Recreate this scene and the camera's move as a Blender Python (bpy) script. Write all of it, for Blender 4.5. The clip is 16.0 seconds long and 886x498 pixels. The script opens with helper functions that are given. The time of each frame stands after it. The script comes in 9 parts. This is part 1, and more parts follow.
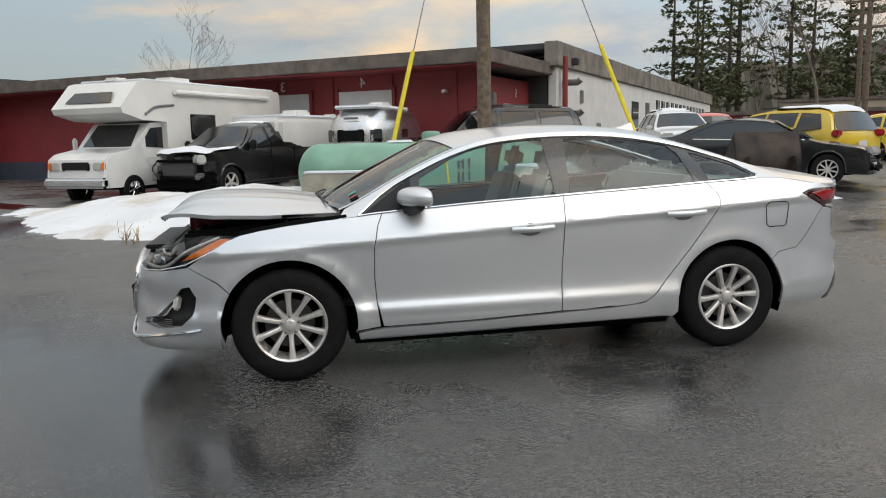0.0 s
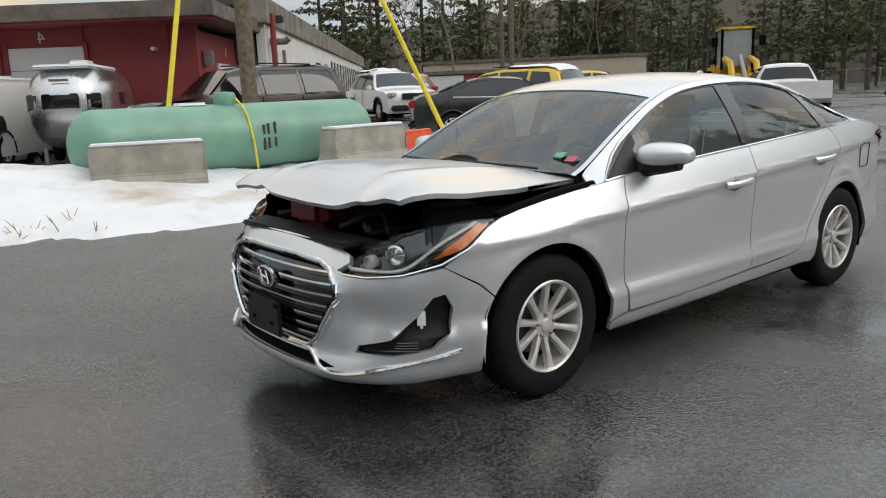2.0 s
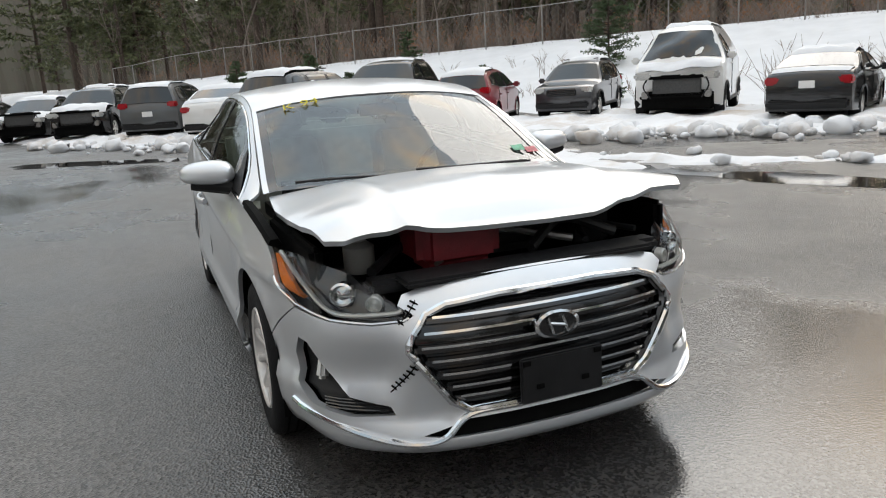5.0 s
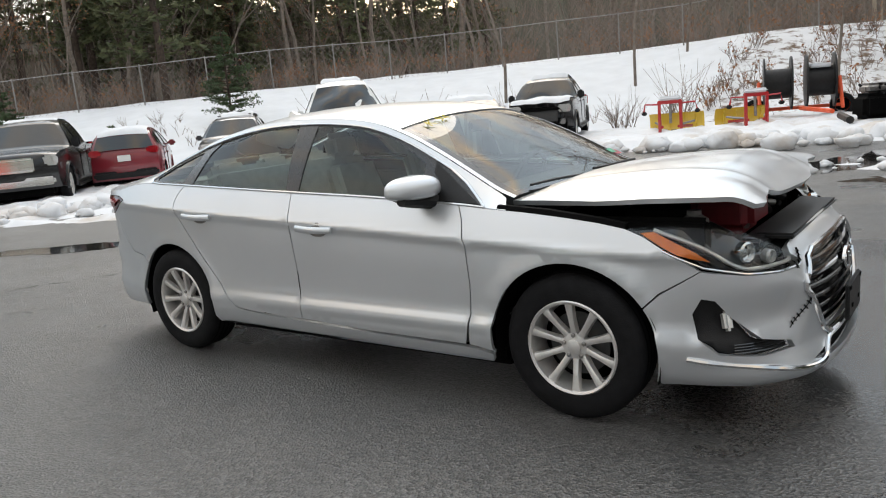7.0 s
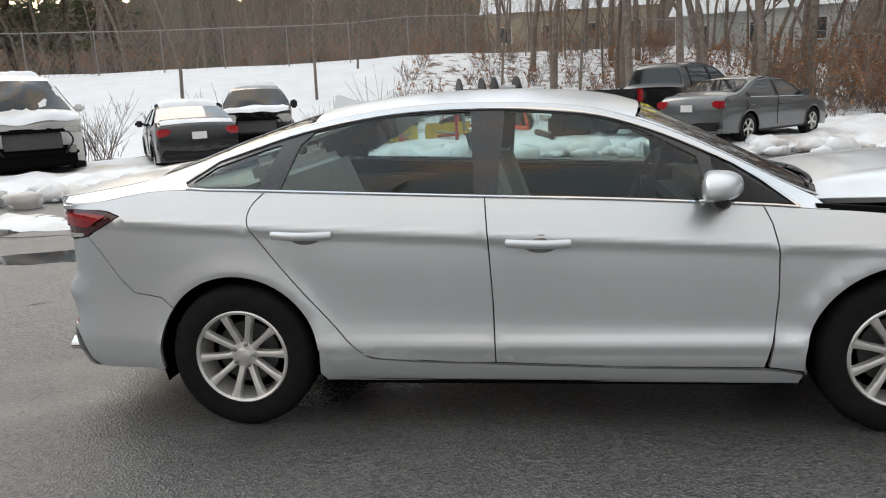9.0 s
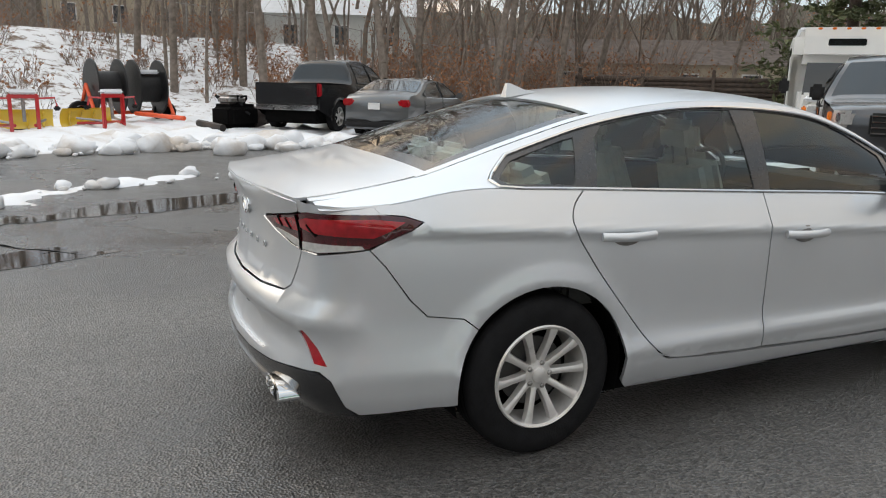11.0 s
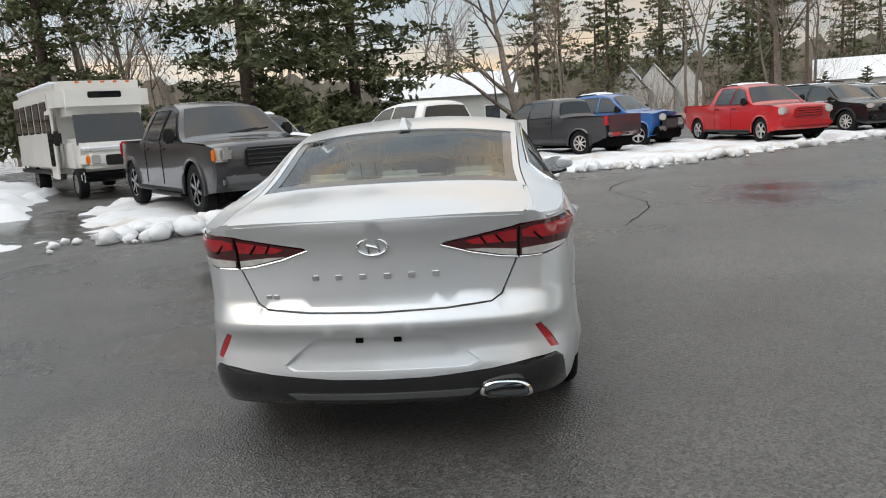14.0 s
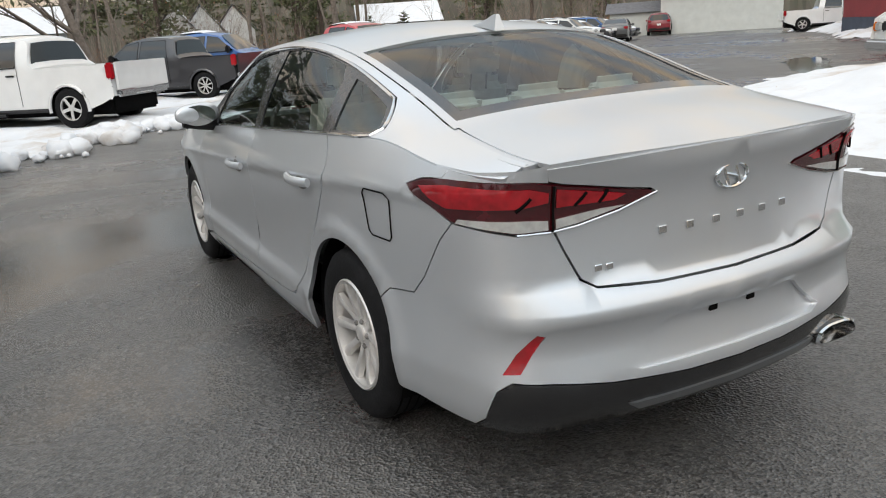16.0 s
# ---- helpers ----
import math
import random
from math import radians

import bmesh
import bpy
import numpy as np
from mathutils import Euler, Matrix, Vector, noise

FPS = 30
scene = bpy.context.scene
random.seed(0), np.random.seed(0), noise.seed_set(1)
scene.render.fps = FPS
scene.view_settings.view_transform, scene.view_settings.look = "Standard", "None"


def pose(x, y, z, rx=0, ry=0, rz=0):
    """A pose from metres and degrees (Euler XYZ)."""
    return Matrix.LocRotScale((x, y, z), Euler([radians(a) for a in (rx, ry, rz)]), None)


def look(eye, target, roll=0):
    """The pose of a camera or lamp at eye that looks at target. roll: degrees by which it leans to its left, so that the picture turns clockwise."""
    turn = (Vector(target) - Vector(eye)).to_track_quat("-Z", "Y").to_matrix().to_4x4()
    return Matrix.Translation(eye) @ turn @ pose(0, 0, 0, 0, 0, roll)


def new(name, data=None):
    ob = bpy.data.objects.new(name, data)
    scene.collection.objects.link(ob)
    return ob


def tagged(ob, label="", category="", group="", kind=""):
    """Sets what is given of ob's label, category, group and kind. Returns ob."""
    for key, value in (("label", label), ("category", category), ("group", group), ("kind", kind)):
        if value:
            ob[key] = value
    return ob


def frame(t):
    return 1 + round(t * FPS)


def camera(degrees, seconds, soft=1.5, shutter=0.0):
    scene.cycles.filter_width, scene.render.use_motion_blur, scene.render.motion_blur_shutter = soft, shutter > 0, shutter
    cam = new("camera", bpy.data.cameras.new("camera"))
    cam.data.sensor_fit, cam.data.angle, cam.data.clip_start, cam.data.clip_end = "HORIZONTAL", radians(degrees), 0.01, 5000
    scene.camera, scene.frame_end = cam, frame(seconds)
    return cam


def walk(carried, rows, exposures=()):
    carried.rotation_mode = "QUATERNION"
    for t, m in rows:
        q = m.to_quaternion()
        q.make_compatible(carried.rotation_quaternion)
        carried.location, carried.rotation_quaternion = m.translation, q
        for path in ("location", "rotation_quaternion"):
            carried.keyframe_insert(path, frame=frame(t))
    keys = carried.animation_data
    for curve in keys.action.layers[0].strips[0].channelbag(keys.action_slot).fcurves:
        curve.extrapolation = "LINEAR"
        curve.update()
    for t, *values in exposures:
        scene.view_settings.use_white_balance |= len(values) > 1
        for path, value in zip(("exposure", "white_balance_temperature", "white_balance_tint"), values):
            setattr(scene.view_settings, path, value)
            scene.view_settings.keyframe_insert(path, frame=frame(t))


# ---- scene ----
cam = camera(60.1, 16.0, 1.1)
PATH = [
    (0, (1.37, 5.323, 1.395), (0.984, 3.381, 1.109), -1.2),
    (0.5, (2.057, 4.9, 1.409), (1.492, 3.007, 1.097), -2.1),
    (1, (2.716, 4.431, 1.423), (1.945, 2.618, 1.082), -2.2),
    (1.5, (3.33, 3.851, 1.421), (2.346, 2.148, 1.054), -2.0),
    (2, (3.856, 3.236, 1.41), (2.644, 1.697, 1.006), -2.3),
    (2.5, (4.334, 2.542, 1.425), (2.866, 1.262, 0.97), -2.7),
    (3, (4.659, 1.826, 1.428), (2.963, 0.875, 0.96), -3.0),
    (3.5, (4.89, 1.045, 1.444), (3.047, 0.423, 0.978), -3.3),
    (4, (4.953, 0.257, 1.454), (3.023, 0.003, 0.994), -4.3),
    (4.5, (4.864, -0.504, 1.49), (2.931, -0.27, 1.034), -5.0),
    (5, (4.584, -1.276, 1.473), (2.768, -0.567, 1.026), -3.5),
    (5.2, (4.444, -1.597, 1.48), (2.692, -0.737, 1.047), -2.9),
    (7.3, (2.562, -3.988, 1.446), (1.535, -2.315, 1.067), -5.6),
    (7.5, (2.314, -4.076, 1.458), (1.397, -2.341, 1.074), -5.6),
    (8, (1.56, -4.171, 1.438), (0.912, -2.323, 1.029), -4.6),
    (8.5, (0.799, -4.176, 1.459), (0.362, -2.266, 1.055), -3.9),
    (9, (-0.011, -4.048, 1.473), (-0.285, -2.108, 1.071), -2.7),
    (9.5, (-0.817, -3.933, 1.49), (-0.895, -1.981, 1.063), -1.3),
    (9.7, (-1.119, -3.841, 1.478), (-1.086, -1.889, 1.042), -0.6),
    (11.8, (-4.038, -2.952, 1.514), (-2.736, -1.487, 1.115), -1.5),
    (12, (-4.274, -2.829, 1.522), (-2.866, -1.463, 1.132), -2.7),
    (12.5, (-4.819, -2.473, 1.538), (-3.18, -1.386, 1.176), -4.1),
    (13, (-5.228, -1.931, 1.509), (-3.424, -1.137, 1.172), -4.0),
    (13.5, (-5.533, -1.295, 1.507), (-3.628, -0.776, 1.187), -3.1),
    (14, (-5.527, -0.589, 1.474), (-3.565, -0.408, 1.133), -3.6),
    (14.5, (-5.387, 0.102, 1.466), (-3.434, -0.055, 1.065), -4.2),
    (15, (-5.059, 0.769, 1.447), (-3.154, 0.35, 1.006), -3.5),
    (15.5, (-4.587, 1.372, 1.445), (-2.759, 0.716, 0.969), -3.3),
    (16, (-3.984, 1.848, 1.425), (-2.282, 0.952, 0.879), -3.9),
]
EXPOSURES = [(0, 0.22), (3, 0.30), (5, 0.36), (9.5, 0.42), (13, 0.42), (16, 0.40)]
walk(cam, [(t, look(eye, target, roll)) for t, eye, target, roll in PATH], EXPOSURES)

# ---------------------------------------------------------------- sky and sun
SUN_AZ, SUN_EL = 130.0, 9.0
world = bpy.data.worlds.new("sky")
scene.world = world
world.use_nodes = True
wn, wl = world.node_tree.nodes, world.node_tree.links
wn.clear()


def wnode(kind, **sets):
    n = wn.new(kind)
    for key, value in sets.items():
        n.inputs[key.replace("_", " ")].default_value = value
    return n


sky = wn.new("ShaderNodeTexSky")
sky.sky_type, sky.sun_disc = "NISHITA", False
sky.sun_elevation, sky.sun_rotation = radians(SUN_EL), radians(90 - SUN_AZ)
sky.air_density, sky.dust_density, sky.ozone_density = 1.0, 1.5, 1.0
coord = wn.new("ShaderNodeTexCoord")
stretch = wn.new("ShaderNodeMapping")
stretch.inputs["Scale"].default_value = (1.0, 1.0, 3.2)
stretch.inputs["Location"].default_value = (3.1, 1.7, 0.4)
clouds = wnode("ShaderNodeTexNoise", Scale=2.3, Detail=7.0, Roughness=0.56, Distortion=0.35)
cover = wn.new("ShaderNodeValToRGB")
cover.color_ramp.elements[0].position, cover.color_ramp.elements[1].position = 0.43, 0.60
warmth = wnode("ShaderNodeTexNoise", Scale=3.6, Detail=5.0, Roughness=0.6)
tone = wn.new("ShaderNodeValToRGB")
tone.color_ramp.elements[0].position, tone.color_ramp.elements[1].position = 0.38, 0.64
tone.color_ramp.elements[0].color = (0.55, 0.605, 0.68, 1)
tone.color_ramp.elements[1].color = (1.32, 1.015, 0.675, 1)
pale = wn.new("ShaderNodeMixRGB")
pale.inputs["Fac"].default_value = 0.62
pale.inputs["Color2"].default_value = (0.86, 0.99, 1.095, 1)
gain = wn.new("ShaderNodeMixRGB")
gain.blend_type = "MULTIPLY"
gain.inputs["Fac"].default_value = 1.0
gain.inputs["Color2"].default_value = (0.10, 0.10, 0.10, 1)
mix = wn.new("ShaderNodeMixRGB")
lift = wn.new("ShaderNodeSeparateXYZ")
climb = wn.new("ShaderNodeMapRange")
climb.inputs["From Min"].default_value, climb.inputs["From Max"].default_value = 0.05, 0.75
climb.inputs["To Min"].default_value, climb.inputs["To Max"].default_value = 0.76, 1.45
wl.new(coord.outputs["Generated"], lift.inputs["Vector"])
wl.new(lift.outputs["Z"], climb.inputs["Value"])
# the sky is brighter on the sun's side
toward = wn.new("ShaderNodeVectorMath")
toward.operation = "DOT_PRODUCT"
toward.inputs[1].default_value = (math.cos(radians(SUN_AZ)), math.sin(radians(SUN_AZ)), 0.0)
wl.new(coord.outputs["Generated"], toward.inputs[0])
side_gain = wn.new("ShaderNodeMapRange")
side_gain.inputs["From Min"].default_value, side_gain.inputs["From Max"].default_value = -1.0, 1.0
side_gain.inputs["To Min"].default_value, side_gain.inputs["To Max"].default_value = 0.62, 1.42
wl.new(toward.outputs["Value"], side_gain.inputs["Value"])
sky_level = wn.new("ShaderNodeMath")
sky_level.operation = "MULTIPLY"
wl.new(climb.outputs["Result"], sky_level.inputs[0])
wl.new(side_gain.outputs["Result"], sky_level.inputs[1])
back = wnode("ShaderNodeBackground", Strength=1.0)
wl.new(sky_level.outputs["Value"], back.inputs["Strength"])
out = wn.new("ShaderNodeOutputWorld")
wl.new(coord.outputs["Generated"], stretch.inputs["Vector"])
wl.new(stretch.outputs["Vector"], clouds.inputs["Vector"])
wl.new(stretch.outputs["Vector"], warmth.inputs["Vector"])
wl.new(clouds.outputs["Fac"], cover.inputs["Fac"])
wl.new(warmth.outputs["Fac"], tone.inputs["Fac"])
wl.new(sky.outputs["Color"], gain.inputs["Color1"])
wl.new(gain.outputs["Color"], pale.inputs["Color1"])
wl.new(cover.outputs["Color"], mix.inputs["Fac"])
wl.new(pale.outputs["Color"], mix.inputs["Color1"])
wl.new(tone.outputs["Color"], mix.inputs["Color2"])
wl.new(mix.outputs["Color"], back.inputs["Color"])
wl.new(back.outputs["Background"], out.inputs["Surface"])

sun = new("sun", bpy.data.lights.new("sun", "SUN"))
sun.data.energy, sun.data.angle, sun.data.color = 0.5, radians(30), (1.0, 0.9, 0.78)
sun.matrix_world = look((0, 0, 0), (-math.cos(radians(SUN_AZ)) * 0.75, -math.sin(radians(SUN_AZ)) * 0.75, -0.62))

# ---------------------------------------------------------------- materials
def mat(name, color, rough=0.5, metal=0.0, var=0.12, scale=8.0, bump=0.0, bump_scale=60.0, coat=0.0, rough_var=0.1, color2=None, spec=0.5, detail=6.0):
    """Principled surface whose colour and roughness vary at two scales, with fine relief."""
    m = bpy.data.materials.new(name)
    m.use_nodes = True
    n, l = m.node_tree.nodes, m.node_tree.links
    b = n["Principled BSDF"]
    co = n.new("ShaderNodeTexCoord")
    big = n.new("ShaderNodeTexNoise")
    big.inputs["Scale"].default_value, big.inputs["Detail"].default_value = scale, detail
    l.new(co.outputs["Object"], big.inputs["Vector"])
    ramp = n.new("ShaderNodeValToRGB")
    ramp.color_ramp.elements[0].position, ramp.color_ramp.elements[1].position = 0.3, 0.7
    c1 = tuple(c * (1 - var) for c in color)
    c2 = color2 or tuple(min(1, c * (1 + var)) for c in color)
    ramp.color_ramp.elements[0].color, ramp.color_ramp.elements[1].color = (*c1, 1), (*c2, 1)
    l.new(big.outputs["Fac"], ramp.inputs["Fac"])
    l.new(ramp.outputs["Color"], b.inputs["Base Color"])
    fine = n.new("ShaderNodeTexNoise")
    fine.inputs["Scale"].default_value, fine.inputs["Detail"].default_value = bump_scale, 4.0
    l.new(co.outputs["Object"], fine.inputs["Vector"])
    rr = n.new("ShaderNodeMapRange")
    rr.inputs["To Min"].default_value, rr.inputs["To Max"].default_value = max(0.0, rough - rough_var), min(1.0, rough + rough_var)
    l.new(fine.outputs["Fac"], rr.inputs["Value"])
    l.new(rr.outputs["Result"], b.inputs["Roughness"])
    b.inputs["Metallic"].default_value = metal
    b.inputs["Coat Weight"].default_value = coat
    b.inputs["Coat Roughness"].default_value = 0.04
    b.inputs["Specular IOR Level"].default_value = spec
    if bump:
        bp = n.new("ShaderNodeBump")
        bp.inputs["Strength"].default_value, bp.inputs["Distance"].default_value = bump, 0.01
        l.new(fine.outputs["Fac"], bp.inputs["Height"])
        l.new(bp.outputs["Normal"], b.inputs["Normal"])
    return m


def glass_mat(name, tint, ior=2.1, rough=0.02):
    m = bpy.data.materials.new(name)
    m.use_nodes = True
    n, l = m.node_tree.nodes, m.node_tree.links
    n.clear()
    clear = n.new("ShaderNodeBsdfTransparent")
    clear.inputs["Color"].default_value = (*tint, 1)
    shine = n.new("ShaderNodeBsdfGlossy")
    shine.inputs["Roughness"].default_value = rough
    fr = n.new("ShaderNodeFresnel")
    fr.inputs["IOR"].default_value = ior
    mx = n.new("ShaderNodeMixShader")
    o = n.new("ShaderNodeOutputMaterial")
    l.new(fr.outputs["Fac"], mx.inputs["Fac"])
    l.new(clear.outputs["BSDF"], mx.inputs[1])
    l.new(shine.outputs["BSDF"], mx.inputs[2])
    l.new(mx.outputs["Shader"], o.inputs["Surface"])
    return m


def paint(name, color, rough=0.32, metal=0.0, coat=0.9):
    return mat(name, color, rough, metal, 0.05, 2.5, 0.0, 30.0, coat, 0.05)


silver = mat("silver_metallic_paint", (0.69, 0.712, 0.738), 0.33, 0.70, 0.03, 1.4, 0.0, 220.0, 0.6, 0.04)
black_plastic = mat("black_plastic", (0.012, 0.012, 0.013), 0.45, 0, 0.25, 14, 0.15, 300, spec=0.3)
gloss_black = mat("gloss_black", (0.010, 0.010, 0.011), 0.14, 0, 0.2, 10, 0, 40, 0.6, 0.05)
rubber = mat("tyre_rubber", (0.010, 0.010, 0.011), 0.75, 0, 0.3, 18, 0.25, 120, spec=0.16)
alloy = mat("silver_alloy", (0.72, 0.70, 0.68), 0.32, 0.6, 0.1, 20, 0.05, 150)
steel = mat("dull_steel", (0.30, 0.29, 0.28), 0.45, 0.9, 0.25, 20, 0.1, 150)
chrome = mat("chrome", (0.72, 0.73, 0.74), 0.09, 1.0, 0.04, 6, 0, 40, 0, 0.04)
pillar_black = mat("pillar_black", (0.022, 0.022, 0.024), 0.25, 0, 0.15, 10, 0, 60, 0.4)
# near-black for black parts, and painted shade in recesses and under bodies
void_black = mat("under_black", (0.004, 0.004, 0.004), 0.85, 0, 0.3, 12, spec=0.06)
glass = glass_mat("car_glass", (0.74, 0.86, 0.84), 1.6)
screen_glass = glass_mat("windshield_glass", (0.58, 0.72, 0.68), 2.1)
lamp_glass = glass_mat("lamp_glass", (0.92, 0.94, 0.94), 1.4)
dark_glass = mat("dark_tinted_glass", (0.008, 0.010, 0.011), 0.05, 0, 0.3, 3, 0, 20, 0.5, 0.03)
red_lens = mat("red_lens", (0.34, 0.007, 0.013), 0.12, 0, 0.25, 30, 0, 60, 0.7, 0.05)
deep_red_lens = mat("dark_red_lens", (0.055, 0.003, 0.006), 0.12, 0, 0.25, 30, 0, 60, 0.7, 0.05)
clear_lens = mat("clear_lens", (0.62, 0.62, 0.60), 0.16, 0.4, 0.15, 40, 0, 60, 0.7, 0.05)
amber_lens = mat("amber_lens", (0.80, 0.20, 0.02), 0.16, 0, 0.15, 40, 0, 60, 0.6, 0.05)
seat_cloth = mat("beige_seat_cloth", (0.46, 0.46, 0.43), 0.85, 0, 0.1, 20, 0.2, 400)
dark_trim = mat("grey_cabin_trim", (0.06, 0.06, 0.06), 0.7, 0, 0.2, 20, 0.1, 300)
snow = mat("packed_snow", (0.75, 0.77, 0.80), 0.7, 0, 0.05, 3, 0.5, 22, 0, 0.1, spec=0.3)
white_paint = paint("white_vehicle_paint", (0.74, 0.74, 0.73))
black_paint = paint("black_vehicle_paint", (0.008, 0.008, 0.009), 0.22, 0.0, 0.5)
grey_paint = paint("grey_vehicle_paint", (0.10, 0.105, 0.11), 0.3, 0.3)
dark_grey_paint = paint("charcoal_vehicle_paint", (0.045, 0.045, 0.05), 0.3, 0.3)
silver_paint = paint("light_silver_vehicle_paint", (0.42, 0.43, 0.45), 0.3, 0.5)
red_paint = paint("red_vehicle_paint", (0.46, 0.018, 0.022))
dark_red_paint = paint("dark_red_vehicle_paint", (0.20, 0.012, 0.022))
blue_paint = paint("blue_vehicle_paint", (0.03, 0.12, 0.36))
yellow_paint = paint("yellow_vehicle_paint", (0.72, 0.50, 0.03))
lime_paint = paint("lime_vehicle_paint", (0.45, 0.52, 0.06))
orange_red_paint = paint("orange_red_vehicle_paint", (0.60, 0.07, 0.025))
tan_paint = paint("tan_vehicle_paint", (0.22, 0.19, 0.15), 0.3, 0.4)


def asphalt_mat():
    m = bpy.data.materials.new("wet_asphalt")
    m.use_nodes = True
    n, l = m.node_tree.nodes, m.node_tree.links
    b = n["Principled BSDF"]
    co = n.new("ShaderNodeTexCoord")

    def noise_tex(scale, detail, rough=0.55, distort=0.0):
        t = n.new("ShaderNodeTexNoise")
        t.inputs["Scale"].default_value, t.inputs["Detail"].default_value = scale, detail
        t.inputs["Roughness"].default_value, t.inputs["Distortion"].default_value = rough, distort
        l.new(co.outputs["Object"], t.inputs["Vector"])
        return t

    def ramp(src, a, c, lo, hi):
        r = n.new("ShaderNodeMapRange")
        r.inputs["From Min"].default_value, r.inputs["From Max"].default_value = a, c
        r.inputs["To Min"].default_value, r.inputs["To Max"].default_value = lo, hi
        l.new(src, r.inputs["Value"])
        return r.outputs["Result"]

    wide, mid, grit = noise_tex(0.16, 5, 0.6, 0.6), noise_tex(1.1, 6), noise_tex(130.0, 3)
    stone = n.new("ShaderNodeTexVoronoi")
    stone.inputs["Scale"].default_value = 85.0
    l.new(co.outputs["Object"], stone.inputs["Vector"])
    tint = n.new("ShaderNodeMixRGB")
    tint.inputs["Color1"].default_value, tint.inputs["Color2"].default_value = (0.026, 0.026, 0.027, 1), (0.135, 0.129, 0.121, 1)
    blend = n.new("ShaderNodeMath")
    blend.operation = "MULTIPLY_ADD"
    l.new(mid.outputs["Fac"], blend.inputs[0])
    blend.inputs[1].default_value = 0.55
    l.new(ramp(wide.outputs["Fac"], 0.32, 0.68, -0.22, 0.62), blend.inputs[2])
    l.new(blend.outputs["Value"], tint.inputs["Fac"])
    fleck = n.new("ShaderNodeMixRGB")
    fleck.blend_type = "MULTIPLY"
    fleck.inputs["Fac"].default_value = 0.85
    l.new(tint.outputs["Color"], fleck.inputs["Color1"])
    one = n.new("ShaderNodeSeparateColor")
    l.new(stone.outputs["Color"], one.inputs["Color"])
    l.new(ramp(one.outputs["Red"], 0.0, 1.0, 0.25, 1.75), fleck.inputs["Color2"])
    l.new(fleck.outputs["Color"], b.inputs["Base Color"])
    add = n.new("ShaderNodeMath")
    add.operation = "ADD"
    l.new(ramp(wide.outputs["Fac"], 0.36, 0.56, 0.10, 0.42), add.inputs[0])
    l.new(ramp(mid.outputs["Fac"], 0.3, 0.7, -0.06, 0.12), add.inputs[1])
    l.new(add.outputs["Value"], b.inputs["Roughness"])
    b.inputs["Specular IOR Level"].default_value = 0.8
    bp = n.new("ShaderNodeBump")
    bp.inputs["Distance"].default_value = 0.008
    l.new(ramp(wide.outputs["Fac"], 0.38, 0.54, 0.06, 0.9), bp.inputs["Strength"])
    l.new(stone.outputs["Distance"], bp.inputs["Height"])
    l.new(bp.outputs["Normal"], b.inputs["Normal"])
    return m


asphalt = asphalt_mat()

# ---------------------------------------------------------------- mesh tools
def link(name, verts, faces, material, parent=None, label="", smooth=True, sharp=None):
    me = bpy.data.meshes.new(name)
    me.from_pydata([tuple(v) for v in verts], [], [tuple(f) for f in faces])
    me.materials.append(material)
    if smooth:
        me.shade_smooth()
        if sharp:
            me.set_sharp_from_angle(angle=radians(sharp))
    me.validate()
    ob = new(name, me)
    if parent is not None:
        ob.parent = parent
    if label:
        ob["label"] = label
    return ob


def part(name, bm, material, parent=None, label="", smooth=True, sharp=35):
    me = bpy.data.meshes.new(name)
    bmesh.ops.recalc_face_normals(bm, faces=bm.faces)
    bm.to_mesh(me)
    bm.free()
    me.materials.append(material)
    if smooth:
        me.shade_smooth()
        me.set_sharp_from_angle(angle=radians(sharp))
    ob = new(name, me)
    if parent is not None:
        ob.parent = parent
    if label:
        ob["label"] = label
    return ob


def box(sx, sy, sz, at=(0, 0, 0), bevel=0.01, seg=2, turn=None, taper=None):
    """A bevelled box as a bmesh; taper narrows its top in x and y."""
    bm = bmesh.new()
    bmesh.ops.create_cube(bm, size=1)
    for v in bm.verts:
        v.co = Vector((v.co.x * sx, v.co.y * sy, v.co.z * sz))
        if taper and v.co.z > 0:
            v.co.x *= taper[0]
            v.co.y *= taper[1]
    if bevel > 0:
        bmesh.ops.bevel(bm, geom=bm.edges[:], offset=min(bevel, 0.49 * min(sx, sy, sz)), segments=seg, affect="EDGES")
    m = Matrix.Translation(at) @ (turn.to_4x4() if turn is not None else Matrix())
    bmesh.ops.transform(bm, matrix=m, verts=bm.verts)
    return bm


def rot(rx=0, ry=0, rz=0):
    return Euler([radians(a) for a in (rx, ry, rz)]).to_matrix()


def lathe(profile, n=32, axis="y", at=(0, 0, 0), closed=True):
    """Turns (radius, height) pairs round an axis."""
    bm = bmesh.new()
    rings = []
    for r, h in profile:
        ring = []
        for i in range(n):
            a = 2 * math.pi * i / n
            c, s = r * math.cos(a), r * math.sin(a)
            p = (c, h, s) if axis == "y" else ((c, s, h) if axis == "z" else (h, c, s))
            ring.append(bm.verts.new((p[0] + at[0], p[1] + at[1], p[2] + at[2])))
        rings.append(ring)
    for a, b in zip(rings, rings[1:]):
        for i in range(n):
            bm.faces.new((a[i], a[(i + 1) % n], b[(i + 1) % n], b[i]))
    if closed:
        for ring in (rings[0], rings[-1]):
            if (ring[0].co - ring[n // 2].co).length > 1e-4:
                bm.faces.new(ring)
    return bm


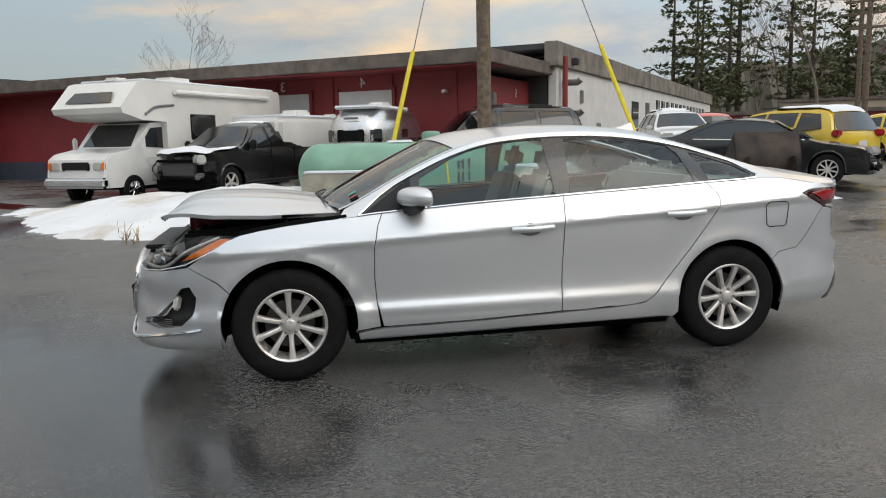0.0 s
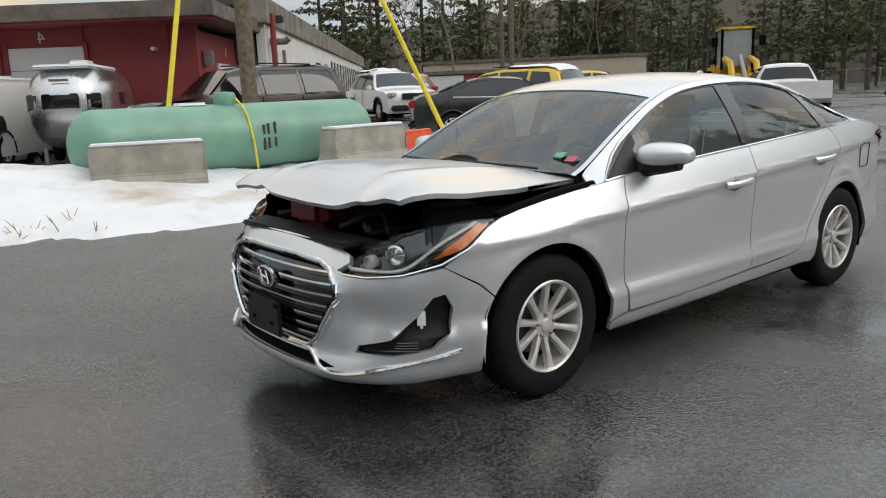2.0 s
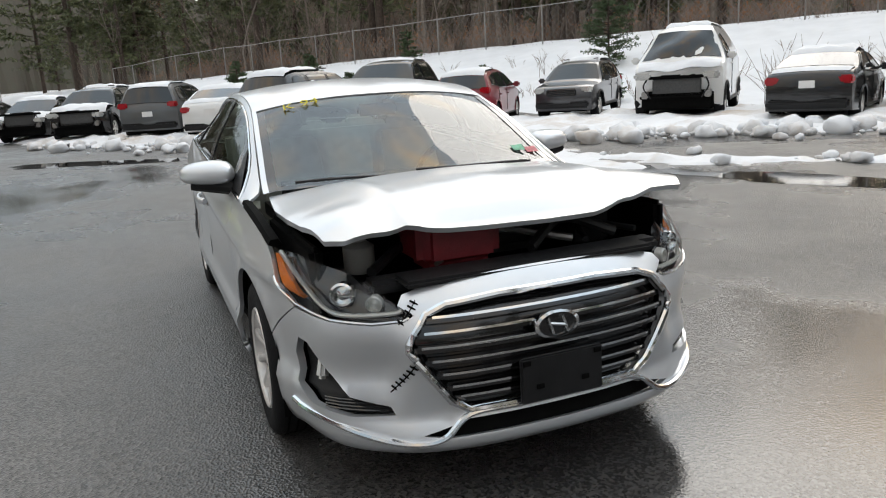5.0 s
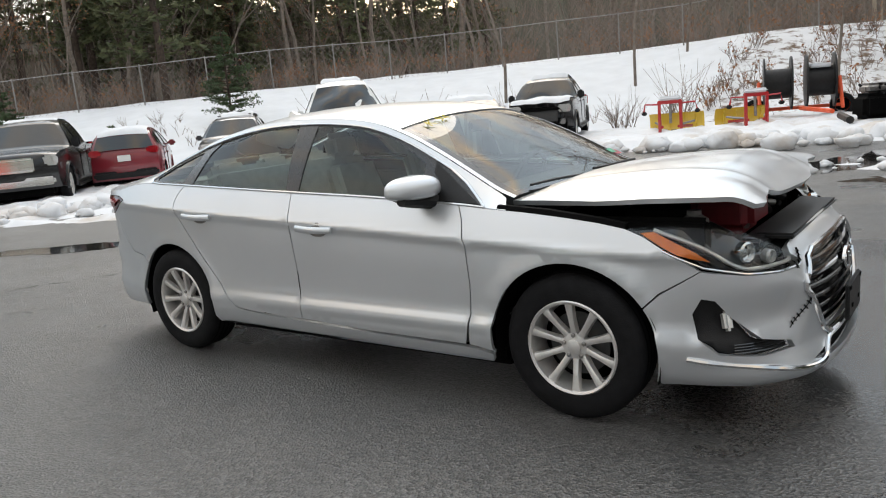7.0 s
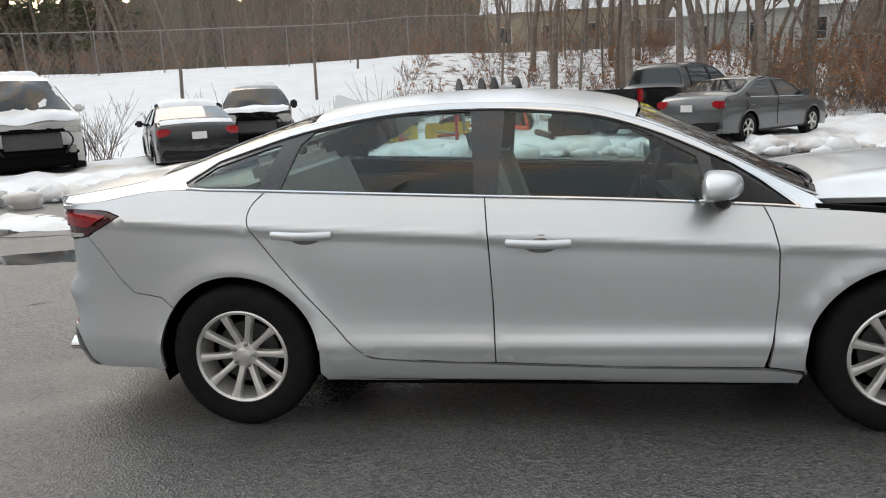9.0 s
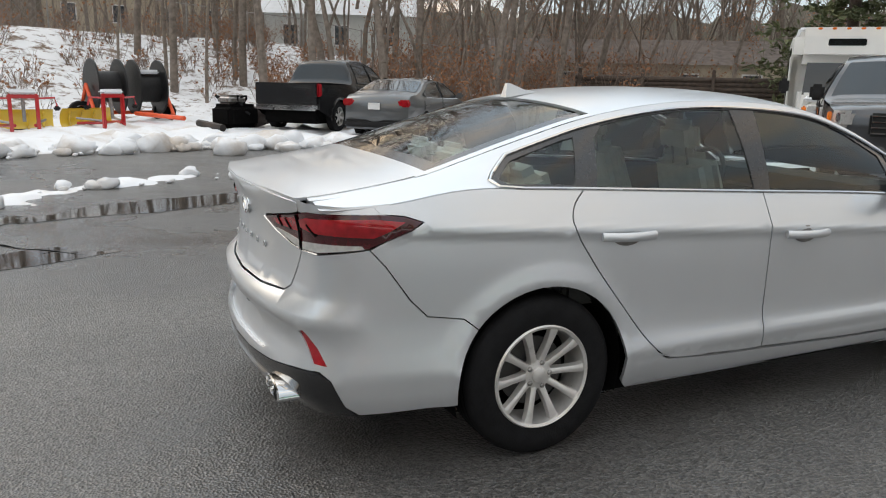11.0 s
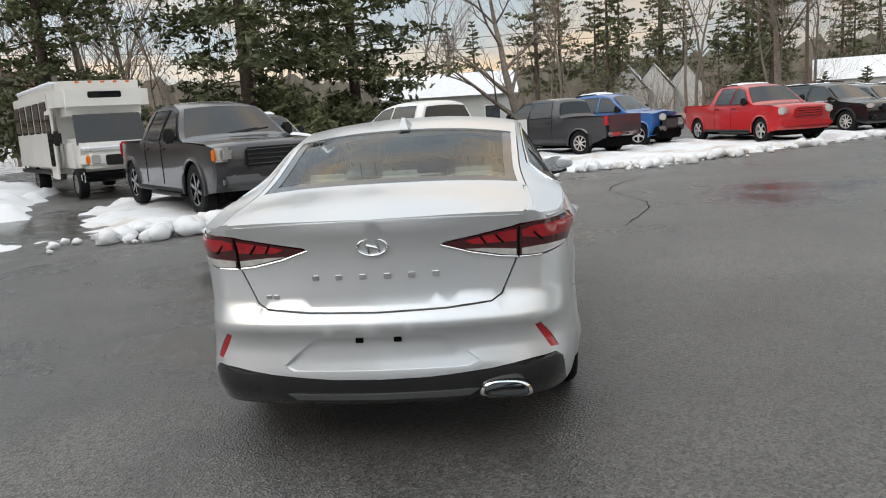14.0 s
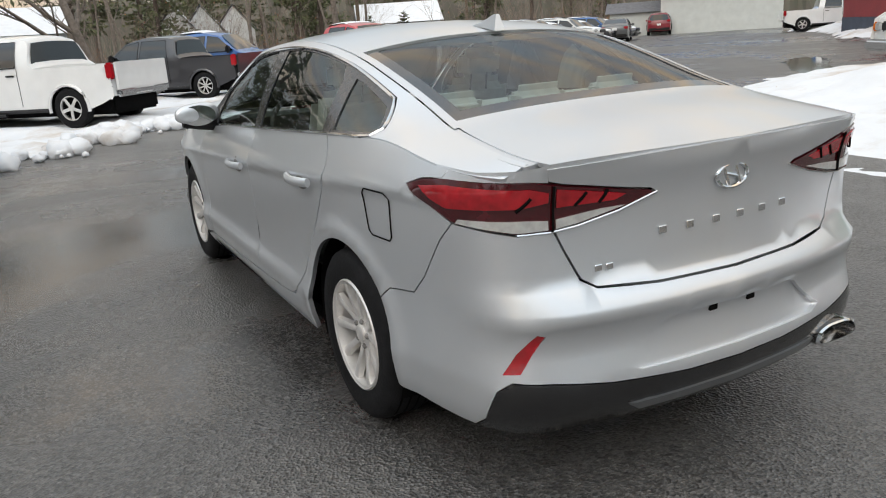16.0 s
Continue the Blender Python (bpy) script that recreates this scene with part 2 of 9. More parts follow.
def tube(points, radius, n=8, radii=None):
    """A round bar along points."""
    bm = bmesh.new()
    pts = [Vector(p) for p in points]
    rings = []
    for i, p in enumerate(pts):
        d = (pts[min(i + 1, len(pts) - 1)] - pts[max(i - 1, 0)]).normalized()
        u = d.cross(Vector((0, 0, 1)) if abs(d.z) < 0.9 else Vector((1, 0, 0))).normalized()
        w = d.cross(u)
        r = radii[i] if radii else radius
        rings.append([bm.verts.new(p + r * (math.cos(2 * math.pi * k / n) * u + math.sin(2 * math.pi * k / n) * w)) for k in range(n)])
    for a, b in zip(rings, rings[1:]):
        for k in range(n):
            bm.faces.new((a[k], a[(k + 1) % n], b[(k + 1) % n], b[k]))
    bm.faces.new(rings[0])
    bm.faces.new(rings[-1])
    return bm


def inside(p, poly):
    x, y = p
    hit = False
    for (x1, y1), (x2, y2) in zip(poly, poly[1:] + poly[:1]):
        if (y1 > y) != (y2 > y) and x < (x2 - x1) * (y - y1) / (y2 - y1) + x1:
            hit = not hit
    return hit


def inset(poly, d):
    """Draws a closed outline in by d."""
    area = sum(a[0] * b[1] - b[0] * a[1] for a, b in zip(poly, poly[1:] + poly[:1]))
    sgn = 1 if area > 0 else -1
    res = []
    for i, p in enumerate(poly):
        a, b = Vector(poly[i - 1]), Vector(poly[(i + 1) % len(poly)])
        p = Vector(p)
        e1, e2 = (p - a), (b - p)
        if e1.length < 1e-6 or e2.length < 1e-6:
            res.append(tuple(p))
            continue
        e1.normalize(), e2.normalize()
        n1, n2 = Vector((-e1.y, e1.x)) * sgn, Vector((-e2.y, e2.x)) * sgn
        n = n1 + n2
        n = n / max(0.35, n.length_squared / 2) if n.length > 1e-3 else n1
        res.append(tuple(p + n * d))
    return res


def dense(poly, step, closed=True):
    out = []
    ends = poly[1:] + (poly[:1] if closed else [])
    for a, b in zip(poly, ends):
        k = max(1, int(math.ceil(math.dist(a, b) / step)))
        out += [(a[0] + (b[0] - a[0]) * i / k, a[1] + (b[1] - a[1]) * i / k) for i in range(k)]
    return out if closed else out + [tuple(poly[-1])]


def spline(pts, n=8, closed=False):
    """A smooth line through points of any dimension."""
    pts = [Vector(p) for p in pts]
    out = []
    m = len(pts)
    for i in range(m if closed else m - 1):
        p0, p1 = pts[(i - 1) % m] if closed or i > 0 else pts[0] * 2 - pts[1], pts[i]
        p2 = pts[(i + 1) % m]
        p3 = pts[(i + 2) % m] if closed or i + 2 < m else p2 * 2 - p1
        for k in range(n):
            t = k / n
            out.append(tuple(0.5 * (2 * p1 + (p2 - p0) * t + (2 * p0 - 5 * p1 + 4 * p2 - p3) * t * t + (3 * p1 - p0 - 3 * p2 + p3) * t**3)))
    return out if closed else out + [tuple(pts[-1])]


from mathutils.geometry import delaunay_2d_cdt


FILLED = {}


def fill(outline, step, holes=()):
    """Triangles of an outline in the plane, with inner points on a grid: points and faces."""
    key = (tuple(map(tuple, outline)), step, len(holes))
    if key in FILLED and not holes:
        return FILLED[key]
    pts, edges = [], []
    for loop in (outline, *holes):
        loop = [p for i, p in enumerate(loop) if math.dist(p, loop[i - 1]) > 1e-5]
        k = len(pts)
        pts += [Vector(p[:2]) for p in loop]
        edges += [(k + i, k + (i + 1) % len(loop)) for i in range(len(loop))]
    rim = np.array([tuple(p) for p in pts])
    lo, hi = rim.min(0), rim.max(0)
    sx, sy = step if isinstance(step, tuple) else (step, step)
    for i, x in enumerate(np.arange(lo[0] + sx / 2, hi[0], sx)):
        for y in np.arange(lo[1] + sy / 2, hi[1], sy):
            if (((rim - (x, y)) / (sx, sy)) ** 2).sum(1).min() > 0.2 and inside((x, y), outline) and not any(inside((x, y), h) for h in holes):
                pts.append(Vector((x, y)))
    vs, _, fs, *_ = delaunay_2d_cdt(pts, edges, [], 0, 1e-6)
    faces = []
    for f in fs:
        c = sum((vs[i] for i in f), Vector((0, 0))) / len(f)
        if inside(c, outline) and not any(inside(c, h) for h in holes):
            faces.append(tuple(f))
    FILLED[key] = ([tuple(v) for v in vs], faces)
    return FILLED[key]


def sheet(name, outline, surf, material, parent, step=0.05, holes=(), lip=0.0, label="", flip=False, offset=0.0):
    """A curved panel: a plane outline laid on surf(u, v), with its edge turned in by lip."""
    vs, fs = fill(outline, step, holes)
    e = 6e-3
    P, N = [], []
    for u, v in vs:
        p = Vector(surf(u, v))
        n = (Vector(surf(u + e, v)) - Vector(surf(u - e, v))).cross(Vector(surf(u, v + e)) - Vector(surf(u, v - e)))
        n = n.normalized() if n.length > 1e-12 else Vector((0, 0, 1))
        if flip:
            n = -n
        P.append(p + n * offset)
        N.append(n)
    F, front = [], len(P)
    for f in fs:
        a, b, c = (P[i] for i in f[:3])
        F.append(f if (b - a).cross(c - a).dot(N[f[0]] + N[f[1]] + N[f[2]]) > 0 else tuple(reversed(f)))
    if lip:
        count = {}
        for f in F:
            for a, b in zip(f, f[1:] + f[:1]):
                count[(a, b)] = count.get((a, b), 0) + 1
        rimmed = {}
        for a, b in [k for k in count if (k[1], k[0]) not in count]:
            ids = []
            for q in (a, b):
                if q not in rimmed:
                    rimmed[q] = (len(P), len(P) + 1)
                    P += [P[q].copy(), P[q] - N[q] * lip]
                    N += [N[q], N[q]]
                ids.append(rimmed[q])
            F.append((ids[1][0], ids[0][0], ids[0][1], ids[1][1]))
    ob = link(name, P, F, material, parent, label)
    ob.data.normals_split_custom_set_from_vertices([tuple(n) if i < front else (0.0, 0.0, 0.0) for i, n in enumerate(N)])
    return ob


def thing(name, m, label, category, group=""):
    ob = new(name)
    ob.empty_display_size = 0.2
    ob.matrix_world = m
    return tagged(ob, label, category, group)

# ---------------------------------------------------------------- wheels and parked vehicles
WHEELS = {}


def wheel(parent, x, y, r, w=0.2, rim_mat=None, spokes=5):
    """A tyre with rim and spokes; y gives the side on which it sits."""
    side = 1 if y > 0 else -1
    key = (round(r, 3), round(w, 3), side, spokes, (rim_mat or alloy).name)
    rr = r * 0.62
    if key not in WHEELS:
        t = lathe([(rr, -w / 2), (r * 0.93, -w / 2), (r, -w * 0.36), (r, w * 0.36), (r * 0.93, w / 2), (rr, w / 2), (rr * 0.98, 0)], 28, closed=False)
        tyre = part("tyre", t, rubber, parent)
        o = side * w / 2
        bm = lathe([(rr * 1.01, -w * 0.4 * side), (rr * 1.02, o * 0.98), (rr * 0.93, o * 0.95), (rr * 0.9, o * 0.5)], 28, closed=False)
        for k in range(spokes):
            a = 2 * math.pi * k / spokes + 0.3
            sp = box(rr * 0.86, 0.02, rr * (0.26 if spokes < 8 else 0.15), (rr * 0.5, o * 0.82, 0), 0.006, 1)
            bmesh.ops.transform(sp, matrix=Matrix.Rotation(a, 4, "Y"), verts=sp.verts)
            tmp = bpy.data.meshes.new("t")
            sp.to_mesh(tmp)
            sp.free()
            bm.from_mesh(tmp)
            bpy.data.meshes.remove(tmp)
        hub = lathe([(rr * 0.24, o * 0.6), (rr * 0.22, o * 0.95), (rr * 0.1, o * 0.98)], 16)
        tmp = bpy.data.meshes.new("t")
        hub.to_mesh(tmp)
        hub.free()
        bm.from_mesh(tmp)
        bpy.data.meshes.remove(tmp)
        rim = part("rim", bm, rim_mat or alloy, tyre)
        disc = part("brake_disc", lathe([(rr * 0.9, o * 0.1), (rr * 0.9, o * 0.2)], 20), void_black, tyre)
        WHEELS[key] = (tyre.data, rim.data, disc.data)
    else:
        tyre = new("tyre", WHEELS[key][0])
        tyre.parent = parent
        rim, disc = new("rim", WHEELS[key][1]), new("brake_disc", WHEELS[key][2])
        rim.parent = disc.parent = tyre
    tyre.location = (x, y, r)
    return tyre


# Profiles run from the nose over the roof to the tail; (x, z) in metres. glass: pairs of profile points that hold the front and rear glass.
SEDAN = dict(W=0.90, R=0.33, wb=2.75, belt=0.98, prof=[(2.28, 0.22), (2.36, 0.45), (2.32, 0.66), (2.1, 0.78), (1.05, 0.97), (0.25, 1.40), (-0.3, 1.46), (-0.95, 1.42), (-1.75, 1.12), (-2.25, 1.08), (-2.38, 0.95), (-2.40, 0.5), (-2.3, 0.26)],
             front=(4, 5), rear=(7, 8), win=[[(0.92, 1.0), (0.22, 1.36), (-0.22, 1.40), (-0.22, 1.02)], [(-0.30, 1.02), (-0.30, 1.40), (-0.85, 1.37), (-1.45, 1.12), (-1.35, 1.05)]], hood=(3, 4), roof=(5, 7), deck=(8, 9), lamp=0.70, tail=0.90)
SUV = dict(W=0.94, R=0.37, wb=2.75, belt=1.08, prof=[(2.22, 0.28), (2.32, 0.5), (2.30, 0.85), (2.1, 0.98), (1.05, 1.10), (0.40, 1.60), (-0.3, 1.70), (-1.6, 1.68), (-2.0, 1.60), (-2.28, 1.08), (-2.32, 0.6), (-2.25, 0.32)],
           front=(4, 5), rear=(8, 9), win=[[(0.95, 1.12), (0.38, 1.54), (-0.15, 1.60), (-0.15, 1.12)], [(-0.23, 1.12), (-0.23, 1.60), (-1.1, 1.60), (-1.1, 1.14)], [(-1.2, 1.15), (-1.2, 1.59), (-1.75, 1.55), (-1.92, 1.22)]], hood=(3, 4), roof=(6, 8), lamp=0.86, tail=1.08)
BOXY = dict(W=0.96, R=0.39, wb=2.85, belt=1.16, prof=[(2.30, 0.35), (2.38, 0.55), (2.36, 0.98), (2.2, 1.10), (1.05, 1.17), (0.45, 1.72), (-0.3, 1.80), (-1.9, 1.80), (-2.15, 1.74), (-2.36, 1.15), (-2.38, 0.6), (-2.3, 0.36)],
            front=(4, 5), rear=(8, 9), win=[[(0.9, 1.2), (0.45, 1.64), (-0.1, 1.70), (-0.1, 1.2)], [(-0.2, 1.2), (-0.2, 1.70), (-1.05, 1.70), (-1.05, 1.2)], [(-1.15, 1.2), (-1.15, 1.70), (-1.95, 1.68), (-2.1, 1.22)]], hood=(3, 4), roof=(6, 8), lamp=0.9, tail=1.12)
HATCH = dict(W=0.86, R=0.31, wb=2.55, belt=0.98, prof=[(1.98, 0.22), (2.08, 0.45), (2.04, 0.70), (1.85, 0.84), (1.05, 1.0), (0.3, 1.44), (-0.3, 1.52), (-1.35, 1.47), (-1.65, 1.38), (-1.98, 0.98), (-2.0, 0.5), (-1.92, 0.28)],
             front=(4, 5), rear=(8, 9), win=[[(0.9, 1.03), (0.28, 1.38), (-0.15, 1.44), (-0.15, 1.03)], [(-0.23, 1.03), (-0.23, 1.44), (-1.0, 1.42), (-1.05, 1.06)], [(-1.12, 1.08), (-1.1, 1.40), (-1.5, 1.34), (-1.62, 1.14)]], hood=(3, 4), roof=(6, 8), lamp=0.74, tail=0.98)
PICKUP = dict(W=0.99, R=0.40, wb=3.68, belt=1.26, prof=[(2.75, 0.40), (2.85, 0.62), (2.83, 1.08), (2.7, 1.17), (1.35, 1.24), (0.70, 1.80), (0.1, 1.90), (-0.72, 1.88), (-0.92, 1.80), (-1.02, 1.26), (-2.92, 1.26), (-2.96, 0.62), (-2.9, 0.52)],
              front=(4, 5), rear=(8, 9), win=[[(1.2, 1.28), (0.68, 1.72), (0.28, 1.79), (0.28, 1.28)], [(0.2, 1.28), (0.2, 1.79), (-0.62, 1.79), (-0.72, 1.30)]], hood=(3, 4), roof=(6, 8), lamp=0.98, tail=1.08, bed=(-1.12, -2.9))
REGCAB = dict(PICKUP, wb=3.4, prof=[(2.55, 0.40), (2.65, 0.62), (2.63, 1.08), (2.5, 1.17), (1.15, 1.24), (0.55, 1.78), (0.05, 1.86), (-0.35, 1.86), (-0.5, 1.78), (-0.60, 1.24), (-2.72, 1.24), (-2.76, 0.62), (-2.7, 0.52)], win=[[(1.0, 1.28), (0.5, 1.70), (-0.3, 1.78), (-0.35, 1.28)]], bed=(-0.7, -2.7))
VAN = dict(W=1.0, R=0.36, wb=3.3, belt=1.35, prof=[(2.5, 0.3), (2.6, 0.6), (2.55, 1.0), (2.4, 1.14), (1.75, 1.32), (1.05, 2.0), (0.6, 2.12), (-2.5, 2.12), (-2.68, 2.0), (-2.74, 1.2), (-2.74, 0.6), (-2.7, 0.36)],
           front=(4, 5), rear=(8, 9), win=[[(1.6, 1.36), (1.1, 1.86), (0.45, 1.92), (0.45, 1.36)]], hood=(3, 4), roof=(6, 8), lamp=0.98, tail=1.2)


def vehicle(name, spec, color, m, label, category, group="", snowy=(), scale=1.0, see_through=True, wheels=True, grille=None, bumper=None, wreck=False, lamp_mat=None, rim_mat=None, spokes=5, tail_mat=None, plate=False):
    """A parked road vehicle: shell, glass, lamps, bumpers, mirrors and wheels under one root. x ahead, wheels on z = 0."""
    root = thing(name, m @ Matrix.Scale(scale, 4), label, category, group)
    prof, W, R, wb, belt = spec["prof"], spec["W"], spec["R"], spec["wb"], spec["belt"]
    xf, xr = max(p[0] for p in prof), min(p[0] for p in prof)
    if wreck:
        prof = [(x - (0.42 if i < 3 else 0.2 if i == 3 else 0), z) for i, (x, z) in enumerate(prof)]

    def mould(x, z, q):
        rel = x / (xf if x > 0 else -xr)
        bow = (0.20 if x > 0 else 0.12) * max(0.0, abs(rel) - 0.45) ** 2 / 0.30
        w = W * (1 - 0.10 * abs(rel) ** 5) - 0.30 * max(0, z - belt) - 0.05 * max(0, 0.45 - z) - 0.25 * max(0.0, z - belt + 0.16) ** 2
        crown = 0.035 * (q * q) if z > belt - 0.15 else 0.0
        dent = 0.0
        if wreck and x > 1.2:
            dent = 0.12 * noise.noise(Vector((x * 1.7, q * 2.3, z * 2 + len(label))))
        return Vector((x - math.copysign(bow * q * q, x) * abs(rel) + dent, q * w, z - crown + dent * 0.7))

    # shell: both sides with their wheel arches, and the strip over the top between them
    rims = []
    for cx in (-wb / 2, wb / 2):
        ra = R * 1.17
        rims.append([(cx + ra * math.cos(a), max(R + ra * math.sin(a), 0.0)) for a in np.linspace(-0.45, math.pi + 0.45, 15)])
    sill = 0.24 if R < 0.35 else 0.36
    floor_line = [(xr + 0.12, prof[-1][1])]
    for arc in rims:
        a = [p for p in reversed(arc) if p[1] > sill]
        floor_line += [(a[0][0], sill)] + a + [(a[-1][0], sill)]
    floor_line += [(xf - 0.12, prof[0][1])]
    skin = [prof[0]]
    for p0, p1, p2 in zip(prof, prof[1:], prof[2:]):
        for q in (p0, p2):
            k = min(0.10, 0.3 * math.dist(p1, q)) / math.dist(p1, q)
            skin.append((p1[0] + (q[0] - p1[0]) * k, p1[1] + (q[1] - p1[1]) * k))
    skin.append(prof[-1])
    side = [tuple(p) for p in skin] + floor_line
    side = dense(side, 0.25)
    vs, fs = fill(side, 0.22)
    V, F = [], []
    for s in (1, -1):
        k = len(V)
        V += [mould(x, z, s) for x, z in vs]
        F += [tuple(i + k for i in (f if s < 0 else reversed(f))) for f in fs]
    band = list(skin)
    if "bed" in spec:
        b0, b1 = spec["bed"]
        i = next(k for k, p in enumerate(skin) if p[0] < b0)
        band = skin[:i] + [(b0 + 0.05, belt - 0.42), (b1 + 0.02, belt - 0.42), (b1, belt)] + [p for p in skin[i:] if p[0] < b1]
    band = dense(band, 0.22, closed=False)
    Q = np.linspace(-1, 1, 9)
    k = len(V)
    V += [mould(x, z, q) for x, z in band for q in Q]
    for i in range(len(band) - 1):
        for j in range(8):
            a = k + i * 9 + j
            F.append((a, a + 9, a + 10, a + 1))
    bm = bmesh.new()
    me = bpy.data.meshes.new("t")
    me.from_pydata(V, [], F)
    bm.from_mesh(me)
    bpy.data.meshes.remove(me)
    bmesh.ops.remove_doubles(bm, verts=bm.verts, dist=0.012)
    bmesh.ops.smooth_vert(bm, verts=[v for v in bm.verts if v.co.z > 0.5], factor=0.25, use_axis_x=True, use_axis_y=True, use_axis_z=True)
    part("body", bm, color, root, sharp=38)
    part("underbody", box(xf - xr - 0.5, W * 1.55, 0.42, ((xf + xr) / 2, 0, 0.44), 0.05), void_black, root)

    # glass
    gm = dark_glass
    for s in (1, -1):
        for w in spec["win"]:
            sheet("side_window", dense(w, 0.3), lambda x, z: mould(x, z, s) + Vector((0, s * 0.006, 0)), gm, root, 0.3, flip=s < 0, lip=0.01)
    for nm, key in (("windshield", "front"), ("rear_window", "rear")):
        i, j = spec[key]
        a, b = prof[i], prof[j]
        if nm == "windshield":
            c0, c1 = 0.06, 0.95
        else:
            c0, c1 = 0.1, 0.92
        nx, nz = (b[1] - a[1]), -(b[0] - a[0])
        ln = math.hypot(nx, nz)
        sg = 0.012 / ln

        def pane(t, q, a=a, b=b, nx=nx, nz=nz, sg=sg):
            z = a[1] + (b[1] - a[1]) * t
            return mould(a[0] + (b[0] - a[0]) * t + nx * sg * (1 if nz * sg >= 0 or True else -1) * (1), z, q * 0.9) + Vector((0, 0, abs(nz) * sg))
        V, F = [], []
        for it in range(5):
            for iq in range(9):
                V.append(pane(c0 + (c1 - c0) * it / 4, -1 + iq / 4))
        for it in range(4):
            for iq in range(8):
                c = it * 9 + iq
                F.append((c, c + 1, c + 10, c + 9))
        link(nm, V, F, gm, root)
    # lamps, grille, bumpers
    zl, zt = spec["lamp"], spec["tail"]
    truck = "bed" in spec
    tall = R > 0.35
    for s in (1, -1):
        for arc in rims:
            lip = [mould(x, z, s) + Vector((0, s * 0.008, 0)) for x, z in arc if z > sill - 0.05]
            part("arch_trim", tube(lip, 0.034 if tall else 0.016, 6), black_plastic if tall and not truck else color, root)
        run = [mould(x, sill + 0.02, s) + Vector((0, s * 0.004, 0)) for x in np.linspace(-wb / 2 + R * 1.2, wb / 2 - R * 1.2, 9)]
        part("sill_trim", tube(run, 0.045 if tall else 0.025, 6), black_plastic, root)
        if truck:
            part("side_step", tube([p + Vector((0, s * 0.05, -0.06)) for p in run[3:]], 0.035, 6), black_plastic, root)
        elif tall:
            rail_line = [mould(x, z, s * 0.80) + Vector((0, 0, 0.035)) for x, z in ((0.15, prof[spec["roof"][0]][1]), (-0.4, prof[spec["roof"][0]][1] + 0.01), (-1.0, prof[spec["roof"][1] - 1][1]), (-1.55, prof[spec["roof"][1] - 1][1] - 0.02))]
            part("roof_rail", tube(rail_line, 0.018, 6), black_plastic, root)
        for w in spec["win"]:
            lo = sorted(w, key=lambda q: q[1])[:2]
            edge = [mould(x, z - 0.012, s) + Vector((0, s * 0.008, 0)) for x, z in dense(sorted(lo), 0.2, closed=False)]
            part("window_trim", tube(edge, 0.009, 5), chrome if not truck else black_plastic, root)
        if not wreck:
            p = mould(xf - 0.08, prof[0][1] + 0.20, s * 0.72)
            part("fog_lamp", lathe([(0.055, 0.0), (0.055, 0.06), (0.02, 0.07)], 14, "x", (p.x + 0.02, p.y, p.z)), clear_lens, root)
        p = mould(xf - 0.10, zl, s * 0.80)
        part("headlight", box(0.22, 0.36, 0.15 if not truck else 0.22, p, 0.04, 2, rot(0, 0, -s * 28)), lamp_mat or clear_lens, root)
        p = mould(xr + 0.06, zt, s * (0.84 if not truck else 0.93))
        part("tail_light", box(0.16, 0.30 if not truck else 0.17, 0.16 if not truck else 0.32, p, 0.03, 2, rot(0, 0, s * 18)), tail_mat or red_lens, root)
        p = mould(spec["win"][0][0][0] - 0.12, belt + 0.08, s) + Vector((0, s * 0.12, 0))
        mi = part("mirror", box(0.12, 0.20, 0.15 if not truck else 0.24, p, 0.04), color if not truck else black_plastic, root)
        for w in spec["win"][:2]:
            x0 = min(q[0] for q in w)
            h = mould(x0 + 0.15, belt - 0.13, s) + Vector((0, s * 0.015, 0))
            part("door_handle", box(0.2, 0.03, 0.035, h, 0.01, 1), color if not truck else black_plastic, root)
            zs = [mould(x0 - 0.02, z, s) + Vector((0, s * 0.004, 0)) for z in np.linspace(belt, sill + 0.12, 5)]
            part("door_seam", tube(zs, 0.006, 4), void_black, root)
    if not wreck:
        p = mould(xf, zl - 0.02, 0)
        part("grille", box(0.06, W * 0.95, 0.20 if not truck else 0.30, p + Vector((-0.005, 0, -0.04)), 0.03), grille or black_plastic, root)
        gh = 0.20 if not truck else 0.30
        for k in range(4):
            part("grille_slat", box(0.02, W * 0.90, 0.022, p + Vector((0.026, 0, -0.04 + gh * (k / 3 - 0.5) * 0.72)), 0.006, 1), (chrome if grille is chrome else gloss_black), root)
        part("front_bumper", box(0.14, W * 1.7, 0.18, (xf - 0.06, 0, prof[0][1] + 0.16), 0.05), bumper or (black_plastic if not truck else chrome), root)
    else:
        part("radiator", box(0.10, W * 1.05, 0.40, (xf - 0.30, 0, 0.72), 0.02), dark_trim, root)
        for s in (1, -1):
            part("bumper_bracket", box(0.22, 0.14, 0.16, (xf - 0.24, s * W * 0.68, 0.58), 0.02), steel, root)
            part("loose_harness", tube(spline([(xf - 0.2, s * W * 0.62, 0.95), (xf - 0.12, s * W * 0.7, 0.75), (xf - 0.18, s * W * 0.55, 0.5)], 5), 0.018, 5), black_plastic, root)
        for z in (0.52, 0.95):
            part("crossbar", box(0.08, W * 1.6, 0.07, (xf - 0.22, 0, z), 0.015), void_black, root)
        part("engine", box(0.5, W * 0.9, 0.4, (xf - 0.6, 0, 0.8), 0.08), void_black, root)
    part("rear_bumper", box(0.14, W * 1.75, 0.18, (xr + 0.05, 0, prof[-1][1] + 0.14), 0.05), bumper or (black_plastic if not truck else chrome), root)
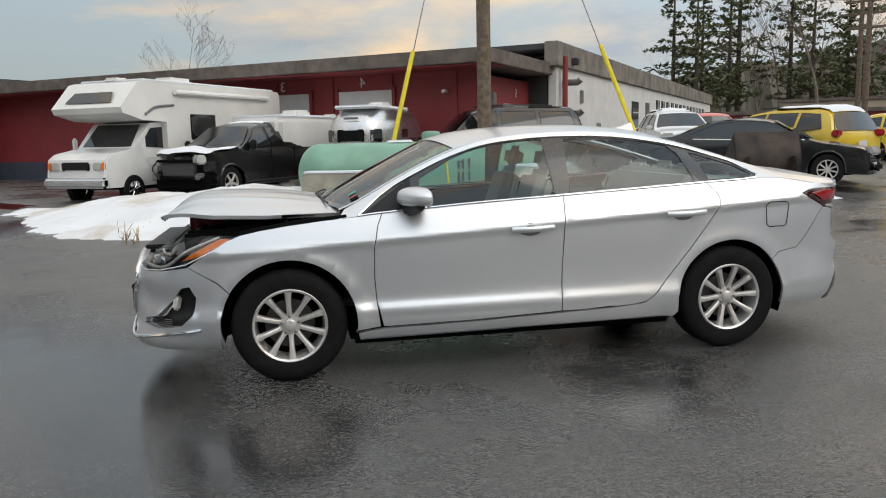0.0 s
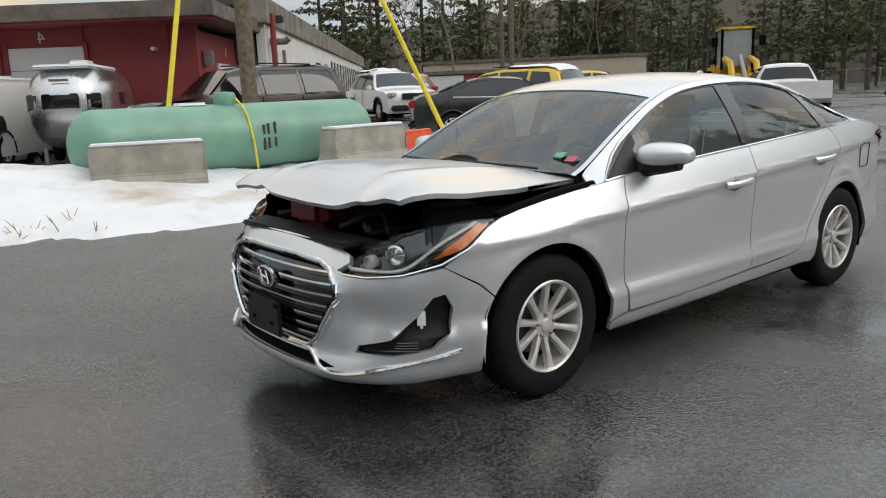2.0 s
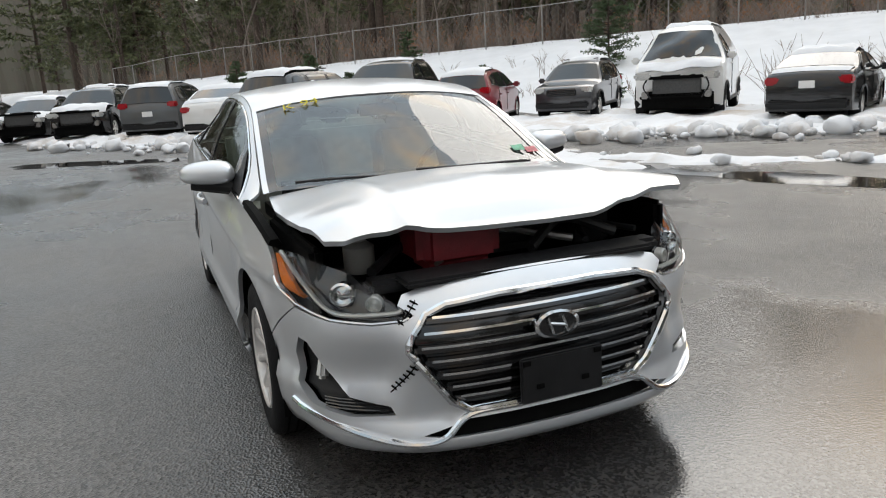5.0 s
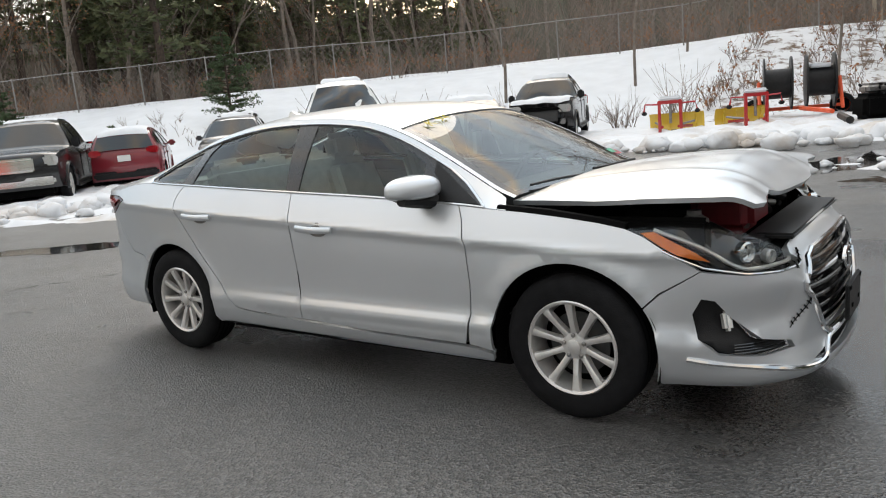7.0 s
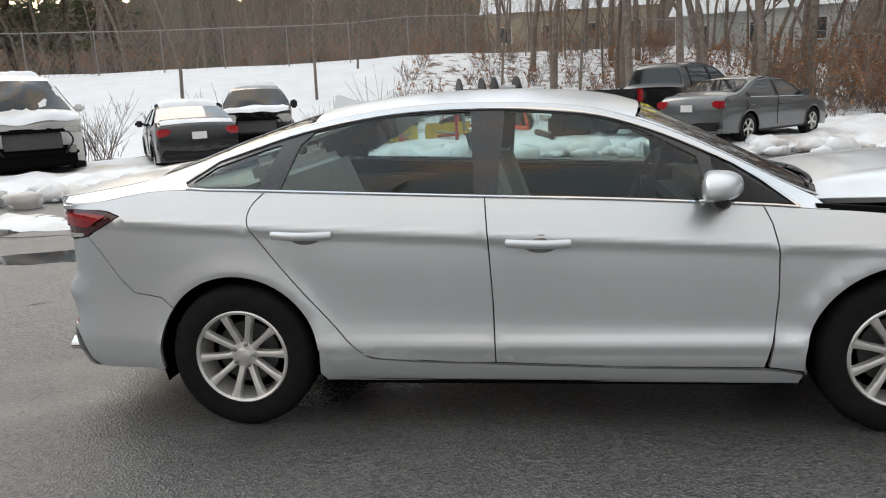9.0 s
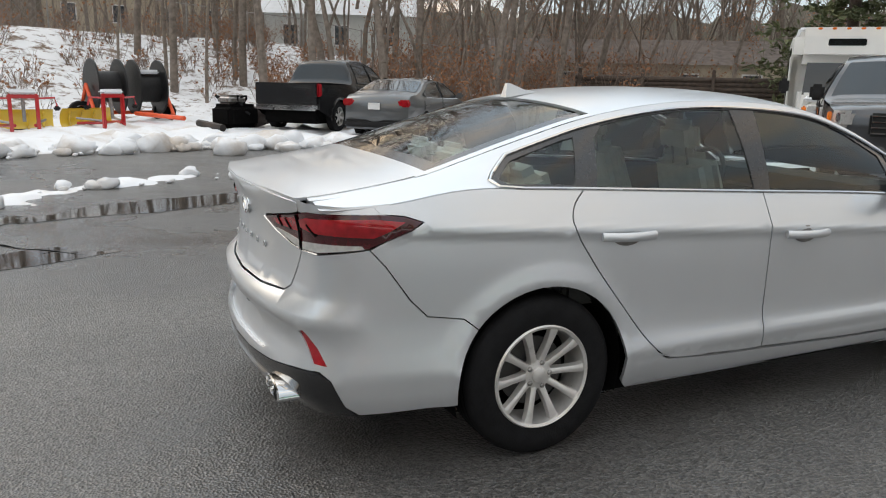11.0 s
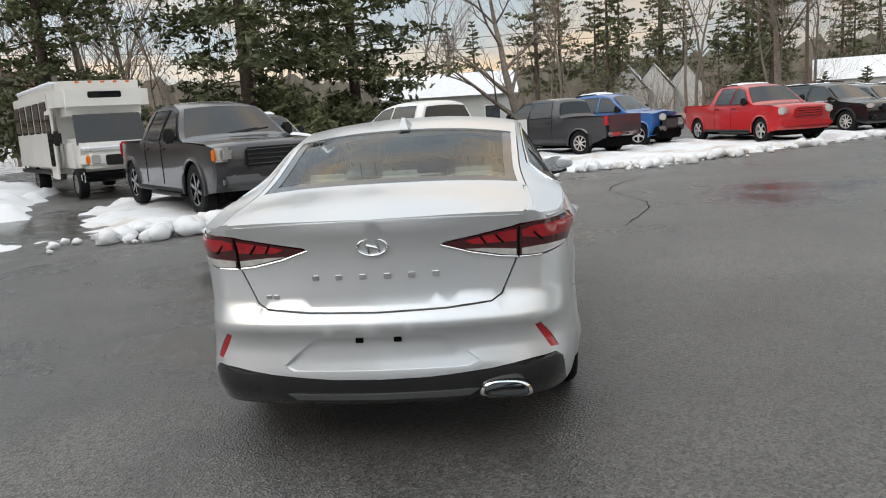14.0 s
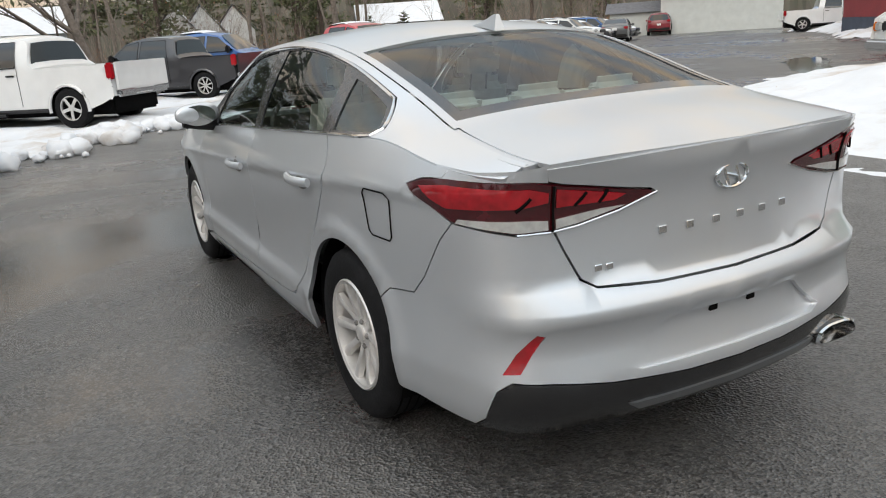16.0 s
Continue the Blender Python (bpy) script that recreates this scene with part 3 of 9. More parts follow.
    if plate or category == "car":
        part("number_plate", box(0.012, 0.30, 0.15, (xr - 0.012, 0, 0.80), 0.004), white_paint, root)
    if truck:
        part("tailgate", box(0.05, W * 1.75, belt - 0.72, (xr + 0.03, 0, (belt + 0.70) / 2), 0.015), color, root)
    if wheels:
        for x in (wb / 2, -wb / 2):
            for s in (1, -1):
                wheel(root, x, s * (W - 0.13), R, 0.22, rim_mat, spokes)
    # snow lying on it
    for area, thick in snowy:
        i, j = spec[area]
        line = dense([prof[k] for k in range(i, j + 1)], 0.12, closed=False)
        qs = np.linspace(-0.93, 0.93, 13)
        V, F = [], []
        nl = len(line)
        for i2, (x, z) in enumerate(line):
            for q in qs:
                edge = min(1.0, (1 - abs(q)) / 0.16, (i2 + 0.3) / 1.6, (nl - 1 - i2 + 0.3) / 1.6)
                t = thick * edge * (0.75 + 0.5 * noise.noise(Vector((x * 2 + xf, q * 3, thick * 40)))) + 0.008
                if edge < 0.3:
                    t = -0.02
                p = mould(x, z, q)
                V.append(p + Vector((0, 0, t)))
        for i2 in range(nl - 1):
            for j2 in range(12):
                c = i2 * 13 + j2
                F.append((c, c + 1, c + 14, c + 13))
        link("snow_layer", V, F, snow, root, "lumpy white snow layer")
    return root

# ---------------------------------------------------------------- ground
EDGE = [(-120, -30), (-46, -8), (-30, 2.5), (-17.5, 11), (-12.5, 17), (-7, 21), (0, 22), (8, 21), (16, 20), (24, 22), (40, 26), (120, 40)]


def edge_distance(x, y):
    """How far a place lies beyond the line at which the wooded bank begins; below 0 on the lot."""
    best, sign = 1e9, -1
    for (ax, ay), (bx, by) in zip(EDGE, EDGE[1:]):
        dx, dy = bx - ax, by - ay
        t = min(1.0, max(0.0, ((x - ax) * dx + (y - ay) * dy) / (dx * dx + dy * dy)))
        d = math.hypot(x - ax - t * dx, y - ay - t * dy)
        if d < best:
            best = d
            sign = 1 if dx * (y - ay) - dy * (x - ax) > 0 else -1
    return best * sign


def ground_height(x, y):
    """Level lot, a low swell under the gas tank, and a snowy bank climbing on the wooded side."""
    z = 0.30 * math.exp(-(((x + 6) / 6.0) ** 2) - ((y + 12.5) / 4.5) ** 2)
    t = min(1.0, max(0.0, (-y - 10.5) / 6.0)) * min(1.0, max(0.0, (-x - 5.0) / 5.0)) * min(1.0, max(0.0, (x + 30) / 12))
    z += 0.45 * t * t * (3 - 2 * t)
    d = edge_distance(x, y)
    if d > 0:
        top_h = float(np.interp(x, [-60, -30, -5, 8, 20, 40], [2.2, 2.9, 3.3, 3.6, 1.6, 1.0]))
        run = float(np.interp(x, [-30, -5, 8, 30], [17, 14, 26, 30]))
        t = min(1.0, d / run)
        z += top_h * t * t * (3 - 2 * t) + 0.025 * max(0, d - run) * (1 if x < 20 else 0.3)
        z += 0.12 * noise.noise(Vector((x * 0.35, y * 0.35, 0))) * min(1, d / 4)
    return z


snow_ground = mat("snowy_ground", (0.74, 0.76, 0.79), 0.75, 0, 0.05, 1.2, 0.6, 9, 0, 0.1, spec=0.25)


def leafy_snow_mat():
    m = mat("leaf_strewn_snow", (0.74, 0.75, 0.77), 0.8, 0, 0.06, 1.0, 0.7, 7, spec=0.2)
    n, l = m.node_tree.nodes, m.node_tree.links
    b = n["Principled BSDF"]
    src = b.inputs["Base Color"].links[0].from_socket
    t = n.new("ShaderNodeTexNoise")
    t.inputs["Scale"].default_value, t.inputs["Detail"].default_value = 1.6, 9.0
    t.inputs["Roughness"].default_value = 0.72
    co = n.new("ShaderNodeTexCoord")
    l.new(co.outputs["Object"], t.inputs["Vector"])
    r = n.new("ShaderNodeValToRGB")
    r.color_ramp.elements[0].position, r.color_ramp.elements[1].position = 0.52, 0.60
    l.new(t.outputs["Fac"], r.inputs["Fac"])
    mx = n.new("ShaderNodeMixRGB")
    l.new(r.outputs["Color"], mx.inputs["Fac"])
    l.new(src, mx.inputs["Color1"])
    mx.inputs["Color2"].default_value = (0.16, 0.11, 0.075, 1)
    l.new(mx.outputs["Color"], b.inputs["Base Color"])
    return m


leafy_snow = leafy_snow_mat()


def build_ground():
    xs = np.unique(np.round(np.concatenate([np.arange(-70, 70.1, 1.0), np.linspace(-400, 400, 33), [-3000, -1200, 1200, 3000]]), 2))
    ys = xs
    V = [(x, y, ground_height(x, y)) for x in xs for y in ys]
    n = len(ys)
    F, slots = [], []
    for i in range(len(xs) - 1):
        for j in range(n - 1):
            F.append((i * n + j, (i + 1) * n + j, (i + 1) * n + j + 1, i * n + j + 1))
            cx, cy = (xs[i] + xs[i + 1]) / 2, (ys[j] + ys[j + 1]) / 2
            d = edge_distance(cx, cy)
            slots.append(0 if d < 0.3 else (1 if d < 17 and cx < -6 else 2))
    ob = link("ground", V, F, asphalt, None)
    ob.data.materials.append(snow_ground)
    ob.data.materials.append(leafy_snow)
    ob.data.polygons.foreach_set("material_index", slots)
    return tagged(ob, "wet dark asphalt lot rising to a snowy bank", "ground", kind="structure")


build_ground()


def dirty_snow_mat():
    m = mat("dirty_snow", (0.73, 0.745, 0.77), 0.72, 0, 0.05, 2.0, 0.8, 14, spec=0.25)
    n, l = m.node_tree.nodes, m.node_tree.links
    b = n["Principled BSDF"]
    src = b.inputs["Base Color"].links[0].from_socket
    co = n.new("ShaderNodeTexCoord")
    t = n.new("ShaderNodeTexNoise")
    t.inputs["Scale"].default_value, t.inputs["Detail"].default_value = 0.55, 8.0
    t.inputs["Roughness"].default_value = 0.65
    l.new(co.outputs["Object"], t.inputs["Vector"])
    r = n.new("ShaderNodeValToRGB")
    r.color_ramp.elements[0].position, r.color_ramp.elements[1].position = 0.50, 0.72
    l.new(t.outputs["Fac"], r.inputs["Fac"])
    mx = n.new("ShaderNodeMixRGB")
    l.new(r.outputs["Color"], mx.inputs["Fac"])
    l.new(src, mx.inputs["Color1"])
    mx.inputs["Color2"].default_value = (0.46, 0.38, 0.30, 1)
    l.new(mx.outputs["Color"], b.inputs["Base Color"])
    return m


dirty_snow = dirty_snow_mat()


def snow_field(name, poly, height, label, step=0.2, rough=0.10, ramp=1.2, material=None, lump=2.2, thin=0.0, seed=0.0, mounds=()):
    """A lying sheet of snow in an outline: thin and ragged at its edge, lumpy within."""
    P = np.array(poly)
    lo, hi = P.min(0) - 0.3, P.max(0) + 0.3
    xs, ys = np.arange(lo[0], hi[0], step), np.arange(lo[1], hi[1], step)
    idx, V = {}, []
    A, B = P, np.roll(P, -1, axis=0)
    for i, x in enumerate(xs):
        for j, y in enumerate(ys):
            ab = B - A
            t = np.clip((((x, y) - A) * ab).sum(1) / (ab * ab).sum(1), 0, 1)
            d = np.sqrt((((x, y) - A - ab * t[:, None]) ** 2).sum(1)).min()
            d = d if inside((x, y), poly) else -d
            if d < -0.5:
                continue
            r = noise.fractal(Vector((x * lump, y * lump, seed)), 0.9, 2.1, 4)
            w = noise.noise(Vector((x * 0.5, y * 0.5, seed + 9)))
            e = d + 0.28 * r + 0.35 * w - 0.1
            k = min(1.0, max(0.0, e / ramp))
            z = (height * k ** 0.7 + rough * r * min(1.0, max(0.0, e / 0.35))) if e > 0 else -0.05
            if thin:
                z -= thin * max(0.0, noise.noise(Vector((x * 0.8 + y * 0.5, y * 0.9 - x * 0.7, seed + 4))) + 0.15) * 2
            for mx, my, mh, mr in mounds:
                z += mh * math.exp(-((x - mx) ** 2 + (y - my) ** 2) / mr**2) if e > 0 else 0
            if e > -0.4:
                idx[(i, j)] = len(V)
                V.append((x + step * 0.3 * noise.noise(Vector((x * 9, y * 9, 1))), y + step * 0.3 * noise.noise(Vector((x * 9, y * 9, 5))), ground_height(x, y) + max(z, -0.06)))
    F = [(idx[(i, j)], idx[(i + 1, j)], idx[(i + 1, j + 1)], idx[(i, j + 1)]) for (i, j) in idx if (i + 1, j) in idx and (i + 1, j + 1) in idx and (i, j + 1) in idx]
    return tagged(link(name, V, F, material or dirty_snow), label, "snow", kind="structure")


def snow_lumps(name, line, count, size, spread, label, seed):
    """Ploughed lumps of snow strewn along a line, in one piece of stuff."""
    rng = random.Random(seed)
    V, F = [], []
    for _ in range(count):
        u = rng.random() * (len(line) - 1)
        a, b = line[int(u)], line[int(u) + 1]
        f = u - int(u)
        x, y = a[0] + (b[0] - a[0]) * f + rng.gauss(0, spread), a[1] + (b[1] - a[1]) * f + rng.gauss(0, spread)
        r = size * (0.22 + rng.random() ** 3 * 1.2)
        bm = bmesh.new()
        bmesh.ops.create_icosphere(bm, subdivisions=2 if r > 0.06 else 1, radius=1)
        k = len(V)
        o = rng.random() * 50
        for v in bm.verts:
            s = 1 + 0.5 * noise.noise(v.co * 1.4 + Vector((o, 0, 0))) + 0.35 * noise.noise(v.co * 3.6 + Vector((0, o, 0)))
            V.append((x + v.co.x * r * s * 1.2, y + v.co.y * r * s, ground_height(x, y) + 0.12 * size + r * 0.35 + v.co.z * r * s * 0.75))
        F += [tuple(q.index + k for q in f2.verts) for f2 in bm.faces]
        bm.free()
    return tagged(link(name, V, F, dirty_snow), label, "snow", kind="stuff")


snow_field("snow_island", [(7.6, -13.5), (5.3, -7.3), (3.6, -6.2), (1.5, -5.1), (-0.3, -4.7), (-1.8, -4.6), (-4.6, -5.0), (-7.5, -6.9), (-9.2, -7.6), (-10.5, -10.0), (-9, -12.5), (-5, -13.5), (0, -13.5), (4, -13.5)], 0.13, "white snow island with grass tufts and tyre tracks", 0.2, 0.05, 1.3, None, 1.6, 0.05, 3.0, [(2.2, -9.0, 0.42, 1.8), (0.0, -8.6, 0.16, 2.2), (4.2, -11.3, 0.25, 1.5)])
snow_field("snow_strip", [(-5.5, -4.5), (-1.5, -4.0), (0.5, -4.35), (0.3, -4.65), (-2, -4.45), (-5, -4.9)], 0.03, "thin strip of slushy snow on asphalt", 0.15, 0.03, 0.4, None, 3.0, 0.02, 5.0)
BERM = [(-44, -13), (-30, -7.5), (-20.5, -3.2), (-16, -0.2), (-13.0, 2.0), (-11.0, 4.5), (-8.8, 7.2), (-6.8, 9.5), (-5, 11.5), (-2, 13.3), (1.0, 12.6), (4.5, 11.8), (8.0, 11.6)]
snow_field("snow_berm", BERM + [(12, 13.0), (18, 15.5), (24, 20), (16, 21), (8, 22.5), (0, 23.5), (-5, 21.5), (-10.5, 16), (-15.5, 10), (-28, 1.5), (-45, -8)], 0.16, "ploughed snow under a row of parked wrecks", 0.32, 0.16, 1.2, None, 1.5, 0.0, 7.0)
snow_lumps("snow_clods", BERM[2:], 620, 0.19, 0.45, "white and brown clods of ploughed snow", 3)
snow_field("snow_patch", [(-6.2, 5.4), (-4.5, 5.6), (-2.6, 7.4), (-1.0, 8.7), (-1.6, 9.1), (-4.0, 7.3), (-6.0, 6.2)], 0.07, "low slushy snow patch between puddles", 0.14, 0.07, 0.5, None, 2.6, 0.03, 11.0)
snow_lumps("snow_clods", [(-6, 5.8), (-2.6, 7.9), (1.2, 8.6), (4.2, 7.2)], 70, 0.10, 0.3, "small clods of snow on wet asphalt", 5)
snow_field("snow_slush", [(-13.5, 1.6), (-10, 2.7), (-8.2, 3.8), (-6.6, 4.5), (-5.2, 4.7), (-4.3, 4.2), (-3.9, 5.0), (-5, 5.8), (-7, 6.3), (-9.5, 5.6), (-12.5, 3.8)], 0.05, "grey slush at the foot of the snow", 0.14, 0.08, 0.7, None, 2.4, 0.045, 29.0)
snow_field("snow_patch", [(0.8, 8.9), (2.2, 7.4), (4.0, 6.7), (5.3, 6.0), (6.0, 7.6), (7, 9.5), (6, 11), (3.8, 9.6), (2.0, 9.6)], 0.07, "low slushy snow patch beside a puddle", 0.14, 0.09, 0.6, None, 2.2, 0.06, 13.0)
snow_field("snow_bank", [(6.0, 10.0), (8.5, 8.5), (11.5, 10.5), (16, 12.5), (19, 15.5), (14, 16.5), (9, 15.0), (6.6, 12.5)], 0.42, "deep white snow bank below the trees", 0.2, 0.12, 1.6, snow_ground, 1.3, 0.0, 17.0)
ROWEDGE = [(4.7, 5.4), (5.4, 4.4), (6.4, 3.3), (7.8, 2.7), (9.2, 1.2), (10.7, 0.3), (11.3, -0.5), (12.6, -1.6), (13.2, -4.2), (15.2, -6.6), (19.5, -11.6), (24, -17.4), (28, -22.6), (38, -34)]
snow_field("snow_row", ROWEDGE + [(40, -30), (30, -20), (25, -12), (24, -4), (24, 4), (20, 8), (14, 9), (9, 8)], 0.10, "slushy snow along the row of parked trucks", 0.34, 0.10, 0.9, None, 1.6, 0.05, 19.0)
snow_lumps("snow_clods", ROWEDGE, 380, 0.16, 0.35, "clods of snow along the lot edge", 8)
snow_field("snow_patch", [(17.5, -29), (22, -35), (30, -42), (27, -45), (18, -38), (14, -32)], 0.35, "far ploughed snow heap on the lot", 0.5, 0.15, 1.5, None, 1.0, 0.0, 23.0)

# ---------------------------------------------------------------- the silver sedan in the middle of the lot
def lerp_table(table):
    xs, ys = zip(*sorted(table))
    return lambda x: float(np.interp(x, xs, ys))


def smooth_table(table, n=10):
    return lerp_table(spline(sorted(table), n))


def sstep(a, b, x):
    t = min(1.0, max(0.0, (x - a) / (b - a)))
    return t * t * (3 - 2 * t)


# plan outline of the left half, from the middle of the nose to the middle of the tail
PLAN = spline([(2.375, 0), (2.368, 0.2), (2.34, 0.4), (2.275, 0.58), (2.14, 0.75), (1.95, 0.84), (1.72, 0.885), (1.4, 0.912), (0.9, 0.925), (0.0, 0.930), (-0.8, 0.928),
               (-1.4, 0.915), (-1.8, 0.89), (-2.08, 0.845), (-2.24, 0.785), (-2.33, 0.69), (-2.385, 0.5), (-2.42, 0.27), (-2.435, 0)], 12)
_run = np.concatenate([[0], np.cumsum([math.dist(a, b) for a, b in zip(PLAN, PLAN[1:])])])
_px, _py = np.array([p[0] for p in PLAN]), np.array([p[1] for p in PLAN])
S_END = float(_run[-1])


def s_of_x(x):
    """Distance along the outline at which the flank passes x."""
    return float(np.interp(-x, -_px, _run))


def s_front(y):
    k = _px > 1.9
    return float(np.interp(y, _py[k], _run[k]))


def s_rear(y):
    k = _px < -2.0
    return float(np.interp(-y, -_py[k], _run[k]))


FLANK = smooth_table([(0.20, -0.055), (0.235, -0.030), (0.28, -0.012), (0.33, 0.0), (0.36, 0.002), (0.39, 0.007), (0.415, 0.004), (0.46, -0.011), (0.52, -0.015), (0.62, -0.012), (0.74, -0.006), (0.80, -0.004), (0.84, -0.002), (0.875, 0.007), (0.905, -0.005), (0.95, -0.025), (1.02, -0.058), (1.1, -0.10), (1.2, -0.16)], 6)
NOSE = smooth_table([(0.16, -0.09), (0.20, -0.02), (0.24, 0.012), (0.29, 0.0), (0.345, -0.02), (0.45, -0.012), (0.58, -0.012), (0.66, -0.035), (0.72, -0.07), (0.78, -0.125), (0.82, -0.18), (0.9, -0.25)], 6)
TAIL = smooth_table([(0.22, -0.10), (0.27, -0.03), (0.34, 0.0), (0.40, 0.008), (0.44, 0.0), (0.51, -0.018), (0.56, -0.012), (0.605, 0.012), (0.645, 0.004), (0.675, -0.03), (0.70, -0.05), (0.80, -0.062), (0.90, -0.062), (0.965, -0.052), (1.02, -0.034), (1.055, -0.016), (1.08, -0.02), (1.15, -0.06)], 6)


def shell(s, z):
    """The outer skin below the windows, by distance along the outline and height; s below 0 is the right half."""
    side = 1 if s >= 0 else -1
    s = abs(s)
    if s > S_END:
        side, s = -side, 2 * S_END - s
    x, y = float(np.interp(s, _run, _px)), float(np.interp(s, _run, _py))
    e = 0.01
    s0, s1 = max(0, s - e), min(S_END, s + e)
    tx, ty = np.interp(s1, _run, _px) - np.interp(s0, _run, _px), np.interp(s1, _run, _py) - np.interp(s0, _run, _py)
    ln = math.hypot(tx, ty)
    nx, ny = -ty / ln, tx / ln
    nx, ny = -nx, -ny
    ny *= min(1.0, s / 0.22, (S_END - s) / 0.22)
    nx = math.copysign(math.sqrt(max(0.0, 1 - ny * ny)), nx)
    wf, wr = 1 - sstep(0.42, 1.15, s), sstep(S_END - 1.05, S_END - 0.55, s)
    zc = 0.0545 * (x + 0.26) + (z - 0.88) + 0.88 if z > 0.55 else z + 0.0545 * (x + 0.26) * max(0, (z - 0.42) / 0.13)
    d = FLANK(zc)
    d = d * (1 - wf) + NOSE(z) * wf
    d = d * (1 - wr) + TAIL(z) * wr
    for cx in (1.4025, -1.4025):
        r = math.hypot(x - cx, z - 0.335)
        d += 0.014 * math.exp(-(((r - 0.40) / 0.05) ** 2)) * (1 - wf) * (1 - wr)
    # crease over the number plate hollow and pulled-in hollow below the lamps
    if wf > 0:
        yy = abs(y)
        d -= 0.05 * wf * sstep(0.50, 0.62, yy) * (1 - sstep(0.82, 0.95, yy)) * math.exp(-(((z - 0.50) / 0.10) ** 2))
    return Vector((x + nx * d, side * (y + ny * d), z))


BELT = smooth_table([(1.1, 0.945), (1.0, 0.953), (0.85, 0.968), (0.3, 1.005), (-0.27, 1.033), (-1.2, 1.080), (-1.5, 1.092), (-1.64, 1.100), (-1.8, 1.092), (-2.0, 1.06), (-2.2, 1.035), (-2.4, 1.03)], 6)
RAIL_Z = smooth_table([(1.12, 0.975), (1.0, 1.02), (0.85, 1.100), (0.63, 1.213), (0.40, 1.312), (0.14, 1.385), (-0.25, 1.418), (-0.67, 1.412), (-1.07, 1.352), (-1.38, 1.268), (-1.65, 1.185), (-1.85, 1.130), (-2.05, 1.095), (-2.25, 1.068), (-2.4, 1.055)], 6)
RAIL_Y = smooth_table([(1.12, 0.775), (1.0, 0.765), (0.63, 0.715), (0.3, 0.675), (-0.25, 0.655), (-0.67, 0.650), (-1.07, 0.645), (-1.4, 0.645), (-1.65, 0.65), (-1.9, 0.675), (-2.1, 0.685), (-2.25, 0.68), (-2.4, 0.64)], 6)
CROWN = smooth_table([(1.3, 0.955), (1.18, 1.01), (1.0, 1.108), (0.6, 1.312), (0.36, 1.412), (0.1, 1.455), (-0.26, 1.475), (-0.66, 1.468), (-1.05, 1.422), (-1.45, 1.315), (-1.83, 1.185), (-1.95, 1.160), (-2.17, 1.130), (-2.35, 1.088), (-2.5, 1.05)], 6)


def cabin(x, z):
    """Side of the cabin above the belt line; side given by the sign that cabin_r flips."""
    zb, zr = BELT(x), RAIL_Z(x)
    low = shell(s_of_x(x), zb)
    t = (z - zb) / max(0.02, zr - zb)
    y = low.y + (RAIL_Y(x) - low.y) * t + 0.018 * 4 * max(0, t) * max(0, 1 - t) * min(1, (zr - zb) / 0.2)
    return Vector((x, y, z))


def flipped(f):
    def g(u, v):
        p = f(u, v)
        return Vector((p.x, -p.y, p.z))
    return g


def top(x, q):
    """Windscreen, roof, rear glass and boot lid; q runs from -1 to 1 across."""
    zr, yr, zc = RAIL_Z(x), RAIL_Y(x), CROWN(x)
    return Vector((x, q * yr, zr + (zc - zr) * (1 - abs(q) ** 2.3)))


HOOD_MID = smooth_table([(1.0, 0.99), (1.2, 1.035), (1.5, 1.068), (1.8, 1.078), (1.95, 1.068), (2.06, 1.02), (2.14, 0.955), (2.2, 0.92)], 6)
HOOD_EDGE = smooth_table([(1.0, 0.960), (1.2, 0.968), (1.5, 0.972), (1.85, 0.990), (2.05, 0.985), (2.15, 0.950), (2.22, 0.92)], 6)


def hood_top(x, y):
    q = min(1.0, abs(y) / 0.80)
    z = HOOD_EDGE(x) + (HOOD_MID(x) - HOOD_EDGE(x)) * (1 - q**2.4)
    ridge = 0.012 * math.exp(-(((abs(y) - 0.46 - 0.05 * (1.6 - x)) / 0.05) ** 2)) * sstep(1.1, 1.5, x)
    crush = 0.009 * sstep(1.5, 2.0, x) * noise.noise(Vector((x * 4.0, y * 5.0, 1.3))) + 0.018 * sstep(1.75, 2.1, x) * noise.noise(Vector((x * 2.2, y * 2.4, 7.7)))
    curl = 0.035 * math.exp(-(((y + 0.66) / 0.12) ** 2) - ((x - 2.08) / 0.16) ** 2)
    return Vector((x, y, z + ridge + crush + curl - 0.02 * sstep(1.9, 2.1, x) * math.exp(-(((y - 0.45) / 0.2) ** 2))))


def arch_pts(cx, r, a0, a1, n=22):
    return [(cx + r * math.cos(a), 0.335 + r * math.sin(a)) for a in np.linspace(a0, a1, n)]


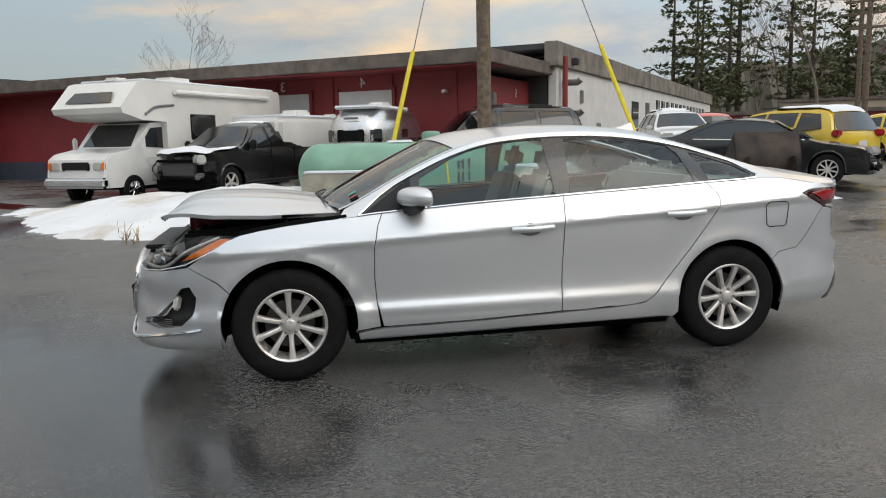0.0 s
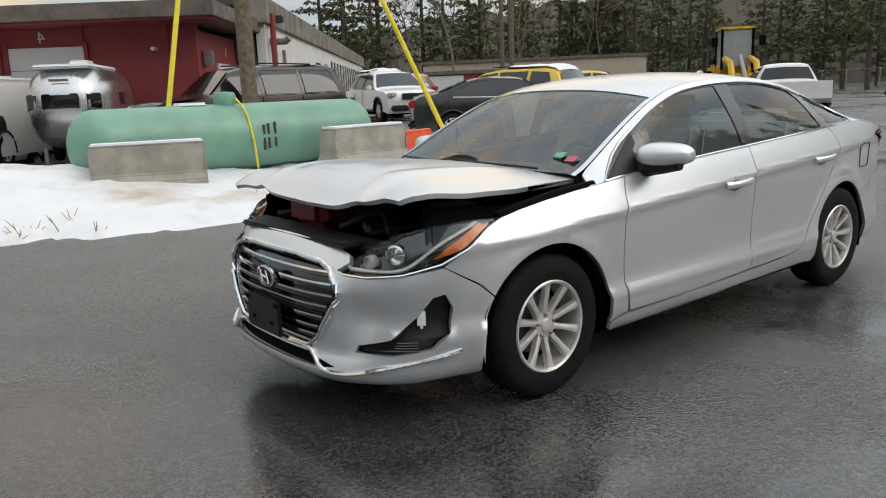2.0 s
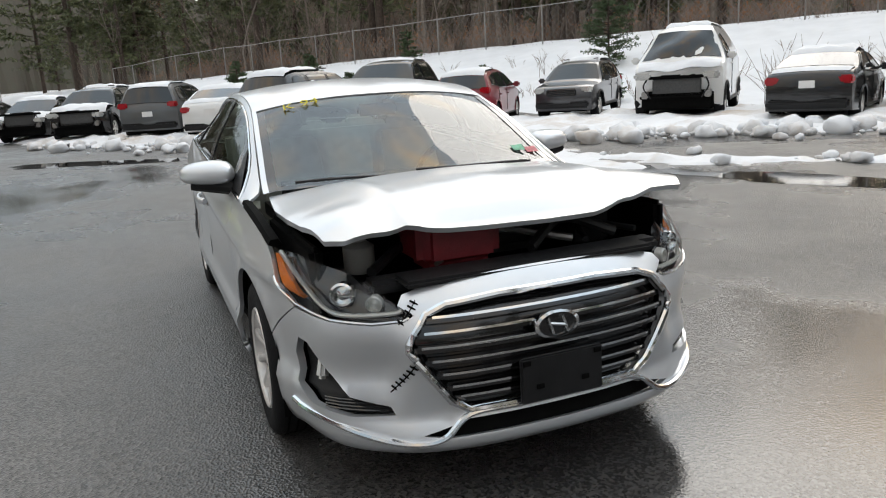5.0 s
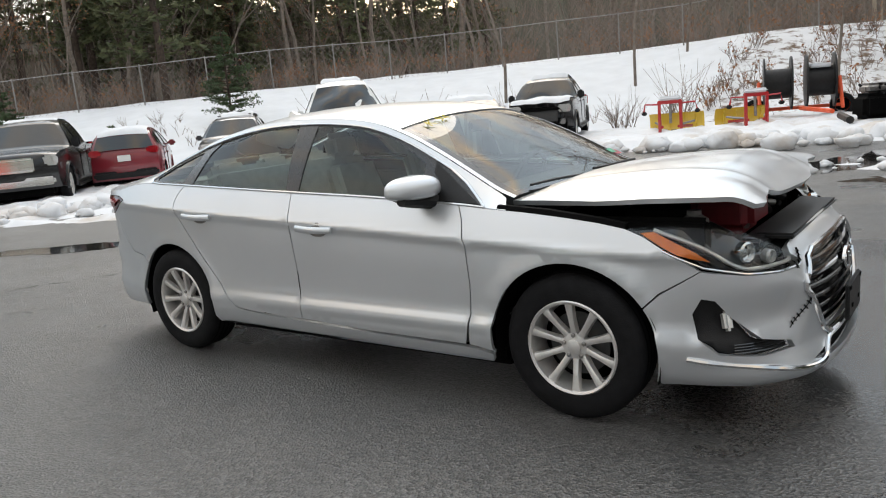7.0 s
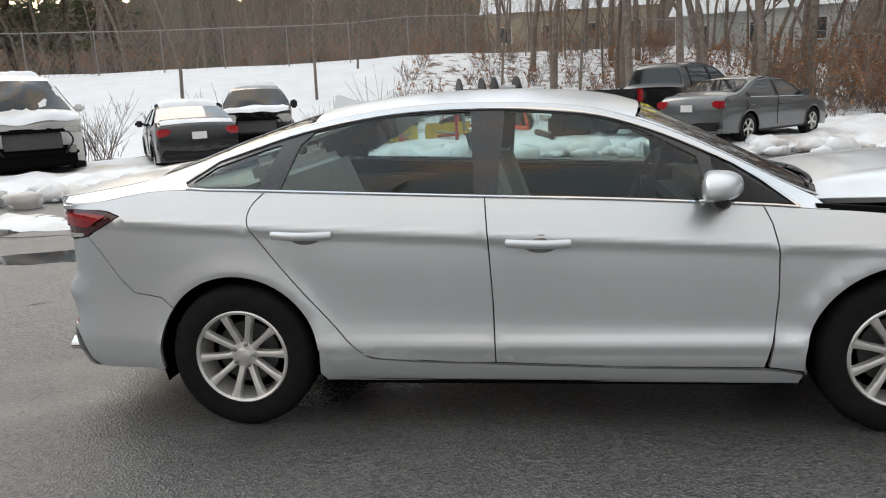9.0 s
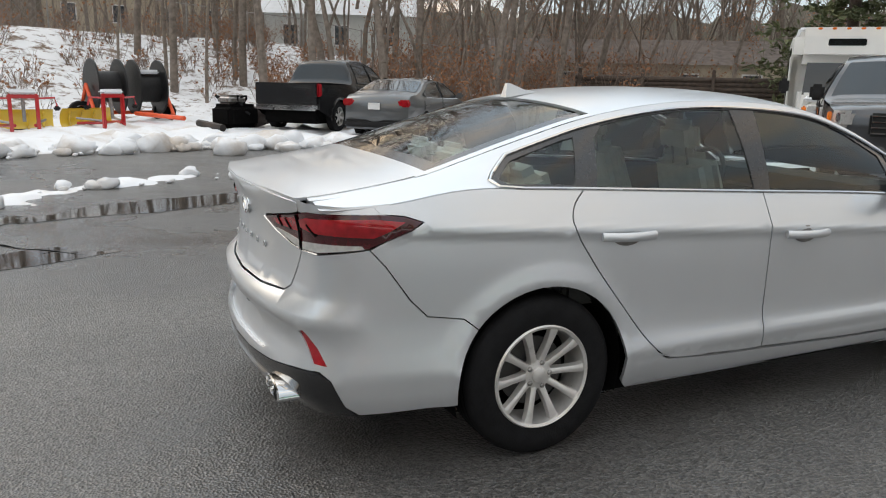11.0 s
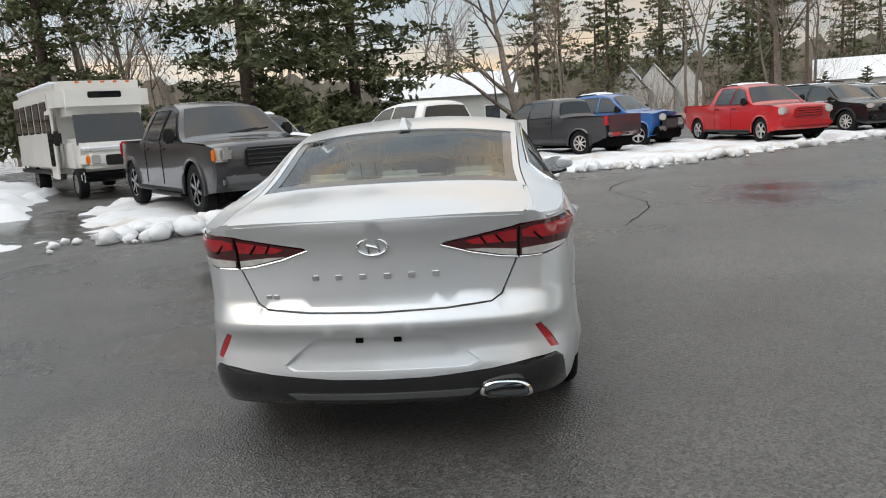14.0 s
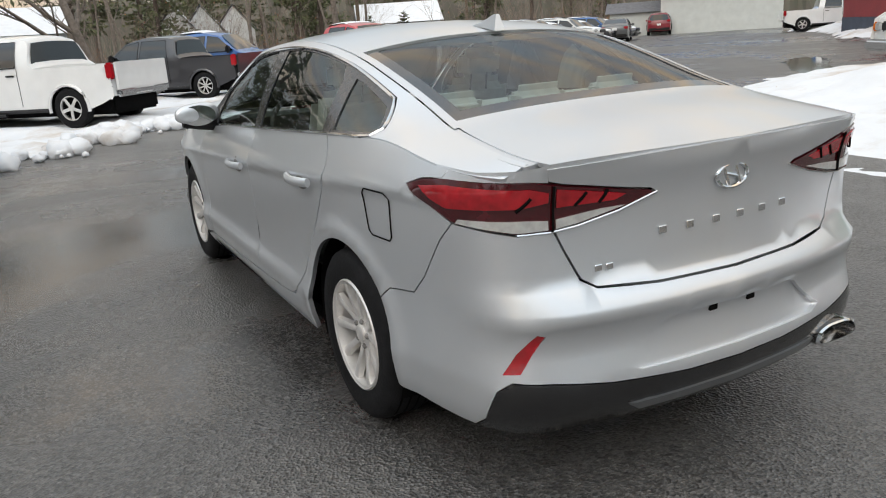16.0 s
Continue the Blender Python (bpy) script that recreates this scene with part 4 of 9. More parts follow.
def build_sedan():
    root = thing("sedan", Matrix(), "silver sedan with buckled hood and cracked bumper on wet asphalt", "car")
    RF, RR = 0.388, 0.378
    af = math.asin((0.27 - 0.335) / RF)
    cut_a = [(0.86, 0.30), (0.895, 0.45), (0.905, 0.6), (0.90, 0.78), (0.875, 0.90), (0.845, BELT(0.845))]
    cut_b = [(-0.245, 0.325), (-0.25, 0.6), (-0.262, 0.85), (-0.275, BELT(-0.275))]
    cut_c = [(-0.57, 0.335), (-0.78, 0.352), (-0.87, 0.40), (-1.0, 0.545), (-1.13, 0.70), (-1.23, 0.83), (-1.305, 0.945), (-1.295, 1.02), (-1.235, BELT(-1.235))]
    cut_c = spline(cut_c, 4)

    def belt_run(x0, x1, n=12):
        return [(x, BELT(x)) for x in np.linspace(x0, x1, n)]

    def on_side(poly):
        return [(s_of_x(x), z) for x, z in poly]

    # outlines on the flank, in x and z
    fender = [(0.875, 0.30)] + [(x + 0.0, z) for x, z in cut_a[1:]] + [(1.02, 0.952), (1.2, 0.938), (1.4, 0.916), (1.55, 0.895), (1.665, 0.872), (1.74, 0.842), (1.85, 0.775), (1.965, 0.70), (1.80, 0.605), (1.735, 0.545)]
    a_start = math.atan2(0.545 - 0.335, 1.735 - 1.4025)
    arc = arch_pts(1.4025, RF, a_start, math.pi - math.asin(-0.065 / RF), 26)
    fender += arc + [(1.02, 0.285)]
    front_door = cut_a + belt_run(0.83, -0.26)[0:] + list(reversed(cut_b)) + [(0.3, 0.305)]
    rear_door = cut_b + belt_run(-0.29, -1.22) + list(reversed(cut_c)) + [(-0.4, 0.325)]
    quarter_front = list(cut_c)
    rear_arc = arch_pts(-1.4025, RR, math.asin(-0.02 / RR), math.pi - math.radians(-0.5), 26)
    bump_cut = [(-1.757, 0.615), (-1.90, 0.635), (-1.965, 0.70), (-2.06, 0.835), (-2.115, 0.895)]
    lamp_front = [(-2.06, 0.925), (-1.97, 0.965), (-1.925, 0.992), (-1.99, 1.013), (-2.08, 1.022)]
    a_r = math.atan2(0.615 - 0.335, -1.757 + 1.4025)
    quarter = quarter_front + belt_run(-1.25, -2.10, 14) + list(reversed(lamp_front)) + list(reversed(bump_cut))
    quarter += arch_pts(-1.4025, RR * 1.19, a_r, a_r + 0.01, 2)[:0] + [(x, z) for x, z in arch_pts(-1.4025, RR, a_r, 0.12, 24)] + [(-0.99, 0.37)]
    sill = [(1.012, 0.27)] + [(0.86, 0.288), (0.3, 0.296), (-0.245, 0.314), (-0.57, 0.324), (-0.79, 0.342), (-0.86, 0.375), (-0.985, 0.50), (-1.02, 0.40), (-1.03, 0.27), (-1.0, 0.235), (1.0, 0.225)]

    for side, nm in ((1, "l"), (-1, "r")):
        surf = shell if side > 0 else (lambda s, z: shell(-s, z))
        flip = side > 0
        pflip = side < 0

        def panel(name, poly, material=silver, gap=0.0028, step=(0.08, 0.018), lip=0.02, label="", parent=root, offset=0.0, holes=()):
            return sheet(name, inset(dense(on_side(poly), 0.05), gap), surf, material, parent, step, holes, lip, label, pflip, offset)

        panel("front_fender", fender, label="silver front fender")
        fd = panel("front_door", front_door, label="silver front door")
        rd = panel("rear_door", rear_door, label="silver rear door")
        panel("quarter_panel", quarter)
        panel("sill", sill, gap=0.002)
        panel("inner_shell", [(0.96, 0.46), (0.96, 0.90)] + belt_run(0.9, -1.3) + [(-1.16, 0.8), (-0.98, 0.60), (-0.84, 0.47)], void_black, 0.0, 0.1, 0.0, offset=-0.035)
        panel("inner_shell", [(-1.3, 0.92), (-1.3, 1.06), (-1.9, 1.05), (-2.12, 1.0), (-2.1, 0.75), (-1.85, 0.6), (-1.78, 0.7), (-1.4, 0.8)], void_black, 0.0, 0.1, 0.0, offset=-0.03)
        if side > 0:
            fx = [(-1.655, 0.80), (-1.64, 0.925), (-1.665, 0.945), (-1.79, 0.945), (-1.815, 0.925), (-1.805, 0.80), (-1.79, 0.785), (-1.675, 0.785)]
            pts = [tuple(shell(s_of_x(x), z) + Vector((0, 0.0015, 0))) for x, z in dense(fx, 0.03)]
            part("fuel_flap_seam", tube(pts + pts[:1], 0.0028, 4), void_black, root)
        # wheel housings
        for cx, r in ((1.4025, RF), (-1.4025, RR)):
            bm = lathe([(r + 0.012, side * 0.88), (r + 0.02, side * 0.52), (0.05, side * 0.50)], 40, "y", (cx, 0, 0.335), False)
            bmesh.ops.delete(bm, geom=[v for v in bm.verts if v.co.z < 0.2], context="VERTS")
            part("wheel_housing", bm, void_black, root)
        # door handles in their dished seats
        for hx, hz, dr in ((-0.055, 0.846, fd), (-1.06, 0.899, rd)):
            c = shell(side * s_of_x(hx), hz)
            bm = bmesh.new()
            bmesh.ops.create_uvsphere(bm, u_segments=20, v_segments=10, radius=1)
            bmesh.ops.transform(bm, matrix=Matrix.Translation(c + Vector((0.01, -side * 0.004, -0.004))) @ Matrix.Diagonal((0.075, 0.008, 0.040, 1)), verts=bm.verts)
            part("handle_recess", bm, steel, dr)
            grip = [c + Vector((dx, side * (0.014 + 0.026 * (1 - (dx / 0.135) ** 2)), 0.018 * -dx)) for dx in np.linspace(-0.13, 0.13, 13)]
            bm = tube(grip, 0.0135, 10)
            for v in bm.verts:
                v.co.z = c.z + (v.co.z - c.z) * 1.35
            part("door_handle", bm, silver, dr)
        # glass and its frames
        cab = cabin if side > 0 else flipped(cabin)
        def rail(x, drop):
            return (x, RAIL_Z(x) - drop)
        w1 = [(0.63, BELT(0.63) + 0.012), (0.60, 1.165), (0.40, RAIL_Z(0.40) - 0.040)] + [rail(x, 0.036) for x in np.linspace(0.3, -0.19, 8)] + [(-0.225, BELT(-0.22) + 0.012)]
        w2 = [(-0.32, BELT(-0.32) + 0.012), (-0.335, RAIL_Z(-0.335) - 0.036)] + [rail(x, 0.036) for x in np.linspace(-0.42, -1.04, 9)] + [(-1.10, 1.27), (-1.165, BELT(-1.16) + 0.012)]
        w3 = [(-1.265, BELT(-1.26) + 0.018), (-1.22, 1.20), (-1.19, RAIL_Z(-1.19) - 0.05)] + [rail(x, 0.046) for x in np.linspace(-1.25, -1.50, 6)] + [(-1.585, 1.128), (-1.56, BELT(-1.56) + 0.016)]
        opening = [(0.985, BELT(0.985) + 0.004), (0.85, 1.065)] + [rail(x, 0.024) for x in np.linspace(0.75, -1.5, 34)] + [(-1.60, 1.143), (-1.625, 1.125), (-1.60, BELT(-1.6) + 0.006)] + [(x, BELT(x) + 0.004) for x in np.linspace(-1.5, 0.9, 20)]
        for nmw, w in (("front_door_window", w1), ("rear_door_window", w2), ("quarter_window", w3)):
            g = sheet(nmw, dense(w, 0.06), cab, glass, root, 0.12, flip=flip, offset=-0.006)
            g.visible_shadow = False
        sheet("pillar_trim", dense(opening, 0.05), cab, pillar_black, root, 0.08, [dense(w, 0.06) for w in (w1, w2, w3)], 0.01, flip=flip, offset=-0.002)
        outer = [(1.10, BELT(1.10)), (1.06, 0.99)] + [(x, RAIL_Z(x)) for x in np.linspace(1.0, -2.28, 60)] + [(-2.27, BELT(-2.27))] + [(x, BELT(x) + 0.001) for x in np.linspace(-2.2, 1.05, 50)]
        sheet("roof_side_frame", dense(outer, 0.06), cab, silver, root, 0.06, [inset(dense(opening, 0.05), -0.004)], 0.012, flip=flip)
        # bright strip round the glass
        line = [cab(x, z) for x, z in dense(opening, 0.05)]
        line = [p + Vector((0, side * 0.004, 0)) for p in line]
        part("window_trim", tube(line + line[:1], 0.0065, 6), chrome, root, "chrome strip round the side windows")
        # mirror
        mb = bmesh.new()
        bmesh.ops.create_uvsphere(mb, u_segments=32, v_segments=18, radius=1)
        for v in mb.verts:
            x, y, z = (math.copysign(abs(c) ** 0.72, c) for c in v.co)
            k = 0.115 if x > 0 else 0.040
            v.co = Vector((x * k * (1 - 0.18 * y) - 0.03 * y, 0.128 * y, z * (0.068 if z > 0 else 0.046) * (1 - 0.10 * y)))
        mc = Vector((0.625, side * 0.962, 1.052))
        bmesh.ops.transform(mb, matrix=Matrix.Translation(mc) @ Matrix.Diagonal((1, side, 1, 1)), verts=mb.verts)
        mirror = part("mirror", mb, silver, root, "silver wing mirror")
        part("mirror_base", tube([(0.69, side * 0.835, 0.985), (0.67, side * 0.88, 0.993), (0.650, side * 0.96, 1.006), (0.645, side * 1.045, 1.014)], 0.03, 10, [0.045, 0.042, 0.040, 0.028]), black_plastic, mirror)
        gl = bmesh.new()
        bmesh.ops.create_circle(gl, cap_ends=True, radius=1, segments=24)
        bmesh.ops.transform(gl, matrix=Matrix.Translation(mc + Vector((-0.040, 0, 0))) @ Matrix.Rotation(radians(90), 4, "Y") @ Matrix.Diagonal((0.058, 0.098, 1, 1)), verts=gl.verts)
        part("mirror_glass", gl, chrome, mirror)
        # sail at the mirror foot
        sheet("mirror_sail", [(0.95, BELT(0.95) + 0.012), (0.66, 1.165), (0.66, BELT(0.66) + 0.012)], cab, black_plastic, root, 0.1, lip=0.004, flip=flip, offset=0.002)

    # ---- front bumper, grille, lamps
    wd = 0.53
    grille_out = [(-0.40, 0.715), (-0.47, 0.69), (-wd, 0.60), (-wd, 0.575), (-0.40, 0.385), (-0.335, 0.345), (0.335, 0.345), (0.40, 0.385), (wd, 0.575), (wd, 0.60), (0.47, 0.69), (0.40, 0.715), (0.2, 0.728), (-0.2, 0.728)]

    def sf(y):
        return math.copysign(s_front(abs(y)), y)

    G = [(sf(y), z) for y, z in dense(grille_out, 0.04)]
    low_grille = [(sf(y), z) for y, z in dense([(-0.50, 0.275), (-0.34, 0.315), (0.34, 0.315), (0.50, 0.275), (0.42, 0.262), (-0.42, 0.262)], 0.04)]

    def lamp_poly(sd):
        p = [(sd * s_front(0.505), 0.692), (sd * s_front(0.56), 0.725), (sd * s_front(0.66), 0.79), (sd * s_front(0.74), 0.835), (sd * s_of_x(2.0), 0.862), (sd * s_of_x(1.85), 0.880), (sd * s_of_x(1.67), 0.874),
             (sd * s_of_x(1.70), 0.855), (sd * s_of_x(1.82), 0.785), (sd * s_of_x(1.97), 0.712), (sd * s_front(0.76), 0.678), (sd * s_front(0.64), 0.668), (sd * s_front(0.54), 0.676)]
        return dense(p, 0.04)

    def fog_poly(sd):
        p = [(sd * s_front(0.585), 0.345), (sd * s_front(0.60), 0.375), (sd * s_front(0.72), 0.405), (sd * s_of_x(2.07), 0.50), (sd * s_of_x(2.01), 0.575), (sd * s_of_x(1.96), 0.585), (sd * s_of_x(1.925), 0.52), (sd * s_of_x(1.945), 0.42), (sd * s_of_x(2.02), 0.352), (sd * s_front(0.72), 0.335)]
        return dense(p, 0.04)

    bump = []
    for sd in (1, -1):
        edge = [(sd * s_front(y), 0.795 - 0.05 * (y / 0.58) ** 4) for y in (0.12, 0.25, 0.38, 0.48, 0.55)]
        edge += [(sd * s_front(0.565), 0.722), (sd * s_front(0.51), 0.690), (sd * s_front(0.54), 0.672), (sd * s_front(0.64), 0.663), (sd * s_front(0.76), 0.673), (sd * s_of_x(1.96), 0.698), (sd * s_of_x(1.80), 0.602), (sd * s_of_x(1.735), 0.542)]
        edge += [(sd * s_of_x(x), z) for x, z in arch_pts(1.4025, RF, math.atan2(0.205, 0.333), -0.30, 12)]
        edge += [(sd * s_of_x(1.80), 0.205), (sd * s_of_x(2.0), 0.205), (sd * s_front(0.6), 0.205), (sd * s_front(0.3), 0.20)]
        bump.append(edge)
    outline = bump[0] + [(0, 0.20)] + list(reversed(bump[1])) + [(0, 0.798)]
    sheet("front_bumper", inset(dense(outline, 0.04), 0.002), shell, silver, root, 0.045, [G, low_grille, fog_poly(1), fog_poly(-1)], 0.03, "cracked silver front bumper held with black stitches")
    sheet("grille_back", G, shell, gloss_black, root, 0.08, flip=False, offset=-0.05)
    sheet("intake_back", low_grille, shell, void_black, root, 0.08, flip=False, offset=-0.04)
    ring = [tuple(shell(s, z)) for s, z in G]
    for nm, off, rad in (("grille_surround", 0.004, 0.014),):
        pts = [Vector(p) + Vector((off, 0, 0)) for p in ring]
        part(nm, tube(pts + pts[:1], rad, 8), chrome, root, "chrome grille surround")

    def half_at(z):
        return float(np.interp(z, [0.345, 0.385, 0.575, 0.60, 0.69, 0.715], [0.335, 0.40, 0.53, 0.53, 0.47, 0.40])) - 0.015

    for k, z in enumerate((0.672, 0.622, 0.572, 0.522, 0.472, 0.424, 0.384)):
        h = half_at(z)
        bar = [(sf(y), z + 0.010) for y in np.linspace(-h, h, 21)] + [(sf(y), z - 0.010) for y in np.linspace(h, -h, 21)]
        sheet("grille_bar", dense(bar, 0.06), shell, gloss_black, root, 0.2, lip=0.03, flip=False, offset=-0.014)
        strip = [(sf(y), z + 0.012) for y in np.linspace(-h * 0.95, h * 0.95, 21)] + [(sf(y), z + 0.003) for y in np.linspace(h * 0.95, -h * 0.95, 21)]
        sheet("grille_strip", dense(strip, 0.06), shell, chrome, root, 0.2, lip=0.004, flip=False, offset=-0.010)
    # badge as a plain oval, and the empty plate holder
    for r0, r1, mt, dx in ((0.088, 0.074, chrome, 0.012), (0.074, 0.0, gloss_black, 0.008)):
        bm = lathe([(r0, 0.0), (r0, dx), (max(r1, 0.001), dx + 0.004), (max(r1, 0.001), 0.0)], 36, "x")
        bmesh.ops.transform(bm, matrix=Matrix.Translation((2.352, 0, 0.602)) @ Matrix.Diagonal((1, 1, 0.58, 1)), verts=bm.verts)
        part("badge", bm, mt, root)
    for a, b in (((-0.040, -0.030), (-0.018, 0.030)), ((0.018, -0.030), (0.040, 0.030)), ((-0.032, -0.006), (0.032, 0.008))):
        part("badge_bar", tube([(2.369, -a[0], 0.602 + a[1]), (2.369, -b[0], 0.602 + b[1])], 0.006, 6), chrome, root)
    holder = part("plate_holder", box(0.018, 0.325, 0.165, (2.385, 0, 0.425), 0.006), black_plastic, root)
    for y, z in ((-0.09, 0.40), (0.09, 0.40), (-0.14, 0.49), (0.14, 0.49)):
        part("screw_slot", box(0.006, 0.03, 0.018, (2.396, y, z), 0.002, 1), void_black, holder)
    # bright lip along the chin
    chin = [shell(sf(y), z) + Vector((0.006, 0, 0)) for y, z in [(-0.70, 0.285), (-0.56, 0.255), (-0.44, 0.262), (-0.34, 0.33), (-0.15, 0.337), (0.15, 0.337), (0.34, 0.33), (0.44, 0.262), (0.56, 0.255), (0.70, 0.285)]]
    far = [shell(s_of_x(x), z) for x, z in ((2.0, 0.318), (1.9, 0.335))]
    chin = [Vector((p.x, -p.y, p.z)) for p in reversed(far)] + chin + far
    part("chin_trim", tube(spline(chin, 6), 0.012, 8), chrome, root, "bright chin trim")
    for sd in (1, -1):
        back = sheet("fog_recess", fog_poly(sd), shell, black_plastic, root, 0.06, lip=0.0, flip=False, offset=-0.045)
        c = shell(sd * s_of_x(2.06), 0.49)
        bm = box(0.035, 0.05, 0.085, c + Vector((-0.012, -sd * 0.012, -0.005)), 0.012, 2, rot(20 * sd, 0, -sd * 40))
        part("fog_lamp", bm, clear_lens, root)
        for k in range(4):
            z = 0.352 + 0.012 * k
            pts = [shell(sd * s_front(y), z) + Vector((-0.025, 0, 0)) for y in np.linspace(0.60, 0.78, 6)]
            part("fog_grille_bar", tube(pts, 0.003, 4), gloss_black, root)
        # head lamp: dark bowl, silver reflectors, lens
        lp = lamp_poly(sd)
        lamp = sheet("headlight", lp, shell, gloss_black, root, 0.05, lip=0.0, flip=False, offset=-0.055, label="clear headlight with an amber turn signal")
        for yy, zz, rad, mt in ((0.735, 0.752, 0.045, chrome), (0.64, 0.722, 0.030, clear_lens)):
            c = shell(sd * s_front(yy), zz)
            d = Vector((0.85, sd * 0.45, 0)).normalized()
            bm = lathe([(rad, 0.0), (rad, 0.028), (rad * 0.82, 0.033), (rad * 0.8, 0.012), (0.002, 0.026)], 20, "x")
            bmesh.ops.transform(bm, matrix=Matrix.Translation(c - d * 0.055) @ Matrix.Rotation(math.atan2(d.y, d.x), 4, "Z"), verts=bm.verts)
            part("reflector", bm, mt, lamp)
        amber = [(sd * s_of_x(1.725), 0.858), (sd * s_of_x(1.78), 0.862), (sd * s_of_x(1.95), 0.778), (sd * s_of_x(2.0), 0.728), (sd * s_of_x(1.93), 0.745), (sd * s_of_x(1.82), 0.80)]
        sheet("turn_signal", dense(amber, 0.04), shell, amber_lens, lamp, 0.06, lip=0.02, flip=False, offset=-0.018, label="amber turn signal")
        drl = [shell(sd * s, z) - Vector((0.022, sd * 0.012, 0)) for s, z in [(s_of_x(1.80), 0.862), (s_of_x(1.98), 0.79), (s_front(0.78), 0.712), (s_front(0.72), 0.688), (s_front(0.58), 0.693), (s_front(0.55), 0.706)]]
        part("light_guide", tube(spline(drl, 5), 0.009, 8), clear_lens, lamp)
        ln = sheet("lamp_lens", inset(lp, 0.002), shell, lamp_glass, lamp, 0.05, flip=False, offset=-0.002)
        ln.visible_shadow = False
        low_edge = [shell(s, z) for s, z in lp[len(lp) // 2 + 4:]]
        part("lamp_trim", tube(low_edge, 0.005, 6), chrome, lamp)
    # stitches across the crack on the right of the bumper
    for path in ([(-0.50, 0.735), (-0.525, 0.70), (-0.56, 0.665)], [(-0.50, 0.545), (-0.53, 0.50), (-0.565, 0.46), (-0.60, 0.425)]):
        crack = [shell(sf(y), z) + Vector((0.003, 0, 0)) for y, z in spline(path, 5)]
        part("crack", tube(crack, 0.0025, 4), void_black, root)
        for i in range(1, len(crack) - 1, 2):
            d = (crack[i + 1] - crack[i - 1]).normalized()
            n = d.cross(Vector((1, -0.3, 0))).normalized()
            part("stitch", tube([crack[i] - n * 0.016, crack[i] + n * 0.016], 0.0035, 4), void_black, root)

    # ---- rear: bumper, lid, lamps
    def sr(y):
        return s_rear(abs(y)) if y >= 0 else 2 * S_END - s_rear(abs(y))

    def sx(x, side):
        return s_of_x(x) if side > 0 else 2 * S_END - s_of_x(x)

    lid = [(-0.655, 1.052), (-0.625, 0.90), (-0.59, 0.80), (-0.545, 0.715), (-0.50, 0.688), (-0.3, 0.676), (0, 0.672), (0.3, 0.676), (0.50, 0.688), (0.545, 0.715), (0.59, 0.80), (0.625, 0.90), (0.655, 1.052), (0.3, 1.066), (0, 1.07), (-0.3, 1.066)]

    def tail_lamp(sd):
        outer_front = [(-1.925, 0.992), (-1.97, 0.965), (-2.06, 0.925), (-2.12, 0.897)]
        p = [(sx(x, sd), z) for x, z in outer_front] + [(sr(sd * y), z) for y, z in ((0.74, 0.868), (0.66, 0.868), (0.55, 0.878), (0.42, 0.905), (0.30, 0.942), (0.315, 0.95), (0.45, 0.972), (0.6, 0.998), (0.70, 1.018))] + [(sx(-2.08, sd), 1.022), (sx(-1.99, sd), 1.013)]
        return dense(p, 0.04)

    TL = {sd: tail_lamp(sd) for sd in (1, -1)}

    # the lid's outline runs round its share of the lamps
    right = [(-0.655, 1.052), (-0.645, 1.012), (-0.6, 1.0), (-0.45, 0.974), (-0.315, 0.953), (-0.292, 0.942), (-0.42, 0.902), (-0.55, 0.874), (-0.622, 0.866), (-0.59, 0.80), (-0.545, 0.715), (-0.50, 0.688), (-0.3, 0.676), (0, 0.672)]
    left = [(-y, z) for y, z in reversed(right[:-1])]
    lid_line = right + left + [(0.3, 1.066), (0, 1.07), (-0.3, 1.066)]
    trunk = sheet("trunk_lid", inset([(sr(y), z) for y, z in dense(lid_line, 0.04)], 0.0025), shell, silver, root, 0.05, lip=0.02, flip=False, label="silver trunk lid with small chrome letters")
    bump = []
    for sd in (1, -1):
        e = [(sr(sd * y), z) for y, z in ((0.3, 0.674), (0.50, 0.686), (0.548, 0.7135), (0.592, 0.798), (0.625, 0.864), (0.74, 0.864))]
        e += [(sx(x, sd), z) for x, z in reversed(bump_cut)][0:]
        e += [(sx(x, sd), z) for x, z in arch_pts(-1.4025, RR, a_r, math.pi + 0.16, 10)]
        e += [(sx(-1.90, sd), 0.272), (sx(-2.15, sd), 0.262), (sx(-2.20, sd), 0.30), (sr(sd * 0.782), 0.405), (sr(sd * 0.755), 0.435), (sr(sd * 0.66), 0.430), (sr(sd * 0.48), 0.405), (sr(sd * 0.2), 0.385)]
        bump.append(e)
    outline = bump[0] + [(S_END, 0.383)] + list(reversed(bump[1])) + [(S_END, 0.670)]
    refl = {sd: dense([(sr(sd * 0.695), 0.582), (sr(sd * 0.672), 0.574), (sr(sd * 0.712), 0.512), (sr(sd * 0.738), 0.462), (sr(sd * 0.775), 0.456), (sr(sd * 0.748), 0.520)], 0.03) for sd in (1, -1)}
    hollow = dense([(sr(y), z) for y, z in ((-0.43, 0.445), (-0.36, 0.50), (-0.29, 0.555), (-0.25, 0.568), (0.25, 0.568), (0.29, 0.555), (0.36, 0.50), (0.43, 0.445), (0.38, 0.425), (-0.38, 0.425))], 0.04)
    sheet("rear_bumper", inset(dense(outline, 0.04), 0.002), shell, silver, root, 0.05, [refl[1], refl[-1], hollow], 0.022, "silver rear bumper with an empty plate hollow")
    sheet("plate_hollow", hollow, shell, silver, root, 0.06, flip=False, offset=-0.020, lip=0.0)
